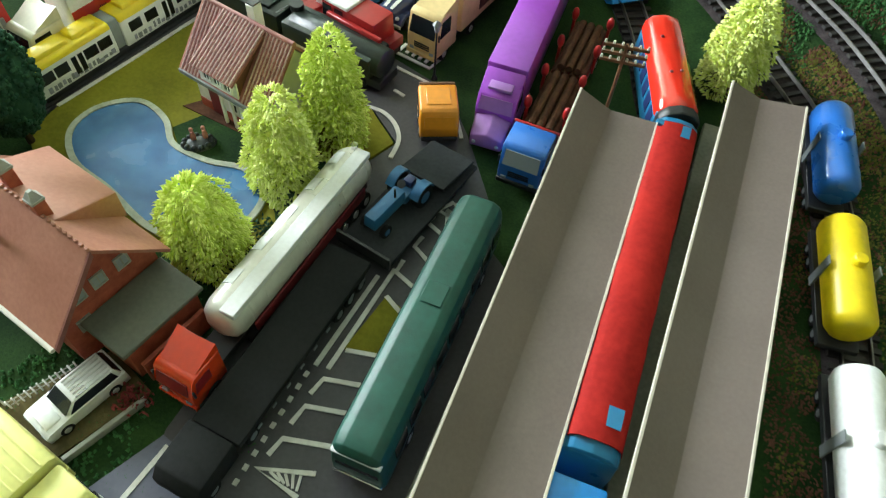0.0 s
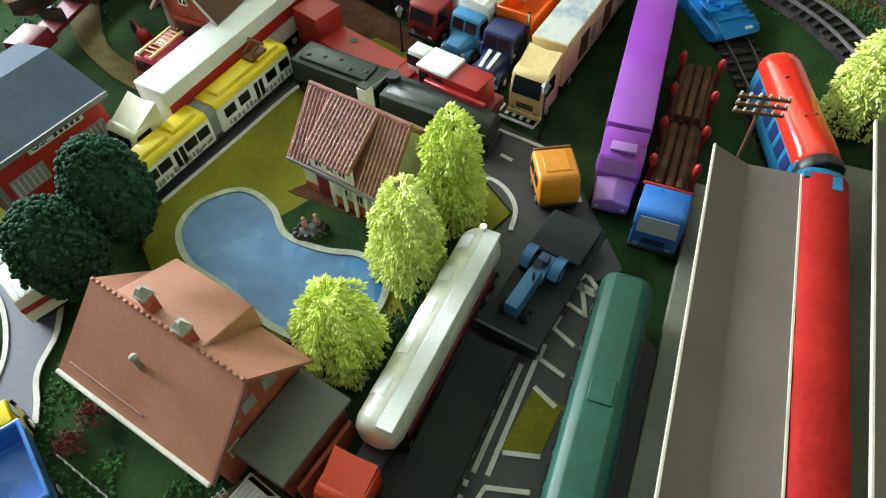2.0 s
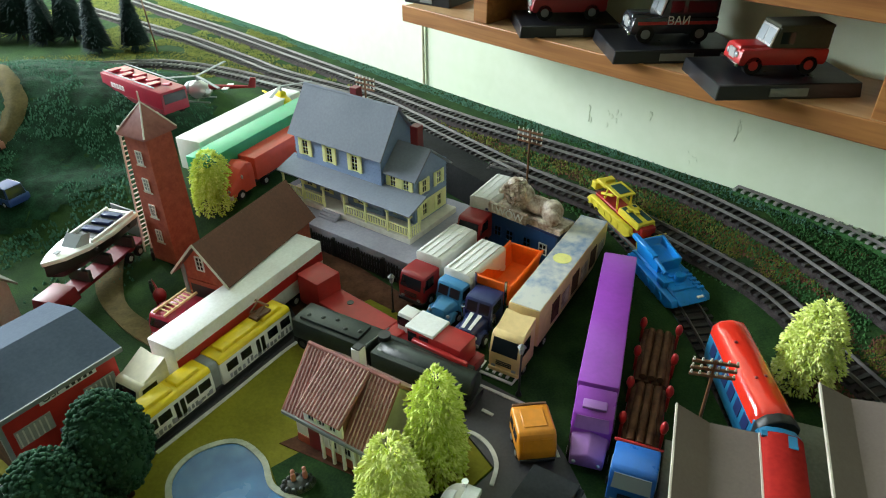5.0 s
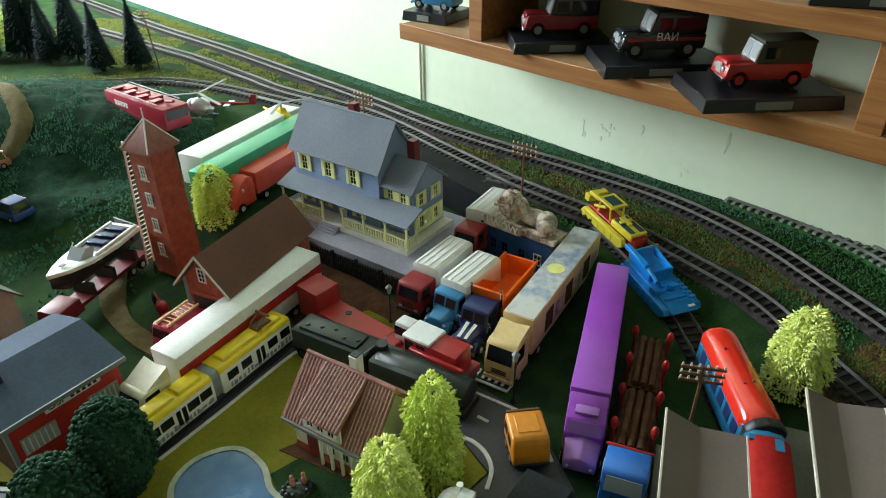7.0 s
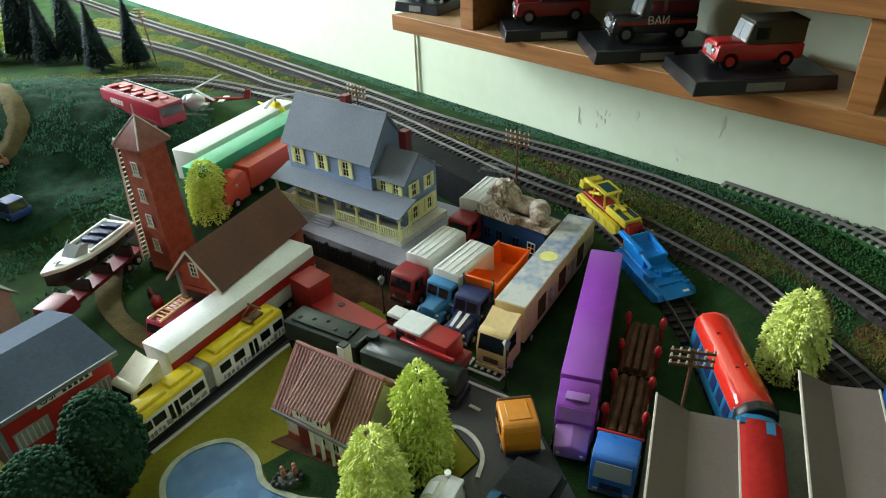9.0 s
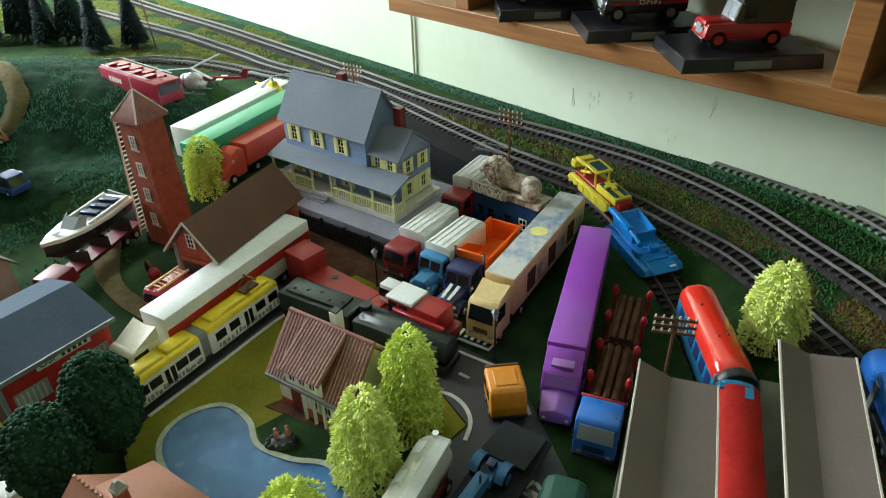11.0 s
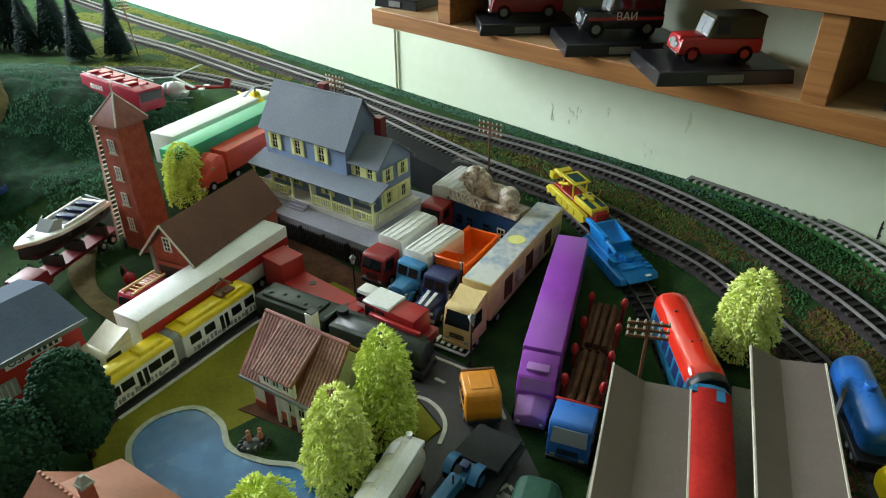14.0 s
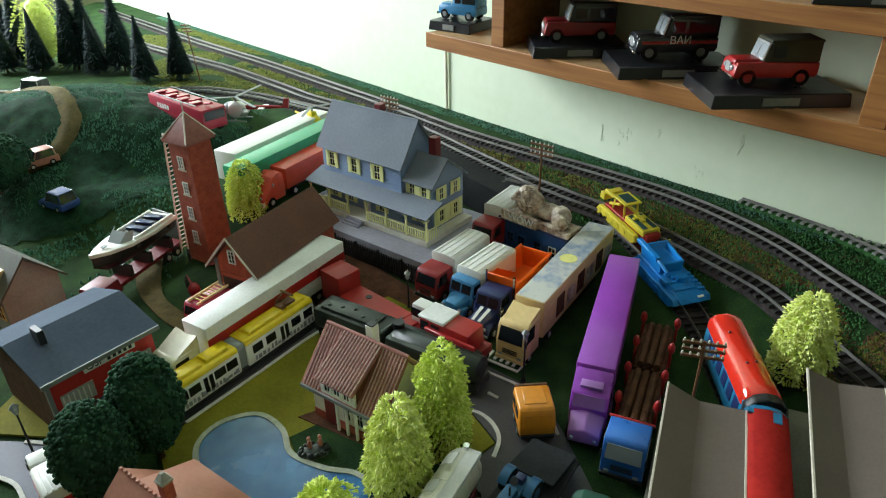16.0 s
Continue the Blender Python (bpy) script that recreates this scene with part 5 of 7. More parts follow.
t, L = thing_line("coach", (83, 199), (140.5, 419), 1, "long blue model coach with a red paper roof", "railway coach", "train at the platform")
body = part("body", along(bmn(), [(-13.5, 8), (13.5, 8), (14, 22), (13, 41), (-13, 41), (-14, 22)], 0, L), "coach_blue", t, "", 1.4, 2)
b = bmn()
rp = [(-13.7, 38), (-12.6, 43.5), (-9, 46.5), (0, 47.6), (9, 46.5), (12.6, 43.5), (13.7, 38)]
rp2 = [(y * 0.97, z - 1.0) for y, z in rp[::-1]]
rows = []
for k in range(25):
    x = 6 + (L - 14) * k / 24
    w = 0.16 * math.sin(k * 1.9) + 0.14 * math.sin(k * 4.7)
    rows.append([(x, y * 0.96 - 0.6 + w, z + 0.5 + 0.8 * w) for y, z in rp + rp2])
loft(b, rows)
roof = part("paper_roof", b, "coach_red", body, "creased red paper roof cover", 0, 2, 60)
part("body_roof", along(bmn(), rp[:1] + [(y * 0.92, z - 2.4) for y, z in rp[1:-1]] + rp[-1:], 0.5, L - 0.5), "coach_blue", body, "", 0.4, 1, 60)
for x0, y0 in ((L - 19, -4), (14, -5)):
    part("roof_patch", box(bmn(), x0, x0 + 10, y0 - 4, y0 + 4, 46.6, 47.9), "coach_blue", roof, "square blue patch")
part("roof_patch", box(bmn(), L - 12, L - 7.6, 3, 12, 45.0, 46.8), "coach_blue", roof, "blue corner patch")
for k in range(10):
    for s in (-1, 1):
        xa = 10 + k * (L - 22) / 10
        pts = [(xa, s * 14.1, 24), (xa + 11, s * 14.1, 24), (xa + 11, s * 13.55, 34), (xa, s * 13.55, 34)]
        pane(body, pts if s < 0 else pts[::-1], thick=0.4)
part("bogie", box(bmn(), 18, 48, -10, 10, 1.5, 8), "black", t, "", 0.5, 1), part("bogie", box(bmn(), L - 48, L - 18, -10, 10, 1.5, 8), "black", t, "", 0.5, 1)

t, L = thing_line("coach", (142, 428), (139, 524), 3, "glossy blue railcar with a shiny red roof", "railway coach", "train at the platform")
body = part("body", along(bmn(), [(-13.5, 6), (13.5, 6), (14, 20), (13, 38), (-13, 38), (-14, 20)], 0, L), "coach_blue", t, "", 2.0, 3)
rp = [(-13.9, 33), (-12.8, 39.5), (-8.5, 44), (0, 46), (8.5, 44), (12.8, 39.5), (13.9, 33)]
b = bmn()
loft(b, [[(x, y * f, 33 + (z - 33) * g) for y, z in rp] for x, f, g in ((1, 0.93, 0.86), (4, 1, 0.98), (10, 1, 1), (L - 10, 1, 1), (L - 3, 1, 0.98), (L, 0.93, 0.86))])
roof = part("roof", b, "bus_red", body, "glossy red roof", 0, 2, 60)
part("end_cap", along(bmn(), [(-13.6, 20), (13.6, 20), (13.2, 38), (8, 43.5), (0, 45.5), (-8, 43.5), (-13.2, 38)], -6.5, 1.4), "black", body, "dark end of the car", 0.8, 1)
for x0, y0 in ((L * 0.34, 3), (L * 0.72, 5), (L * 0.36, -4)):
    part("roof_vent", ball(bmn(), (x0, y0, 45.3), (1.3, 1.3, 1.0), 8, 6), "maroon", roof)
for k in range(6):
    for s in (-1, 1):
        xa = 6 + k * 14
        pts = [(xa, s * 14.1, 20), (xa + 9, s * 14.1, 20), (xa + 9, s * 13.4, 31), (xa, s * 13.4, 31)]
        pane(body, pts if s < 0 else pts[::-1], "navy", thick=0.4)
axles(t, (14, 26, L - 26, L - 14), 20, 5, 3, "grey")
t, L = thing_line("wagon", (56, 100), (79, 190), 1, "bright blue wagon coupled behind the coach", "railway wagon", "train at the platform")
part("body", box(bmn(), 0, L, -13.5, 13.5, 6, 38), "tank_blue", t, "", 1.6, 2)
axles(t, (12, L - 12), 20, 4, 3, "grey")


def flat_wagon(rear, front, z, tilt, label):
    t, L = thing_line("flat_wagon", rear, front, z, label, "railway wagon", "train at the platform")
    t.matrix_basis = t.matrix_basis @ pose(0, 0, 0, 0, tilt, 0)
    part("deck", box(bmn(), 0, L, -14, 14, 8, 11), "teal", t, "", 0.4, 1)
    part("floor", box(bmn(), 1, L - 1, -12.5, 12.5, 10.8, 11.4), "maroon", t, "brown deck boards")
    part("frame", box(bmn(), 3, L - 3, -9, 9, 5, 8), "black", t)
    axles(t, (12, 24, L - 24, L - 12), 20, 4.5, 3, "grey")
    return t


flat_wagon((56, 744), (106, 650), 26, 7, "dark teal flat wagon carrying a bulldozer")
flat_wagon((107, 640), (139, 540), 5, 5, "dark teal flat wagon carrying a blue tank")

# tracked toys on the flat wagons
t, L = thing_line("bulldozer", (66, 732), (108, 655), 36, "yellow and red toy bulldozer on a flat wagon", "bulldozer")
t.matrix_basis = t.matrix_basis @ pose(0, 0, 0, 0, 6, 0)
part("hull", box(bmn(), 4, L - 12, -9, 9, 4, 12), "red", t, "red hull", 0.8, 1)
for s in (-1, 1):
    b = bmn()
    across(b, [(0, 5), (4, 0), (L - 22, 0), (L - 16, 5), (L - 20, 11), (4, 11)], s * 13 - 3, s * 13 + 3)
    tk = part("caterpillar_track", b, "doz_yellow", t, "yellow crawler track", 0.8, 1)
    for k in range(5):
        part("road_wheel", tube(bmn(), (6 + k * 11, s * 13 - 3.6, 5), (6 + k * 11, s * 13 + 3.6, 5), 3.8, 10), "doz_yellow", tk)
    part("push_arm", tube(bmn(), (20, s * 15, 9), (L - 6, s * 12, 7), 1.2, 6), "doz_yellow", t)
    part("roof_pillar", tube(bmn(), (18, s * 8, 13), (20, s * 8, 27), 1.1, 6), "doz_yellow", t), part("roof_pillar", tube(bmn(), (38, s * 8, 13), (36, s * 8, 27), 1.1, 6), "doz_yellow", t)
    part("ram", tube(bmn(), (10, s * 6, 14), (30, s * 9, 24), 1.6, 8), "doz_yellow", t)
part("engine", box(bmn(), 42, L - 14, -10, 10, 11, 18), "doz_yellow", t, "", 1.0, 2)
for s in (-1, 1):
    part("engine_panel", box(bmn(), 44, L - 17, s * 5.4 - 2.6, s * 5.4 + 2.6, 17.8, 18.5), "teal", t, "dark green engine panel")
part("nose", box(bmn(), L - 15, L - 9, -8, 8, 5, 15), "red", t, "red nose", 0.8, 1)
part("engine_cross", box(bmn(), 50, 54, -7, 7, 17.8, 20.2), "doz_yellow", t), part("engine_cross", box(bmn(), 45, 59, -2.4, 2.4, 17.8, 20.3), "doz_yellow", t)
part("canopy_frame", box(bmn(), 16, 40, -10, 10, 26.5, 28.5), "doz_yellow", t, "", 0.5, 1)
part("canopy_top", box(bmn(), 20, 36, -6, 6, 28.4, 29), "teal", t)
part("ripper", box(bmn(), -2, 6, -12, 12, 16, 24), "doz_yellow", t, "yellow rear ripper", 0.8, 1)
part("ripper_beam", box(bmn(), 2, 18, -10, -6, 24, 28), "doz_yellow", t, "", 0.8, 1)
b = bmn()
loft(b, [[(x, -16, z), (x + 2, -16, z), (x + 2, 16, z), (x, 16, z)] for x, z in ((L - 4, 0), (L - 6, 5), (L - 4, 10))])
part("blade", b, "doz_yellow", t, "yellow dozer blade", 0.4, 1)

t, L = thing_line("toy_tank", (98, 649), (137, 560), 20, "bright blue plastic toy tank on a flat wagon", "toy tank")
t.matrix_basis = t.matrix_basis @ pose(0, 0, 0, 0, 6, 0) @ Matrix.Diagonal((0.80, 1.14, 1.0, 1.0))
part("hull", across(bmn(), [(2, 5), (L - 8, 5), (L, 9), (L - 14, 13), (6, 14), (0, 11)], -12, 12), "tank_blue", t, "", 0.7, 1)
for s in (-1, 1):
    tk = part("caterpillar_track", across(bmn(), [(2, 5), (8, 0), (L - 14, 0), (L - 4, 6), (L - 8, 11), (3, 11)], s * 14 - 3, s * 14 + 3), "tank_blue", t, "", 0.6, 1)
    for k in range(6):
        part("road_wheel", tube(bmn(), (10 + k * 12, s * 14 - 3.5, 4.5), (10 + k * 12, s * 14 + 3.5, 4.5), 4, 10), "tank_blue", tk)
b = bmn()
loft(b, [[(8, -11, 13), (46, -10, 13), (46, 10, 13), (8, 11, 13)], [(5, -12.5, 26), (46, -11, 24), (46, 11, 24), (5, 12.5, 26)], [(8, -10.5, 26), (43, -9.5, 24), (43, 9.5, 24), (8, 10.5, 26)], [(10, -9, 19), (42, -8.5, 19), (42, 8.5, 19), (10, 9, 19)]])
part("open_turret", b, "tank_blue", t, "open-topped turret", 0.4, 1)
part("gun", box(bmn(), -4, 40, -13, -8.5, 24, 28.5), "tank_blue", t, "", 0.8, 1)
part("gun_barrel", tube(bmn(), (36, -10.7, 26), (60, -10.7, 22), 1.5, 8), "tank_blue", t)
for k in range(4):
    part("hatch", box(bmn(), 50 + 6 * k, 54 + 6 * k, -9 + 4 * (k % 2), -3 + 4 * (k % 2), 14.5 - k * 0.9, 16.6 - k), "tank_blue", t, "", 0.4, 1)
part("emblem", box(bmn(), L - 6, L - 3, 4, 9, 11.8, 12.8), "white", t, "small white square mark")
for k in range(5):
    part("track_link", box(bmn(), L - 46 + 7 * k, L - 42 + 7 * k, 9, 15, 11, 14.5), "tank_blue", t, "", 0.5, 1)
part("glacis_rib", box(bmn(), L - 20, L - 17.5, -11, 11, 12.5, 15), "tank_blue", t, "", 0.4, 1)
part("stowage", box(bmn(), L - 40, L - 28, -15.5, -10, 12, 18), "tank_blue", t, "", 0.6, 1)
part("cupola", tube(bmn(), (L - 34, 2, 13), (L - 34, 2, 19), 5, 12), "tank_blue", t, "", 0.5, 1)
part("tool_box", box(bmn(), 4, 20, 12, 16, 15, 19), "tank_blue", t, "", 0.5, 1)


# tank wagons at the curve
def tank_wagon(rear, front, z, mat, label):
    t, L = thing_line("tank_wagon", rear, front, z, label, "railway wagon", "tank wagons")
    part("frame", box(bmn(), 0, L, -11, 11, 7, 11), "black", t, "", 0.4, 1)
    axles(t, (10, 20, L - 20, L - 10), 20, 4.5, 3, "grey")
    prof = [(13 * math.sin(q), 24 + 13 * math.cos(q)) for q in [i * math.tau / 20 for i in range(20)]]
    tk = part("tank", loft(bmn(), [[(x, y * f, 24 + (zz - 24) * f) for y, zz in prof] for x, f in ((2, 0.6), (4, 0.86), (8, 1), (L - 8, 1), (L - 4, 0.86), (L - 2, 0.6))]), mat, t, "", 0, 2, 60)
    part("dome", tube(bmn(), (L / 2, 0, 35), (L / 2, 0, 41), 4, 12), mat, tk, "", 0.6, 1)
    for s in (-1, 1):
        part("ladder", box(bmn(), L / 2 - 3, L / 2 + 3, s * 13.5 - 0.4, s * 13.5 + 0.4, 11, 34), "grey", tk)
    return t


tank_wagon((237, 382), (250, 462), 8, "blue", "glossy blue tank wagon on the curve")
tank_wagon((224, 286), (236, 366), 6, "yellow", "bright yellow tank wagon on the curve")
tank_wagon((208, 180), (222, 268), 6, "dirty_white", "soiled white tank wagon on the curve")


# ---- buildings ----
def window_unit(parent, c, u, w, h, frame_mat="white", glass="glass", shutters=None, bars=(1, 1), n=None):
    """A framed window at c on a wall whose horizontal runs along u; n points out of the wall."""
    c, u = Vector(c), Vector(u).normalized()
    up = Vector((0, 0, 1))
    n = Vector(n).normalized() if n else u.cross(up)
    rect = lambda a0, a1, z0, z1, d: [c + u * a0 + up * z0 + n * d, c + u * a1 + up * z0 + n * d, c + u * a1 + up * z1 + n * d, c + u * a0 + up * z1 + n * d]
    fr = bmn()
    for a0, a1, z0, z1 in ((-w / 2, w / 2, -h / 2, -h / 2 + 1), (-w / 2, w / 2, h / 2 - 1, h / 2), (-w / 2, -w / 2 + 1, -h / 2 + 1, h / 2 - 1), (w / 2 - 1, w / 2, -h / 2 + 1, h / 2 - 1)):
        loft(fr, [rect(a0, a1, z0, z1, -0.3), rect(a0, a1, z0, z1, 0.9)])
    for k in range(bars[0]):
        a = -w / 2 + w * (k + 1) / (bars[0] + 1)
        loft(fr, [rect(a - 0.3, a + 0.3, -h / 2 + 1, h / 2 - 1, -0.2), rect(a - 0.3, a + 0.3, -h / 2 + 1, h / 2 - 1, 0.6)])
    for k in range(bars[1]):
        z = -h / 2 + h * (k + 1) / (bars[1] + 1)
        loft(fr, [rect(-w / 2 + 1, w / 2 - 1, z - 0.3, z + 0.3, -0.2), rect(-w / 2 + 1, w / 2 - 1, z - 0.3, z + 0.3, 0.65)])
    win = part("window", fr, frame_mat, parent)
    part("pane", loft(bmn(), [rect(-w / 2 + 0.5, w / 2 - 0.5, -h / 2 + 0.5, h / 2 - 0.5, -0.3), rect(-w / 2 + 0.5, w / 2 - 0.5, -h / 2 + 0.5, h / 2 - 0.5, 0.2)]), glass, win)
    if shutters:
        for s in (-1, 1):
            a0, a1 = sorted((s * (w / 2 + 0.3), s * (w / 2 + w * 0.52)))
            sh = bmn()
            loft(sh, [rect(a0, a1, -h / 2 - 0.5, h / 2 + 0.5, 0), rect(a0, a1, -h / 2 - 0.5, h / 2 + 0.5, 1.1)])
            for k in range(6):
                z = -h / 2 + h * (k + 0.5) / 6
                loft(sh, [rect(a0 + 0.6, a1 - 0.6, z - 0.4, z + 0.4, 1.0), rect(a0 + 0.6, a1 - 0.6, z - 0.4, z + 0.4, 1.5)])
            part("shutter", sh, shutters, win)
    return win


def roof_plane(parent, a, b2, c, d, material, name="roof", thick=1.8, label=""):
    """A sloping roof slab with the corners a, b2 (eave), c, d (ridge), thickened downward along its normal."""
    ps = [Vector(p) for p in (a, b2, c, d)]
    n = (ps[1] - ps[0]).cross(ps[3] - ps[0]).normalized()
    if n.z < 0:
        n = -n
    return part(name, loft(bmn(), [ps, [p - n * thick for p in ps]]), material, parent, label)


# two-storey blue house with a yellow porch
t = thing("farmhouse", -120, 648, 0, -31, "two-storey blue model farmhouse with lemon shutters and long porch", "house")
part("plinth", box(bmn(), -171, 0, 0, 78, 24, 30), "stone_white", t, "pale plinth", 0.4, 1)
walls = bmn()
along(walls, [(20, 30), (76, 30), (76, 98), (47, 136), (20, 98)], -165, -49)
hw = part("wall", walls, "house_blue", t, "blue clapboard wall")
wing = part("wall", along(bmn(), [(25, 30), (77, 30), (77, 83), (47, 102), (25, 83)], -49.2, -12), "house_blue", t, "blue clapboard wall of the wing")
for k in range(14):
    z = 34 + k * 4.2
    part("clapboard", box(bmn(), -165.3, -48.8, 19.6, 20.2, z, z + 0.7), "house_blue", hw)
    if z < 80:
        part("clapboard", box(bmn(), -49, -11.6, 24.6, 25.2, z, z + 0.7), "house_blue", wing)
        part("clapboard", box(bmn(), -12.2, -11.6, 25, 77, z, z + 0.7), "house_blue", wing)
roof_plane(t, (-170, 15, 92), (-45, 15, 92), (-45, 47, 138), (-170, 47, 138), "slate", label="slate grey main roof")
roof_plane(t, (-170, 82, 92), (-45, 82, 92), (-45, 47, 138), (-170, 47, 138), "slate")
roof_plane(t, (-48, 20, 79), (-8, 20, 79), (-8, 47, 104), (-48, 47, 104), "slate", label="slate grey wing roof")
roof_plane(t, (-48, 82, 77), (-8, 82, 77), (-8, 47, 104), (-48, 47, 104), "slate")
roof_plane(t, (-174, -3, 57), (2, -3, 57), (2, 25, 66), (-174, 25, 66), "slate", "porch_roof", 1.6, "slate grey porch roof")
part("wing_gable_panel", loft(bmn(), [[(-11.4, 27, 32), (-11.4, 75, 32), (-11.4, 75, 52), (-11.4, 27, 52)], [(-10.9, 27, 32), (-10.9, 75, 32), (-10.9, 75, 52), (-10.9, 27, 52)]]), "lemon", wing)
for x in (-150, -116, -82):
    window_unit(hw, (x, 19.9, 80), (1, 0, 0), 9, 17, "lemon", "glass", "lemon", (1, 1), (0, -1, 0))
for x in (-38, -22):
    window_unit(wing, (x, 24.9, 72), (1, 0, 0), 8, 14, "lemon", "glass", "lemon", (1, 1), (0, -1, 0))
for y in (38, 62):
    for z in (43, 68):
        window_unit(wing, (-10.9, y, z), (0, 1, 0), 8, 14, "lemon", "glass", "lemon", (1, 1), (1, 0, 0))
for x in (-150, -125, -78, -30):
    window_unit(hw if x < -49 else wing, (x, 19.9 if x < -49 else 24.9, 44), (1, 0, 0), 9, 17, "lemon", "glass", "lemon", (1, 1), (0, -1, 0))
part("door", box(bmn(), -106, -96, 19, 20.4, 30, 50), "white", hw, "white front door", 0.3, 1)
for x in (-170, -141, -112, -84, -56, -28, -1.5):
    p = part("porch_post", box(bmn(), x - 1, x + 1, 0.6, 2.6, 30, 57), "lemon", t, "lemon porch post", 0.2, 1)
    for s in (-1, 1):
        part("bracket", slab(bmn(), [(x, 1.2, 55.6), (x + s * 4.5, 1.2, 55.6), (x, 1.2, 50)], 0.8), "lemon", p)
for a, bb in ((-169, -142), (-140, -113), (-83, -57), (-55, -29), (-27, -2.5)):
    r = part("railing", box(bmn(), a, bb, 1, 2.2, 40, 41.4), "lemon", t, "lemon porch railing", 0.2, 1)
    part("bottom_rail", box(bmn(), a, bb, 1.2, 2.0, 32, 33), "lemon", r)
    for k in range(8):
        x = a + 1.6 + (bb - a - 3.2) * k / 7
        part("baluster", box(bmn(), x - 0.5, x + 0.5, 1.2, 2.0, 33, 40), "lemon", r)
r = part("railing", box(bmn(), -2.2, -1, 3, 20, 40, 41.4), "lemon", t, "", 0.2, 1)
for k in range(5):
    part("baluster", box(bmn(), -2, -1.2, 4 + 3.4 * k, 5 + 3.4 * k, 30, 40), "lemon", r)
for k in range(3):
    part("step", box(bmn(), -112, -88, -4 - 3 * k, -3 * k, 23.5, 29 - 2 * k), "slab", t, "", 0.3, 1)
for x, y, z0, z1 in ((-124, 74, 100, 134), (-28, 51, 94, 122)):
    part("chimney", box(bmn(), x - 4.5, x + 4.5, y - 4.5, y + 4.5, z0, z1), "maroon", t, "dark red brick chimney", 0.4, 1)
single("house_terrace", box(bmn(), -190, 34, -26, 98, -2, 24), "slab", -120, 648, 0, -31, "grey paved terrace under the farmhouse", "terrace", kind="structure", bevel=0.8)
f = thing("picket_fence", -120, 648, 0, -31, "black picket fence before the farmhouse terrace", "fence")
part("rail", box(bmn(), -168, 22, -30, -29, 6, 7.4), "black", f), part("rail", box(bmn(), -168, 22, -30, -29, 15, 16.4), "black", f)
pk = finish(across(bmn(), [(-0.9, 1), (0.9, 1), (0.9, 18), (0, 20.5), (-0.9, 18)], -0.6, 0.6), "picket")
pk.materials.append(M["black"])
for k in range(58):
    shared("picket", pk, f, pose((-167 + 3.3 * k) * K, -0.0305, 0))
for k in range(7):
    part("fence_post", box(bmn(), -168 + 31.5 * k, -165.4 + 31.5 * k, -31.4, -28.6, 0, 22), "black", f)

# small house with a ribbed tile roof
t = thing("tiled_house", -164, 450, 0, -28, "small white model house with ribbed red tile roof", "house")
hw = part("wall", along(bmn(), [(-25, 0), (25, 0), (25, 38), (0, 66), (-25, 38)], 3, 72), "stone_white", t, "white plaster wall")
part("wall_base", box(bmn(), 2.6, 72.4, -25.5, 25.5, 0, 9), "brick", t, "reddish wall base", 0.3, 1)
rib = finish(box(bmn(), -0.45, 0.45, -23.4, 23.4, 0, 0.9, 0.15), "roof_rib")
rib.materials.append(M["rib_pale"])
ridge_z, eave_z, half = 70, 35, 32
ang = math.degrees(math.atan2(ridge_z - eave_z, half))
ln = math.hypot(ridge_z - eave_z, half)
for s in (-1, 1):
    rf = roof_plane(t, (0, s * half, eave_z), (75, s * half, eave_z), (75, 0, ridge_z), (0, 0, ridge_z), "tile_red", label="pale-grooved red tile roof")
    for k in range(27):
        x = 1.4 + k * 2.78
        if s < 0 and 18 < x < 52:
            continue
        shared("roof_rib", rib, rf, pose(x * K, s * half / 2 * K, (ridge_z + eave_z) / 2 * K, -s * ang, 0, 0))
d0, d1, dz, dy = 17, 53, 50, -33
dm = part("dormer", loft(bmn(), [[(d0 + 2, dy + 3, 36), (d1 - 2, dy + 3, 36), (d1 - 2, -2, 66), (d0 + 2, -2, 66)], [(d0 + 2, dy + 3, dz - 1), (d1 - 2, dy + 3, dz - 1), (d1 - 2, -2, 69), (d0 + 2, -2, 69)]]), "roof_brown", t, "dormer with brown cheeks")
part("dormer_front", box(bmn(), d0 + 1.6, d1 - 1.6, dy + 1.6, dy + 3.2, 36, dz - 1.5), "white", dm, "white dormer front", 0.2, 1)
drf = roof_plane(dm, (d0, dy - 3, dz), (d1, dy - 3, dz), (d1, 0, ridge_z + 1), (d0, 0, ridge_z + 1), "tile_red", "dormer_roof")
rib2 = finish(box(bmn(), -0.45, 0.45, -20.4, 20.4, 0, 0.9, 0.15), "roof_rib")
rib2.materials.append(M["rib_pale"])
dang = math.degrees(math.atan2(ridge_z + 1 - dz, -dy + 3))
for k in range(13):
    shared("roof_rib", rib2, drf, pose((d0 + 1.6 + k * 2.74) * K, (dy - 3) / 2 * K, (ridge_z + 1 + dz) / 2 * K, dang, 0, 0))
for x in (26, 35, 44):
    window_unit(dm, (x, dy + 1.5, 43), (1, 0, 0), 7, 8, "white", "glass", None, (1, 0), (0, -1, 0))
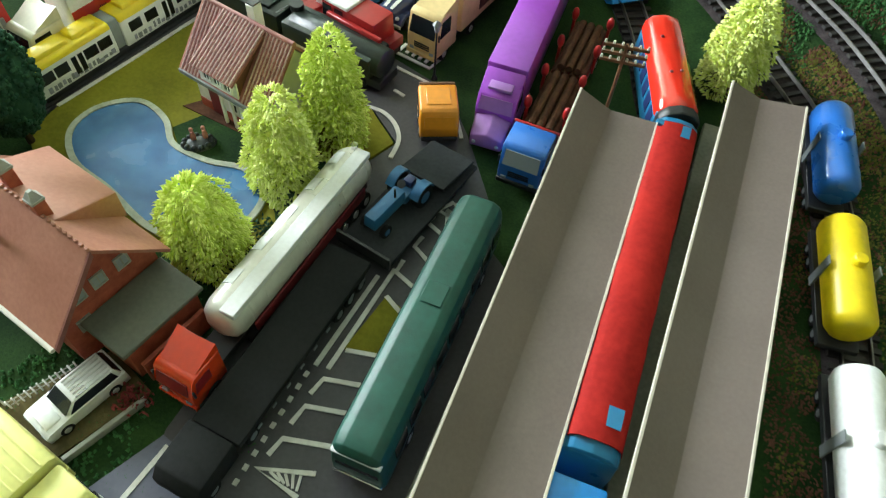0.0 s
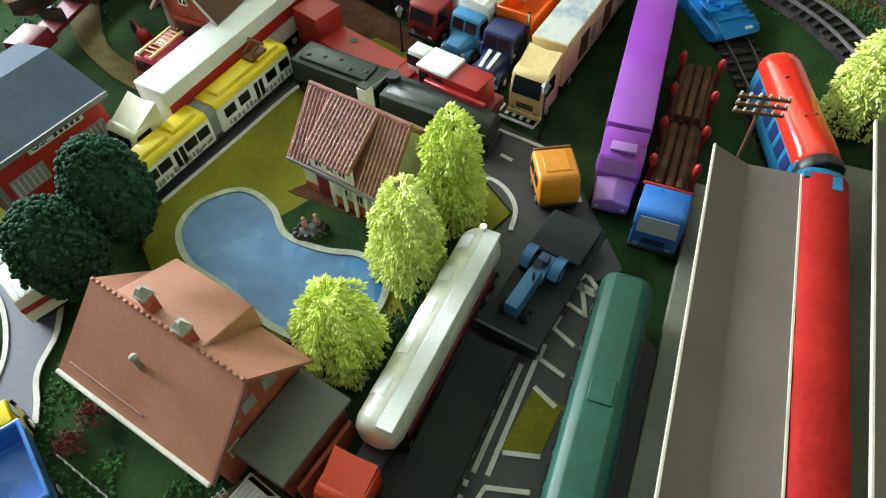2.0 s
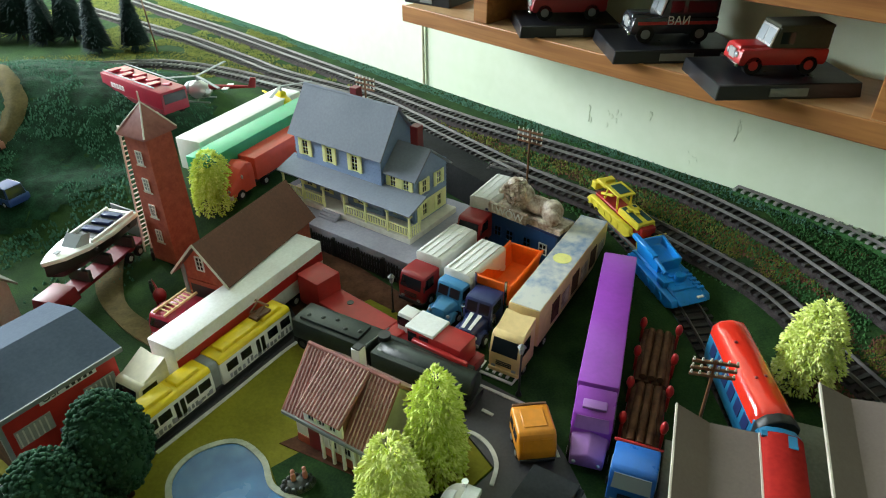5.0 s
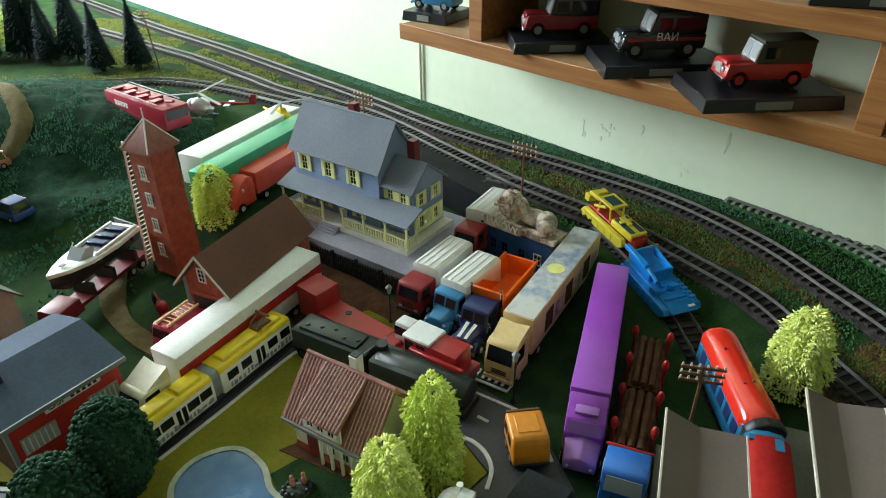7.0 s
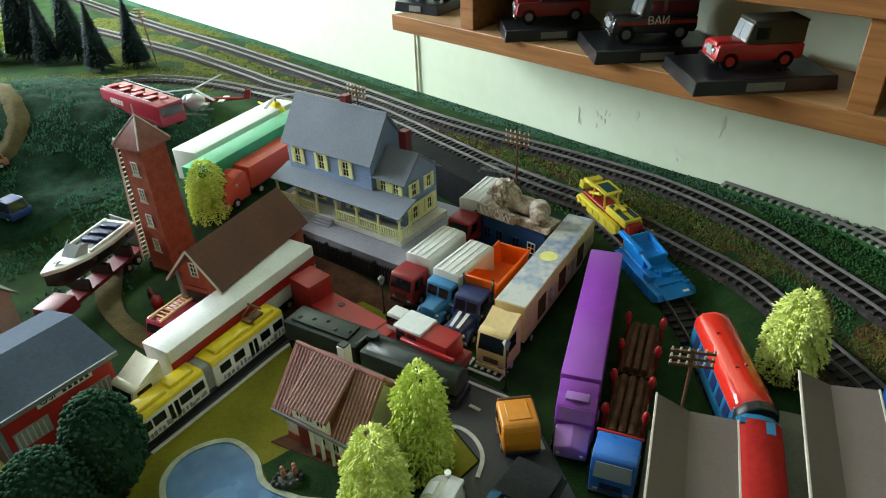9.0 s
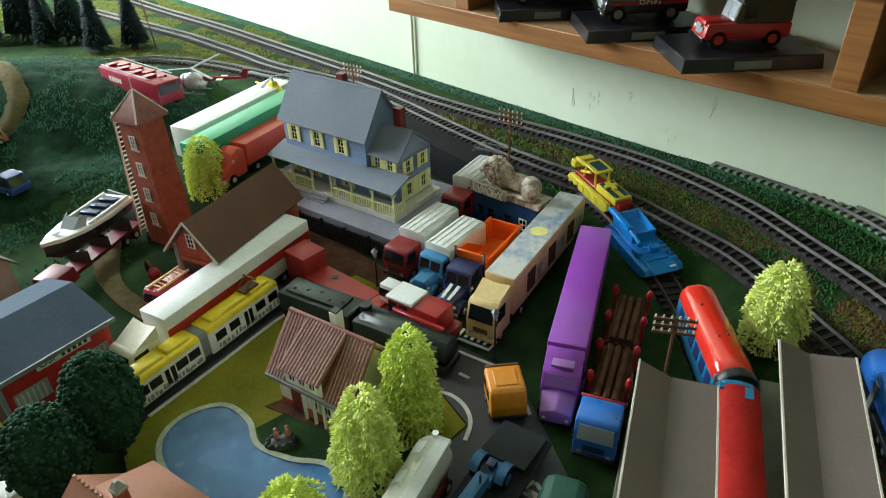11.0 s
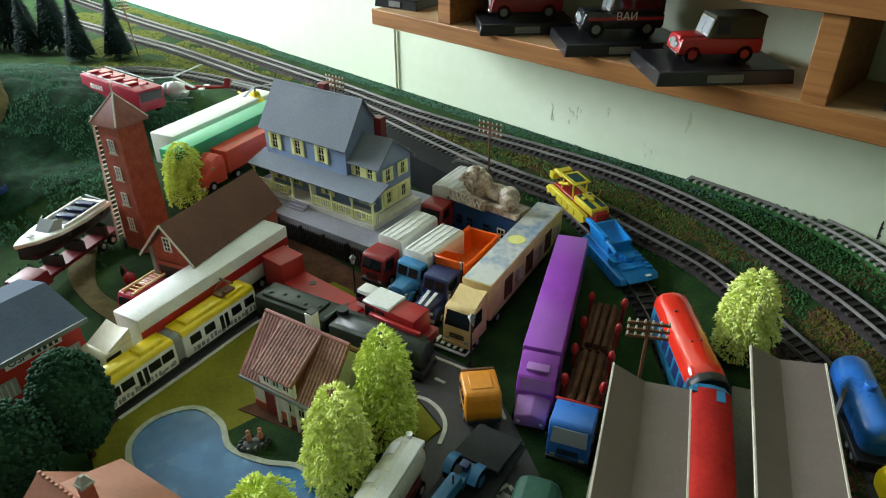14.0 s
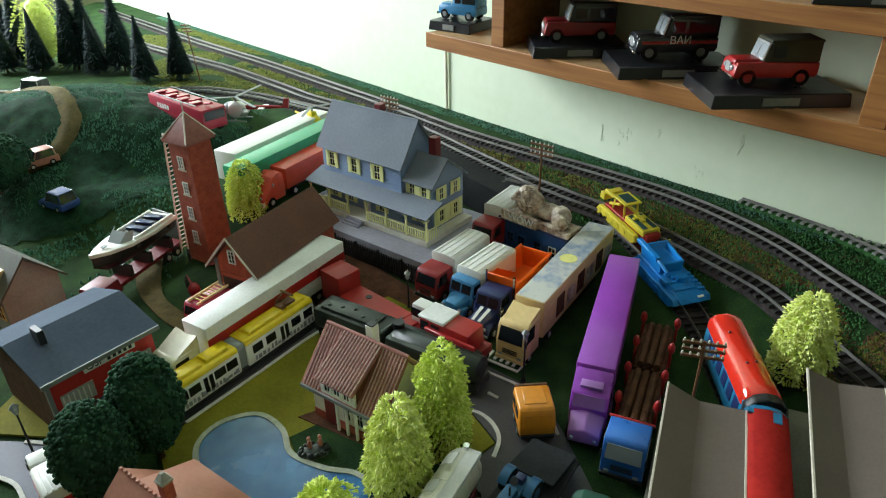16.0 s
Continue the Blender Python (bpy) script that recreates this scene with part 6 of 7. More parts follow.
for f in range(1, 9):
    y, z = -half * (1 - f / 9), eave_z + (ridge_z - eave_z) * f / 9
    for xa, xb in ((0.4, d0 - 0.4), (d1 + 0.4, 74.6)):
        part("tile_course", box(bmn(), xa, xb, y - 0.3, y + 0.3, z - 0.3, z + 0.75), "tile_red", t)
    y, z = (dy - 3) * (1 - f / 9), dz + (ridge_z + 1 - dz) * f / 9
    part("tile_course", box(bmn(), d0 + 0.3, d1 - 0.3, y - 0.3, y + 0.3, z - 0.3, z + 0.8), "tile_red", drf)
part("eave_board", box(bmn(), -0.5, 75.5, -half - 1.2, -half + 0.2, eave_z - 2.5, eave_z + 0.4), "grey", t)
part("verge_board", slab(bmn(), [(-0.6, -half, eave_z - 2), (-0.6, 0, ridge_z - 2), (-0.6, 0, ridge_z + 1), (-0.6, -half, eave_z + 1)], 1.2), "terracotta", t, "red tile verge")
part("ridge_tile", tube(bmn(), (0, 0, 70.5), (75, 0, 70.5), 1.6, 8), "tile_red", t)
ch = part("chimney", box(bmn(), 35, 42, 2, 9, 58, 80), "white", t, "white chimney", 0.4, 1)
part("chimney_cap", box(bmn(), 35.6, 41.4, 2.6, 8.4, 79.6, 81), "black", ch)
part("door", box(bmn(), 14, 24, -25.8, -24.6, 0, 24), "maroon", hw, "dark arched door", 0.3, 1)
for x in (36, 48, 62):
    window_unit(hw, (x, -25.0, 20), (1, 0, 0), 8, 16, "white", "glass", None, (1, 1), (0, -1, 0))
for k in range(4):
    part("porch_post", box(bmn(), 28 + 9 * k, 30 + 9 * k, -29, -27, 0, 34), "white", t, "", 0.2, 1)
for y in (-10, 10):
    window_unit(hw, (2.9, y, 22), (0, -1, 0), 9, 14, "white", "glass", None, (1, 1), (-1, 0, 0))

# house with the plain terracotta roof
t = thing("brown_roof_house", -240, 300, 0, -28.4, "model house with broad terracotta roof and two stone chimneys", "house")
hw = part("wall", along(bmn(), [(-29, 0), (29, 0), (29, 38), (0, 68), (-29, 38)], 5, 94), "brick", t, "brick wall")
roof_plane(t, (-6, -37, 34), (100, -37, 34), (100, 0, 73), (0, 0, 73), "terracotta", label="plain terracotta roof slope")
roof_plane(t, (-2, 34, 38), (102, 34, 38), (100, 0, 73), (0, 0, 73), "terracotta")
part("rear_dormer", loft(bmn(), [[(14, 2, 71), (72, 2, 71), (72, 2, 64), (14, 2, 64)], [(12, 36, 56), (66, 36, 56), (66, 36, 36), (12, 36, 36)]]), "terracotta", t, "broad rear dormer roof", 0.5, 1)
for k in range(26):
    part("ridge_tile", box(bmn(), k * 3.9, k * 3.9 + 2.4, -1.0, 1.0, 72.2, 73.8), "terracotta", t, "", 0.5, 1)
for x, y in ((36, 5), (64, 2)):
    c = part("chimney", box(bmn(), x - 3, x + 3, y - 3, y + 3, 62, 81), "brick", t, "", 0.3, 1)
    part("chimney_cap", box(bmn(), x - 3.6, x + 3.6, y - 3.6, y + 3.6, 80.5, 82.5), "plaster_grey", c, "grey stone cap", 0.4, 1)
    part("chimney_hood", loft(bmn(), [[(x - 3, y - 3, 82.5), (x + 3, y - 3, 82.5), (x + 3, y + 3, 82.5), (x - 3, y + 3, 82.5)], [(x - 1, y - 1, 87), (x + 1, y - 1, 87), (x + 1, y + 1, 87), (x - 1, y + 1, 87)]]), "plaster_grey", c)
v = part("vent_pipe", tube(bmn(), (44, -17, 52), (44, -17, 63), 1.4, 10), "grey", t)
part("pipe_cowl", ball(bmn(), (44, -17, 64), (2.3, 2.3, 1.8), 10, 6), "plaster_grey", v)
part("gutter", tube(bmn(), (-6, -38, 33), (100, -38, 33), 1.4, 8), "stone_white", t, "pale gutter")
part("snow_guard", box(bmn(), 2, 54, -32.5, -31.8, 38.5, 41.5), "tile_red", t)
part("verge_board", slab(bmn(), [(100.2, -37, 30), (100.2, 0, 69), (100.2, 0, 73), (100.2, -37, 34)], 1.0), "tile_red", t)
for y, z in ((-14, 46), (-2, 46), (12, 46), (-18, 26)):
    window_unit(hw, (94.2, y, z), (0, 1, 0), 8, 9, "plaster_grey", "clear", None, (1, 0), (1, 0, 0))
ex = part("extension", box(bmn(), 94.5, 124, -18, 27, 0, 27), "brick", t, "brick side wing", 0.4, 1)
part("flat_roof", box(bmn(), 95, 127, -21, 30, 27, 30), "flat_roof", ex, "flat olive grey roof", 0.6, 1)
part("wall_coping", box(bmn(), 128, 130.5, -16, 24, 0, 18), "brick", ex, "", 0.4, 1)
for x in (12, 34, 60):
    window_unit(hw, (x, -29.1, 20), (1, 0, 0), 9, 12, "stone_white", "glass", None, (1, 1), (0, -1, 0))

# fire house with a blue grey roof and its lettered board
t = thing("fire_house", -349, 383, 0, 60, "red fire house with blue grey roof and lettered sign", "building")
along_pts = [(0, 0), (84, 0), (84, 56), (42, 68), (0, 56)]
hw = part("wall", along(bmn(), along_pts, 0, 81), "osp_red", t, "red front wall")
part("side_wall", along(bmn(), [(y * 0.99 + 0.4, z * 0.99) for y, z in along_pts], -0.8, 0.4), "log", t, "dark patterned gable wall")
roof_plane(t, (-5, -6, 55.5), (85, -6, 55.5), (85, 42, 69), (-5, 42, 69), "osp_roof", label="blue grey roof")
roof_plane(t, (-5, 88, 55), (85, 88, 55), (85, 42, 69), (-5, 42, 69), "osp_roof")
part("fascia", box(bmn(), -5, 85, -7.2, -6, 52, 55.5), "grey", t)
part("chimney", box(bmn(), 14, 19, 26, 38, 60, 76), "black", t, "black metal flue", 0.5, 1)
board = part("sign_board", box(bmn(), 26, 66, -1.4, -0.2, 44, 52), "white", hw, "white lettered sign board", 0.2, 1)
lettering(board, "OSP", 7.5, pose(0.0345, -0.0016, 0.048, 90, 0, 0), "black", 0.2)
for k in range(5):
    part("sign_mark", box(bmn(), 44 + 4.2 * k, 46.4 + 4.2 * k, -1.8, -1.2, 45.5, 50.6), "black", board)
for x0, x1 in ((6, 30), (54, 77)):
    g = part("garage_door", box(bmn(), x0, x1, -1.0, 0.2, 22, 36), "plaster_grey", hw, "pale ribbed shutter", 0.2, 1)
    for k in range(6):
        part("slat", box(bmn(), x0 + 1 + (x1 - x0 - 2) * k / 6, x0 + 2 + (x1 - x0 - 2) * k / 6, -1.5, -0.9, 23, 35), "stone_white", g)
part("balcony", box(bmn(), 31, 53, -9, 0, 14, 18), "navy", hw, "dark balcony", 0.4, 1)
for k in range(5):
    part("balcony_post", box(bmn(), 32 + 5 * k, 33 + 5 * k, -8.6, -7.8, 18, 26), "black", hw)
part("corner_trim", box(bmn(), -1.5, 1.5, -1.5, 1.5, 0, 55), "grey", hw)

# brick fire station with its hose tower
t = thing("fire_station", -281, 548, 2, 69.8, "brick model fire station with brown roof", "building")
hw = part("wall", along(bmn(), [(-24, 0), (24, 0), (24, 50), (0, 76), (-24, 50)], 4, 120), "brick", t, "brick gable wall")
roof_plane(t, (-2, -30, 46), (124, -30, 46), (124, 0, 80), (-2, 0, 80), "roof_brown", label="plain brown roof")
roof_plane(t, (-2, 30, 46), (124, 30, 46), (124, 0, 80), (-2, 0, 80), "roof_brown")
for s in (-1, 1):
    part("bargeboard", slab(bmn(), [(-2.4, s * 30, 44), (-2.4, 0, 78), (-2.4, 0, 80.6), (-2.4, s * 30, 46.6)], 1.0), "stone_white", t, "pale bargeboard")
window_unit(hw, (3.8, 2, 58), (0, -1, 0), 8, 14, "white", "glass", None, (1, 2), (-1, 0, 0))
part("doorway", box(bmn(), 3.2, 4.4, -17, 17, 0, 36), "black", hw, "dark open gateway")
part("lintel", box(bmn(), 2.6, 4.6, -19, 19, 36, 40), "brick", hw)
part("ladder", box(bmn(), 2.0, 3.0, 19, 23, 20, 54), "grey", hw)
t = thing("hose_tower", -353, 651, 2, 65, "tall square brick hose tower with a pyramid roof", "tower")
sh = part("shaft", loft(bmn(), [[(-16, -16, 0), (16, -16, 0), (16, 16, 0), (-16, 16, 0)], [(-14, -14, 132), (14, -14, 132), (14, 14, 132), (-14, 14, 132)]]), "brick", t, "brick shaft")
rf = part("roof", loft(bmn(), [[(-18, -18, 131), (18, -18, 131), (18, 18, 131), (-18, 18, 131)], [(-18, -18, 133), (18, -18, 133), (18, 18, 133), (-18, 18, 133)], [(-0.6, -0.6, 158), (0.6, -0.6, 158), (0.6, 0.6, 158), (-0.6, 0.6, 158)]]), "tile_red", t, "tiled pyramid roof")
part("finial", tube(bmn(), (0, 0, 156), (0, 0, 168), 0.8, 6), "stone_white", rf)
for sx, sy in ((-1, -1), (1, -1), (1, 1), (-1, 1)):
    part("hip_rib", tube(bmn(), (sx * 18, sy * 18, 133.4), (0, 0, 158.4), 0.8, 6), "stone_white", rf)
for k in range(4):
    z = 30 + 27 * k
    window_unit(sh, (-15.9 + z * 0.0152, 0, z), (0, -1, 0), 8, 13, "white", "clear", None, (1, 2), (-1, 0, 0))
    part("lintel", box(bmn(), -16.6 + z * 0.0152, -15.6 + z * 0.0152, -6, 6, z - 8.6, z - 7), "stone_white", sh)
ld = part("ladder", tube(bmn(), (-13, 34, 0), (-13, 20.5, 137), 1.1, 6), "dirty_white", t, "grey wall ladder")
part("ladder_rail", tube(bmn(), (-5, 34, 0), (-5, 20.5, 137), 1.1, 6), "dirty_white", ld)
for k in range(26):
    part("rung", tube(bmn(), (-13, 33.4 - 0.5 * k, 6 + 5 * k), (-5, 33.4 - 0.5 * k, 6 + 5 * k), 0.7, 5), "dirty_white", ld)

# grey house at the far west
t = thing("grey_house", -545, 560, 0, -25, "grey-roofed model house with cream walls", "house")
hw = part("wall", along(bmn(), [(-26, 0), (26, 0), (26, 40), (0, 66), (-26, 40)], 0, 92), "plaster_grey", t)
roof_plane(t, (-5, -32, 36), (97, -32, 36), (97, 0, 70), (-5, 0, 70), "flat_roof")
roof_plane(t, (-5, 32, 36), (97, 32, 36), (97, 0, 70), (-5, 0, 70), "flat_roof")
for x in (64, 82):
    window_unit(hw, (x, -26.1, 22), (1, 0, 0), 12, 16, "cream", "log", None, (1, 1), (0, -1, 0))
part("dormer", box(bmn(), 60, 82, -28, -10, 40, 58), "cream", t, "cream dormer", 0.5, 1)

# blue kiosk that carries a plaster lion
t = thing("kiosk", -48, 686, 2, -36.3, "flat-roofed dark blue kiosk with small windows", "kiosk")
hw = part("wall", box(bmn(), 0, 80, 0, 32, 0, 42), "build_blue", t, "", 0.6, 1)
part("roof", box(bmn(), -1.5, 81.5, -1.5, 33.5, 42, 44), "navy", t, "", 0.4, 1)
for x in (14, 28, 48, 66):
    window_unit(hw, (x, -0.1, 24), (1, 0, 0), 9, 12, "build_blue" if x < 60 else "white", "glass", None, (1, 1), (0, -1, 0))
lion = bmn()
for c, r in (((46, 15, 14), (24, 9, 9)), ((60, 14, 14), (11, 10, 11)), ((64, 6, 12), (9, 5, 9)), ((28, 13, 19), (12, 10, 13)), ((21, 9, 28), (9, 8.5, 9.5)), ((14, 4, 26), (5, 5, 4.6)), ((11, 1, 24), (3, 3, 2.6)), ((20, 4, 8), (13, 3.6, 3.6)), ((24, 12, 8), (13, 3.6, 3.6)), ((58, 3, 6), (12, 3.4, 3.4)), ((16, 1, 31), (2.4, 2, 2.4)), ((16, 15, 33), (2.4, 2, 2.4))):
    ball(lion, c, r, 18, 12)
random.seed(3)
for _ in range(150):
    a, e = random.uniform(0, math.tau), random.uniform(-0.8, 1.4)
    c = Vector((23 + 12 * math.cos(a) * math.cos(e), 10 + 11 * math.sin(a) * math.cos(e), 24 + 13 * math.sin(e)))
    if c.x > 11:
        tube(lion, c, c + Vector((random.uniform(0, 3), random.uniform(-2, 2), -4)), 1.8, 6, 0.7)
for k in range(16):
    a = 0.3 + k * 0.26
    tube(lion, (68 + 7 * math.cos(a), 5 + k * 0.1, 9 + 7 * math.sin(a)), (68 + 7 * math.cos(a + .26), 5 + k * 0.1, 9 + 7 * math.sin(a + .26)), 1.3, 6)
box(lion, 0, 78, 0, 24, 0, 5)
st = single("lion_statue", lion, "lion", -46, 680, 46, -36.3, "small weathered plaster statue of a resting lion", "statue", angle=60)
st.matrix_basis = pose(-0.0445, 0.6835, 0.046, 0, 0, -36.3)
pl = thing("name_plate", -44.5, 683.5, 46, -36.3, "plaster name plate leaning at the statue's foot", "plaque")
part("plate", box(bmn(), 0, 44, -5, -1, 0, 11), "lion", pl, "", 0.8, 1)
lettering(pl, "LWÓW", 11, pose(0.0225, -0.0052, 0.0055, 90, 0, 0), "white", 0.5)


# ---- poles and lamps ----
def telegraph_pole(x, y, z, h, deg, label, lean=0):
    t = thing("telegraph_pole", x, y, z, deg, label, "telegraph pole", "telegraph poles")
    t.matrix_basis = t.matrix_basis @ pose(0, 0, 0, 0, lean, 0)
    part("mast", tube(bmn(), (0, 0, -2), (0, 0, h), 1.3, 8, 1.0), "pole_brown", t)
    for k in range(3):
        z2 = h - 2 - 5.5 * k
        arm = part("cross_arm", box(bmn(), -14, 14, -0.9, 0.9, z2 - 0.9, z2 + 0.9), "pole_brown", t)
        for j in range(6):
            xx = -13 + j * 5.2
            part("insulator", tube(bmn(), (xx, 0, z2 + 0.8), (xx, 0, z2 + 3), 0.9, 6, 0.6), "stone_white", arm)
    return t


telegraph_pole(100, 441, 0, 79, -8, "brown telegraph pole with white insulators by the canopy")
telegraph_pole(-8, 744, 24, 80, -30, "brown telegraph pole beside the inner track")
telegraph_pole(-192, 846, 36, 84, -30, "brown telegraph pole behind the farmhouse")
telegraph_pole(-607, 1193, 40, 96, -30, "brown telegraph pole leaning beside the far firs", -8)


def street_lamp(x, y, z, h):
    t = thing("street_lamp", x, y, z, 0, "black lantern street lamp with a pale hood", "street lamp", "street lamps")
    part("post", tube(bmn(), (0, 0, 0), (0, 0, h), 0.9, 8, 0.6), "black", t)
    part("foot", tube(bmn(), (0, 0, 0), (0, 0, 4), 2.6, 10, 1.2), "black", t)
    part("lantern", loft(bmn(), [[(1.4 * math.cos(q), 1.4 * math.sin(q), h - 1) for q in [i * math.tau / 6 for i in range(6)]], [(2.8 * math.cos(q), 2.8 * math.sin(q), h + 5) for q in [i * math.tau / 6 for i in range(6)]]]), "clear", t)
    part("hood", loft(bmn(), [[(3.4 * math.cos(q), 3.4 * math.sin(q), h + 5) for q in [i * math.tau / 6 for i in range(6)]], [(0.6 * math.cos(q), 0.6 * math.sin(q), h + 8) for q in [i * math.tau / 6 for i in range(6)]]]), "grey", t)


for x, y, h in ((-19, 482, 42), (-362, 366, 40), (-127, 574, 34), (-268, 556, 30)):
    street_lamp(x, y, 0, h)


# ---- back of the layout: lorries, helicopter, boat ----
for rear, front, tm, cm, lab in (((-302, 912), (-368, 750), "white", "white", "white box semi-trailer parked on the slope"), ((-270, 880), (-341, 706), "green", "green", "green box semi-trailer parked on the slope"), ((-244, 882), (-318, 704), "coral", "bus_red", "red articulated lorry with faint side lettering")):
    t, L = thing_line("semi_trailer" if cm != "bus_red" else "articulated_lorry", rear, front, 33, lab, "lorry", "lorries")
    chassis(t, 4, L - 6, 25), axles(t, (14, 26, 38, L - 50, L - 12), 26)
    if cm == "bus_red":
        tr = box_body(t, 0, L - 36, 28, 12, 37, tm, "pale red trailer")
        b = bmn()
        for x, w, zt, zn in ((L - 34, 12.5, 34, 34), (L - 26, 13, 37, 37), (L - 17, 12.6, 33, 34), (L - 8, 11.6, 24, 25.5), (L - 2, 10.4, 19, 20.5), (L, 9, 15, 16)):
            edge = [(x, -w, 6), (x, w, 6), (x, w, zt * 0.72), (x, w * 0.86, zt - 1.2), (x, 0, zn), (x, -w * 0.86, zt - 1.2), (x, -w, zt * 0.72)]
            vs = [b.verts.new(p) for p in edge]
            if x > L - 34:
                for k in range(7):
                    b.faces.new((last[k], last[(k + 1) % 7], vs[(k + 1) % 7], vs[k]))
            else:
                b.faces.new(vs[::-1])
            last = vs
        b.faces.new(last)
        cab = part("cab", b, tm, t, "sleek moulded red cab", 0.5, 2, 45)
        part("bumper", box(bmn(), L - 2, L + 1.6, -11, 11, 4, 8.5), "ivory", cab, "pale bumper", 0.6, 1)
        for s in (-1, 1):
            part("mirror", ball(bmn(), (L - 14, s * 14.4, 26), (1.2, 1.4, 2.4), 8, 6), "silver", cab, "silver mirror")
            part("headlight", ball(bmn(), (L - 0.6, s * 7, 13), (1, 2, 1.6), 8, 6), "clear", cab)
            for k in range(9):
                part("sign_mark", box(bmn(), 40 + 6 * k, 43.4 + 6 * k, s * 14 - 0.2, s * 14 + 0.2, 20, 25), "terracotta", tr, "faint lettering bar")
    else:
        tr = box_body(t, 0, L, 34 if tm == "white" else 28, 12, 48, tm)
t, L = thing_line("airport_fire_engine", (-520, 903), (-412, 832), 72, "crimson airport fire engine with deck gear", "fire engine")
body = part("body", box(bmn(), 0, L, -17, 17, 8, 34), "rose", t, "", 1.6, 2)
part("side_band", box(bmn(), 2, L - 2, -17.4, -16.8, 10, 14), "maroon", body)
for k in range(7):
    part("deck_locker", box(bmn(), 10 + k * 14, 20 + k * 14, -12 + 8 * (k % 2), 2 + 8 * (k % 2), 34, 37.5), "rose", body, "", 0.6, 1)
for s in (-1, 1):
    part("deck_rail", tube(bmn(), (6, s * 15, 37), (L - 14, s * 15, 37), 0.7, 6), "grey", body)
    for k in range(5):
        part("sign_mark", box(bmn(), 22 + k * 6, 26 + k * 6, s * 17.2 - 0.3, s * 17.2 + 0.3, 20, 26), "white", body)
part("water_cannon", tube(bmn(), (L - 18, 0, 36), (L - 2, 0, 40), 1.8, 8), "rose", body)
pane(body, [(L + 0.1, -14, 20), (L + 0.1, 14, 20), (L + 0.1, 14, 31), (L + 0.1, -14, 31)], name="windscreen")
axles(t, (16, 32, L - 32, L - 16), 33, 6.5, 5)

t = thing("helicopter", -408, 890, 72, 176, "small silver toy helicopter with a dark red tail", "helicopter", "helicopters")
t.scale = (1.15, 1.15, 1.15)
part("cabin", ball(bmn(), (0, 0, 12), (15, 9, 10), 18, 12), "silver", t, "silver glazed cabin")
part("nose_glass", ball(bmn(), (8, 0, 13), (8.6, 7.6, 8.0), 16, 10), "clear", t)
part("tail_plane", slab(bmn(), [(-30, -9, 17), (-36, -9, 17), (-36, 9, 17), (-30, 9, 17)], 1.0), "silver", t)
part("tail_boom", tube(bmn(), (-8, 0, 15), (-62, 0, 18), 3.2, 8, 1.2), "darkred", t, "dark red tail boom")
part("tail_fin", slab(bmn(), [(-56, 0, 17), (-64, 0, 17), (-66, 0, 28), (-60, 0, 28)], 1.2), "darkred", t)
part("mast", tube(bmn(), (0, 0, 20), (0, 0, 27), 1.4, 8), "grey", t)
for a in (20, 140, 260):
    part("rotor_blade", box(bmn(), 0, 52, -1.6, 1.6, 26.4, 27.2), "grey", t).matrix_basis = pose(0, 0, 0, 0, 0, a)
for s in (-1, 1):
    part("skid", tube(bmn(), (-14, s * 8, 1), (16, s * 8, 1), 0.9, 6), "grey", t)
    part("skid_strut", tube(bmn(), (0, s * 8, 1), (0, s * 5, 6), 0.8, 6), "grey", t)
t = thing("helicopter", -303, 886, 56, -40, "small yellow toy helicopter behind the trailers", "helicopter", "helicopters")
part("cabin", ball(bmn(), (0, 0, 16), (17, 9, 11), 16, 10), "yellow", t, "yellow cabin")
part("engine_cover", box(bmn(), -10, 4, -5, 5, 24, 31, 1.5), "yellow", t, "", 1.2, 2)
part("tail_boom", tube(bmn(), (-10, 0, 18), (-44, 0, 21), 3, 8, 1.2), "yellow", t)
part("mast", tube(bmn(), (-2, 0, 30), (-2, 0, 37), 1.4, 8), "grey", t)
for a in (70, 190, 310):
    part("rotor_blade", box(bmn(), 0, 40, -1.8, 1.8, 36.4, 37.2), "grey", t).matrix_basis = pose(-0.002, 0, 0, 0, 0, a)
for s in (-1, 1):
    part("skid", tube(bmn(), (-14, s * 8, 1), (16, s * 8, 1), 0.9, 6), "grey", t)
    part("skid_strut", tube(bmn(), (0, s * 8, 1), (0, s * 5, 8), 0.8, 6), "grey", t)

# white boat on a maroon trailer
t, L = thing_line("motor_boat", (-400, 652), (-419, 553), 22, "white model motor boat with a dark hull on a trailer", "boat")
b = bmn()
sec = lambda x, w, k, z: [(x, -w, z), (x, -w * 0.75, z - 12), (x, 0, k), (x, w * 0.75, z - 12), (x, w, z)]
loft(b, [sec(0, 17, 4, 26), sec(L * 0.35, 18.5, 3, 26), sec(L * 0.65, 16, 4, 27), sec(L * 0.86, 9.5, 8, 28.5), sec(L, 0.8, 22, 30)])
hull = part("hull", b, "black", t, "dark lower hull", 0.3, 1)
b = bmn()
rim = lambda x, w, z: [(x, -w, z), (x, w, z), (x, w * 0.98, z + 4), (x, -w * 0.98, z + 4)]
loft(b, [rim(-0.5, 17.8, 24), rim(L * 0.35, 19.4, 24), rim(L * 0.65, 16.8, 25), rim(L * 0.86, 10.2, 26.5), rim(L + 1.5, 1.2, 28.5)])
deck = part("deck", b, "white", t, "white deck", 1.0, 2)
part("cockpit", box(bmn(), 5, L * 0.52, -11.5, 11.5, 27.8, 28.6), "black", deck, "black cockpit well")
for k in range(3):
    part("bench", box(bmn(), 10 + 13 * k, 17 + 13 * k, -10, 10, 28.2, 31.5), "navy", deck, "dark bench seat", 0.8, 1)
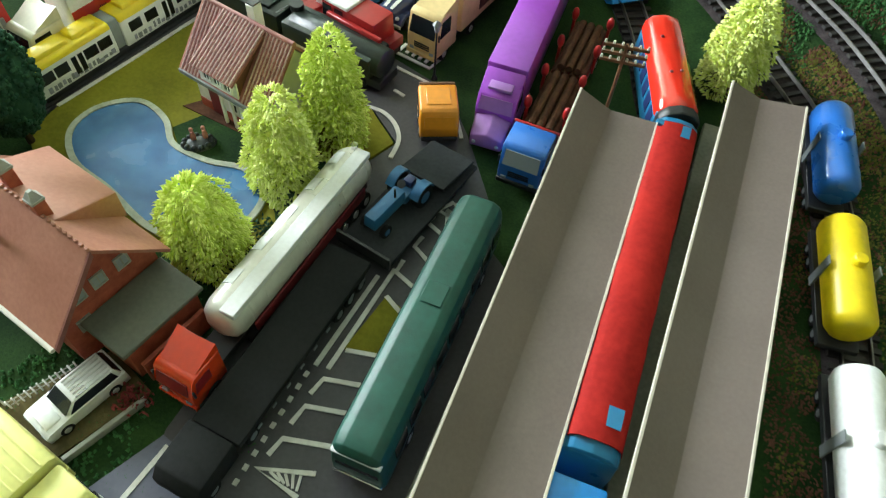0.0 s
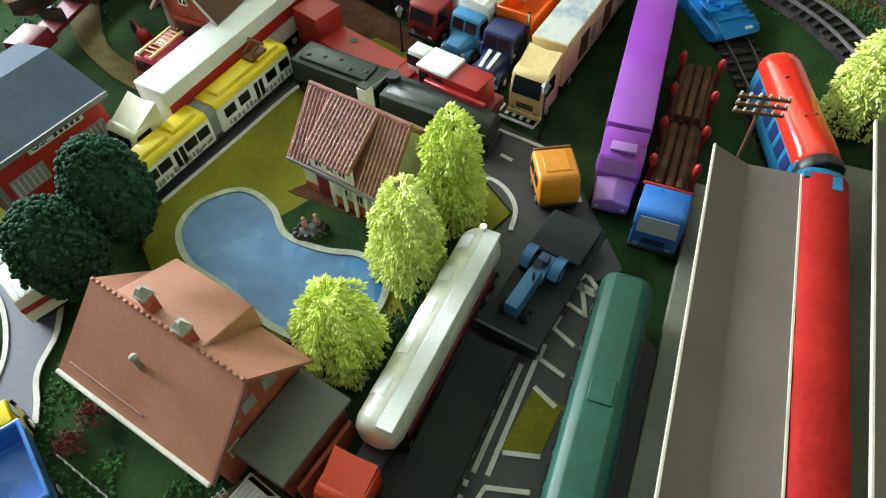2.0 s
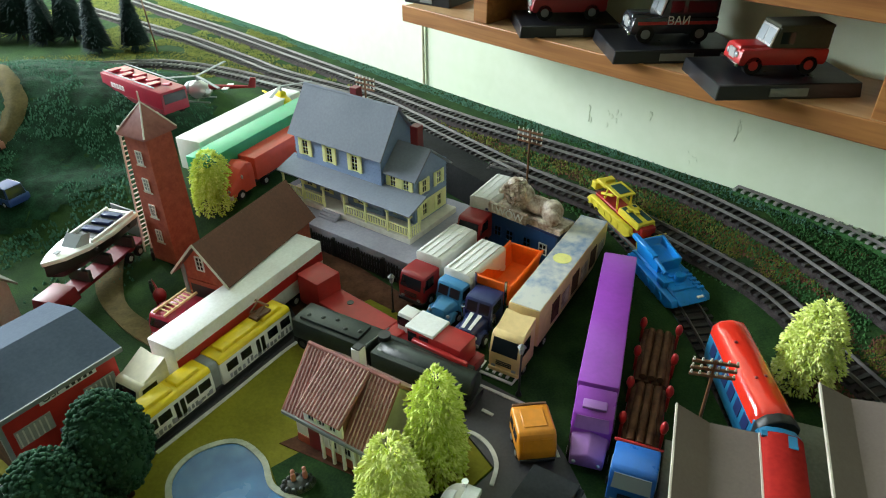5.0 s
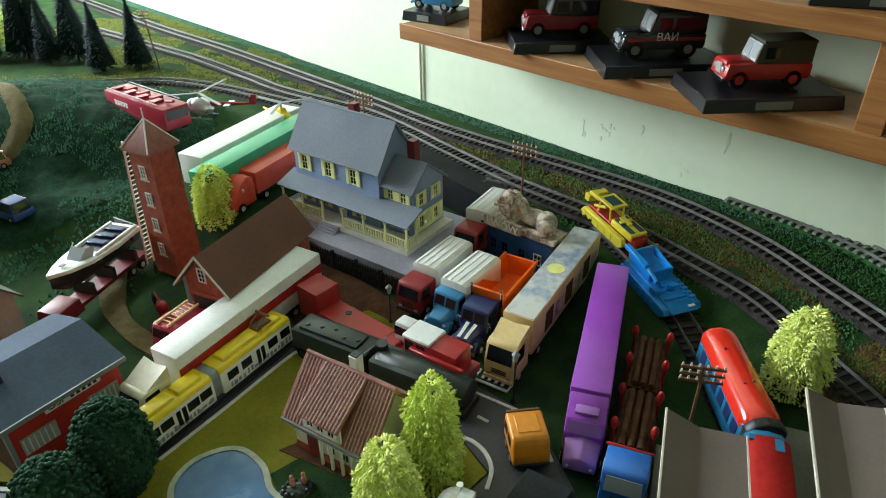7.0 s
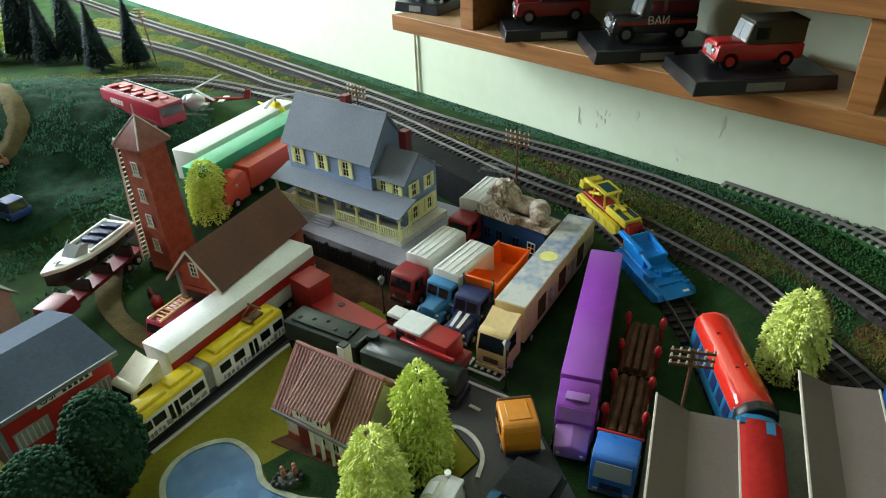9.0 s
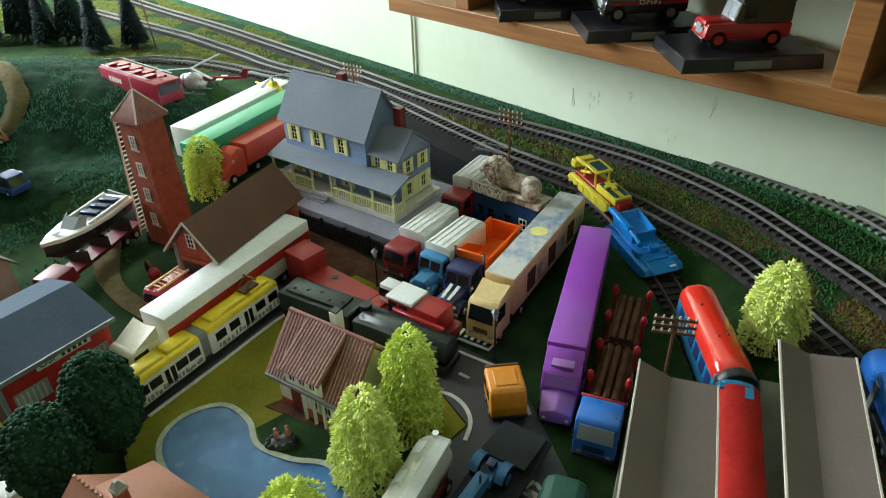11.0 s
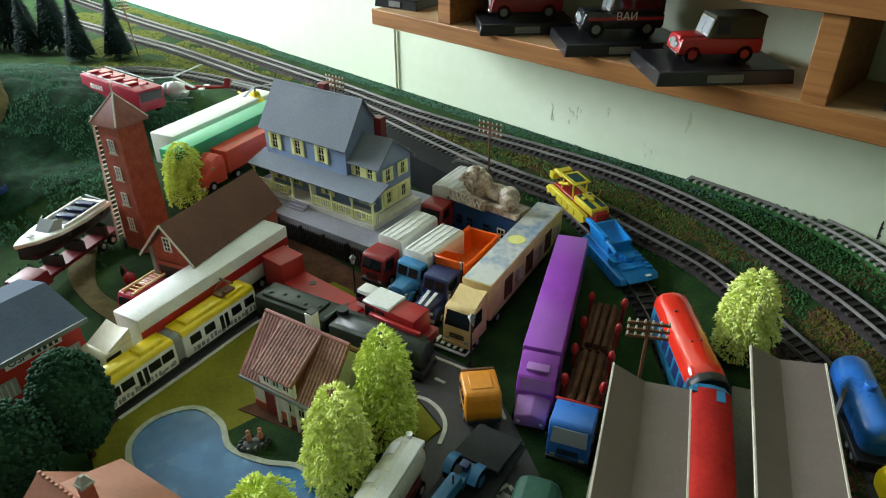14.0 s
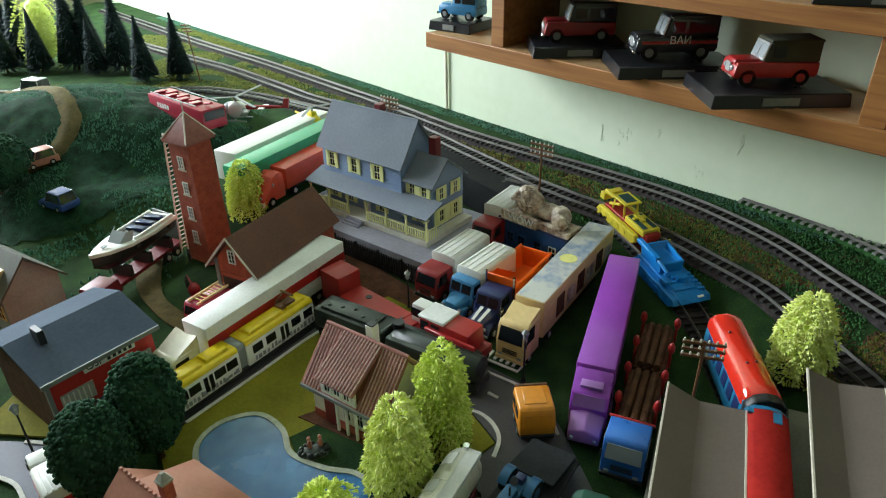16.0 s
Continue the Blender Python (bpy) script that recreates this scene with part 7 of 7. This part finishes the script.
for s in (-1, 1):
    part("gunwale", box(bmn(), 2, L * 0.58, s * 13.8 - 1.6, s * 13.8 + 1.6, 27.5, 31), "white", deck, "", 0.8, 1)
pane(deck, [(L * 0.60, -12, 28), (L * 0.72, -7, 28), (L * 0.60, -8, 37), (L * 0.54, -11, 37)], "clear", "windscreen")
pane(deck, [(L * 0.72, -7, 28), (L * 0.72, 7, 28), (L * 0.60, 8, 37), (L * 0.60, -8, 37)], "clear", "windscreen")
pane(deck, [(L * 0.72, 7, 28), (L * 0.60, 12, 28), (L * 0.54, 11, 37), (L * 0.60, 8, 37)], "clear", "windscreen")
part("fore_hatch", box(bmn(), L * 0.80, L * 0.86, -2.5, 2.5, 31.6, 32.6), "grey", deck, "", 0.4, 1)
for k in range(3):
    part("fender", ball(bmn(), (14 + 22 * k, 16.6, 22), (2.4, 1.6, 3), 8, 6), "black", hull)
t, L = thing_line("boat_trailer", (-398, 668), (-424, 540), 2, "maroon boat trailer with a small towing lorry", "trailer")
part("frame", box(bmn(), 6, L - 30, -10, 10, 8, 12), "maroon", t, "", 0.4, 1)
for x in (24, 56, 84):
    part("cradle", box(bmn(), x - 2, x + 2, -12, 12, 12, 24), "tender", t, "", 0.6, 1)
part("tow_cab", box(bmn(), L - 30, L, -13, 13, 6, 20, 1.5), "maroon", t, "dark red cab", 1.5, 2)
axles(t, (20, 34, L - 12), 26, 5.4, 4)
single("wall_panel", box(bmn(), 0, 40, -1, 1, 0, 30), "grey", -432, 686, 8, -25, "grey panel with a small window standing behind the boat", "panel", bevel=0.4)

# fire engine at the station gate
t, L = thing_line("fire_engine", (-289, 575), (-312, 520), 0, "faded crimson fire engine with a wooden ladder", "fire engine")
part("body", box(bmn(), 0, L - 22, -13, 13, 6, 24), "rose", t, "", 1.2, 2)
flat_cab(t, L, 22, 25, 5, 22, "rose", 0, "rose", False)
ld = part("ladder", box(bmn(), 2, L - 4, -8, -6.6, 27, 29), "cream", t, "wooden ladder")
part("ladder_rail", box(bmn(), 2, L - 4, 4, 5.4, 27, 29), "cream", ld)
for k in range(11):
    part("rung", box(bmn(), 5 + 4.4 * k, 6 + 4.4 * k, -7, 5, 27.4, 28.4), "cream", ld)
part("rear_arch", box(bmn(), -3, 2, -14, 14, 6, 30), "maroon", t, "", 1, 1)
axles(t, (12, L - 12), 25, 5.6, 4)
b = bmn()
ball(b, (0, 0, 8), (7, 6, 7), 12, 8), tube(b, (4, 0, 8), (26, 4, 10), 1.5, 6, 0.6), tube(b, (-3, 3, 0), (-3, 3, 12), 1.3, 6)
single("hose_reel", b, "darkred", -338, 575, 0, 120, "dark red hose reel with a nozzle", "hose reel")
for x, y, z, lab in ((-167, 390, 1, "tiny salmon painted figure beside the pool"), (-160, 393, 1, "tiny salmon painted figure beside the pool"), (-374, 640, 1, "tiny dark figure near the hose tower"), (-352, 588, 1, "tiny dark figure with a pale cap on the yard")):
    b = bmn()
    tube(b, (0, 0, 0), (0, 0, 6), 1.5, 8, 1.9), tube(b, (0, 0, 6), (0, 0, 10), 2.0, 8, 1.2), ball(b, (0, 0, 11.8), 1.5, 10, 8)
    single("figurine", b, "doll" if x > -300 else "tender", x, y, z, 0, lab, "figurine", "figurines")
b = bmn()
ball(b, (0, 0, 2), (12, 8, 3), 14, 8)
for k in range(12):
    ball(b, (9 * math.cos(k * .55), 6 * math.sin(k * .55), 3.5), 2.2, 6, 5)
single("flower_bed", b, "tender", -164, 389, 0, 20, "dark planted mound beside the pool", "flower bed")

# cars and things round the brown-roofed house
def car(rear, front, z, mat, label, W=20, H=16):
    t, L = thing_line("car", rear, front, z, label, "car", "cars")
    body = part("body", across(bmn(), [(0, 3), (L, 3), (L + 0.4, 8), (L - 2, 9.5), (L * 0.70, 10.5), (L * 0.70, 10.6), (0.5, 11), (0, 8)], -W / 2, W / 2), mat, t, "", 1.1, 2)
    cab = part("cabin", loft(bmn(), [[(1.5, -W / 2 + 1, 10.4), (L * 0.72, -W / 2 + 1, 10.4), (L * 0.72, W / 2 - 1, 10.4), (1.5, W / 2 - 1, 10.4)], [(4, -W / 2 + 2.6, H), (L * 0.58, -W / 2 + 2.6, H), (L * 0.58, W / 2 - 2.6, H), (4, W / 2 - 2.6, H)]]), mat, body, "", 0.8, 2)
    pane(cab, [(L * 0.72, -W / 2 + 2.2, 10.9), (L * 0.72, W / 2 - 2.2, 10.9), (L * 0.59, W / 2 - 3.4, H - 0.5), (L * 0.59, 3.4 - W / 2, H - 0.5)], name="windscreen")
    pane(cab, [(1.6, W / 2 - 2.2, 10.9), (1.6, 2.2 - W / 2, 10.9), (3.8, 3.4 - W / 2, H - 0.5), (3.8, W / 2 - 3.4, H - 0.5)], name="rear_window")
    for s in (-1, 1):
        pts = [(4, s * (W / 2 - 0.9), 11), (L * 0.68, s * (W / 2 - 0.9), 11), (L * 0.57, s * (W / 2 - 2.4), H - 0.6), (5.5, s * (W / 2 - 2.4), H - 0.6)]
        pane(cab, pts if s < 0 else pts[::-1], name="side_window", thick=0.3)
        part("headlight", box(bmn(), L - 0.2, L + 0.7, s * (W / 2 - 3) - 1.6, s * (W / 2 - 3) + 1.6, 6, 8), "clear", body)
    axles(t, (9, L - 9), W + 0.6, 3.8, 3)
    return t


estate = car((-152, 228), (-176, 190), 0, "dirty_white", "silvery white model estate car on the sandy driveway")
for k in range(6):
    part("roof_rib", box(bmn(), 5, 24, -6.2 + 2.4 * k, -5.3 + 2.4 * k, 15.8, 16.6), "silver", estate, "", 0.2, 1)
part("bonnet_panel", box(bmn(), 34, 43, -7, 7, 9.6, 10.6, 0.4), "dirty_white", estate, "", 0.4, 1)
car((-607, 784), (-629, 749), height(-621, 763) + 3, "terracotta", "faded orange model car on the hill track", 24, 20)
car((-540, 700), (-580, 716), height(-540, 700) + 2, "dusk_blue", "blue model car at the foot of the hill", 24, 22)
car((-760, 1000), (-818, 1012), height(-790, 1005) + 4, "silver", "silver model van on the hill track", 26, 28)
box_lorry((-196, 178), (-130, 143), 0, "pale_yellow", "pale_yellow", "pale yellow lorry at the corner of the layout", 34, 36, ribs=6)
t, L = thing_line("tipper_lorry", (-256, 202), (-300, 250), 0, "blue tipper lorry with a yellow cab on the road", "lorry", "lorries")
chassis(t, 2, L - 4, 26), axles(t, (12, L - 10), 26)
part("tipping_body", loft(bmn(), [[(0, -13, 12), (44, -13, 12), (44, 13, 12), (0, 13, 12)], [(-1, -15, 28), (46, -15, 28), (46, 15, 28), (-1, 15, 28)], [(1, -13, 28), (44, -13, 28), (44, 13, 28), (1, 13, 28)], [(2, -11, 15), (42, -11, 15), (42, 11, 15), (2, 11, 15)]]), "blue", t, "blue tipping body", 0.4, 1)
flat_cab(t, L, 18, 24, 5, 22, "yellow")
random.seed(21)
for x, y, r, mat, lab in ((-262, 243, 8, "leaf_red", "small red leaved bush by the garden wall"), (-256, 260, 8, "leaf_red", "small red leaved bush by the house"), (-139, 212, 9, "leaf_red", "small crimson bush beside the driveway"), (-100, 322, 12, "leaf_dark", "low dark shrub under the trees"), (-88, 336, 10, "leaf_dark", "low dark shrub beside the tanker")):
    b = bmn()
    for _ in range(150):
        a, e, q = random.uniform(0, math.tau), random.uniform(-0.2, 1.5), r * random.uniform(0.5, 1.1)
        c = Vector((q * math.cos(a) * math.cos(e), q * math.sin(a) * math.cos(e), 1 + 0.9 * q * math.sin(e)))
        d = Vector((random.uniform(-1, 1), random.uniform(-1, 1), random.uniform(-1, 1))).normalized()
        s2 = d.orthogonal().normalized()
        b.faces.new([b.verts.new(p) for p in (c, c + d * 1.6 + s2 * 0.8, c + d * 3.0, c + d * 1.6 - s2 * 0.8)])
    bs = thing("bush", x, y, 0, 0, lab, "bush", "bushes")
    part("foliage", b, mat, bs, angle=180)
    part("stem", tube(bmn(), (0, 0, 0), (0, 0, r * 0.8), 0.8, 6), "bark", bs)
b = bmn()
for (xa, ya), (xb, yb) in (((-159, 178), (-132, 213)),):
    d = Vector((xb - xa, yb - ya)).normalized()
    q = Vector((-d.y, d.x)) * 1.2
    loft(b, [[(xa - q.x, ya - q.y, 0), (xa + q.x, ya + q.y, 0), (xa + q.x, ya + q.y, 5), (xa - q.x, ya - q.y, 5)], [(xb - q.x, yb - q.y, 0), (xb + q.x, yb + q.y, 0), (xb + q.x, yb + q.y, 5), (xb - q.x, yb - q.y, 5)]])
single("garden_wall", b, "plaster_grey", 0, 0, 0, 0, "low grey garden wall round the driveway", "wall", bevel=0.3)
f = thing("garden_fence", 0, 0, 0, 0, "thin white garden fence before the house", "fence")
for (xa, ya), (xb, yb) in (((-261, 235), (-200, 201)), ((-196, 200), (-173, 225))):
    part("rail", tube(bmn(), (xa, ya, 7), (xb, yb, 7), 0.3, 6), "plaster_grey", f)
    part("rail", tube(bmn(), (xa, ya, 3.5), (xb, yb, 3.5), 0.3, 6), "plaster_grey", f)
    for k in range(12):
        e = k / 11
        part("fence_post", tube(bmn(), (xa + (xb - xa) * e, ya + (yb - ya) * e, 0), (xa + (xb - xa) * e, ya + (yb - ya) * e, 8.5), 0.5, 6), "white", f)
f = thing("picket_fence", 322, 668, 38, -50, "short black picket fence beside the siding", "fence")
part("rail", box(bmn(), 0, 46, -0.5, 0.5, 12, 13.4), "black", f), part("rail", box(bmn(), 0, 46, -0.5, 0.5, 4, 5.4), "black", f)
for k in range(14):
    shared("picket", pk, f, pose((1 + 3.3 * k) * K, 0, 0))

# ---- the shelf on the wall and its model cars ----
sh = thing("wall_shelf", -146, 1065, 0, WALL_DEG, "varnished pine wall shelf with dividers", "shelf")
part("board", box(bmn(), 76, 1100, -103, -0.5, 163, 178), "shelf_top", sh, "pale pine board", 0.6, 1)
part("front_lip", box(bmn(), 75, 1100, -106, -103, 160, 179), "shelf_wood", sh, "varnished front edge", 0.8, 1)
part("upper_board", box(bmn(), 76, 1100, -106, -0.5, 246, 262), "shelf_wood", sh, "varnished upper board", 0.6, 1)
for a in (186, 588, 1060):
    part("divider", box(bmn(), a, a + 20, -100, -1, 178, 246), "shelf_wood", sh, "varnished upright divider", 0.8, 1)


def land_rover(x, y, deg, body, roof, label, letters="", plate_w=118, plate_d=78, stripe=None, sc=1.0, z=178):
    t = thing("display_base", x, y, z, deg, "black display base with a small label under a model car", "display base", "display bases")
    part("base", box(bmn(), 0, plate_w, 0, plate_d, 0, 12, 1.5), "plinth", t, "", 0.8, 1)
    part("label_plate", box(bmn(), plate_w * 0.36, plate_w * 0.62, -0.5, 0.4, 2.5, 9), "grey", t, "small pale label plate")
    c = thing("model_car", x, y, z + 12, deg, label, "model car", "model cars")
    c.matrix_basis = c.matrix_basis @ pose((plate_w / 2 - 44 * sc) * K, plate_d / 2 * K, 0) @ Matrix.Diagonal((sc, sc, sc, 1))
    W = 36
    low = part("body", across(bmn(), [(3, 9), (86, 9), (88, 13), (88, 24), (30, 25), (4, 23), (2, 13)], -W / 2, W / 2), body, c, "", 1.6, 2)
    part("bonnet", box(bmn(), 3, 31, -12, 12, 22, 27, 1.2), body, low, "", 1.4, 2)
    cab = part("cabin", across(bmn(), [(31, 24), (88, 24), (88, 44), (38, 45), (33, 30)], -W / 2 + 2, W / 2 - 2), roof, low, "", 1.4, 2)
    part("roof", box(bmn(), 35, 89, -W / 2 + 1.2, W / 2 - 1.2, 43.5, 46.5, 0.8), roof, low, "", 1.2, 2)
    part("windscreen_frame", slab(bmn(), [(31.2, 15, 26), (31.2, -15, 26), (36, -14.6, 43), (36, 14.6, 43)], 1.6), "silver", cab, "pale windscreen frame")
    for s in (-1, 1):
        ya, yb = (1, 13.6) if s > 0 else (-13.6, -1)
        pane(cab, [(30.6, yb, 28.5), (30.6, ya, 28.5), (34.6, ya, 41.5), (34.6, yb, 41.5)], "clear", "windscreen", 0.9)
        ys = s * (W / 2 - 1.8)
        for xa, xb in ((39, 52), (56, 84)):
            pts = [(xa, ys, 29), (xb, ys, 29), (xb, ys, 40), (xa, ys, 40)]
            if roof != "lr_olive" or xa < 50:
                pane(cab, pts if s < 0 else pts[::-1], "glass", "side_window", 0.5)
        part("wing", box(bmn(), 4, 30, min(s * 11, s * 18), max(s * 11, s * 18), 12, 24.5, 0.8), body, low, "", 1.2, 2)
        part("headlight", ball(bmn(), (2.5, s * 9, 18), (1.6, 3, 3), 12, 8), "clear", low, "round headlight")
        if stripe:
            part("stripe", box(bmn(), 8, 87, s * 18.1 - 0.3, s * 18.1 + 0.3, 18, 21), stripe, low)
    part("grille", box(bmn(), 1.6, 3.4, -6, 6, 13, 23), "silver", low, "", 0.4, 1)
    part("bumper", box(bmn(), -1, 2, -18, 18, 8, 12), "chrome", low, "", 0.6, 1)
    if letters:
        lettering(low, letters, 11, pose(0.048, -0.0186, 0.0215, 90, 0, 0), "white", 0.25)
    for xa in (17, 71):
        for s in (-1, 1):
            wheel(c, xa, s * 15, 9, 6, body if roof == "lr_olive" else "grey")


land_rover(128, 634, 7, "red", "lr_olive", "red model off-road car with an olive canvas top", sc=0.84)
land_rover(60, 722, 7, "lr_dark", "lr_dark", "dark grey model off-road patrol car with white letters", "ВАИ", 118, 78, "red", 0.93)
land_rover(-22, 802, 7, "darkred", "lr_dark", "dark red model off-road car with black roof", "", 104, 70, None, 0.9)
land_rover(-158, 955, -30, "cab_blue", "cab_blue", "steel blue rounded model van", "", 66, 60, None, 0.7)
land_rover(310, 520, 20, "lr_dark", "lr_dark", "black model off-road car behind the shelf divider", "", 104, 70)
land_rover(190, 640, -20, "navy", "lr_dark", "dark model off-road car on the upper shelf", "", 112, 60, None, 0.85, 262)
land_rover(60, 755, -20, "lr_dark", "lr_dark", "black model off-road car on the upper shelf", "", 112, 60, None, 0.85, 262)
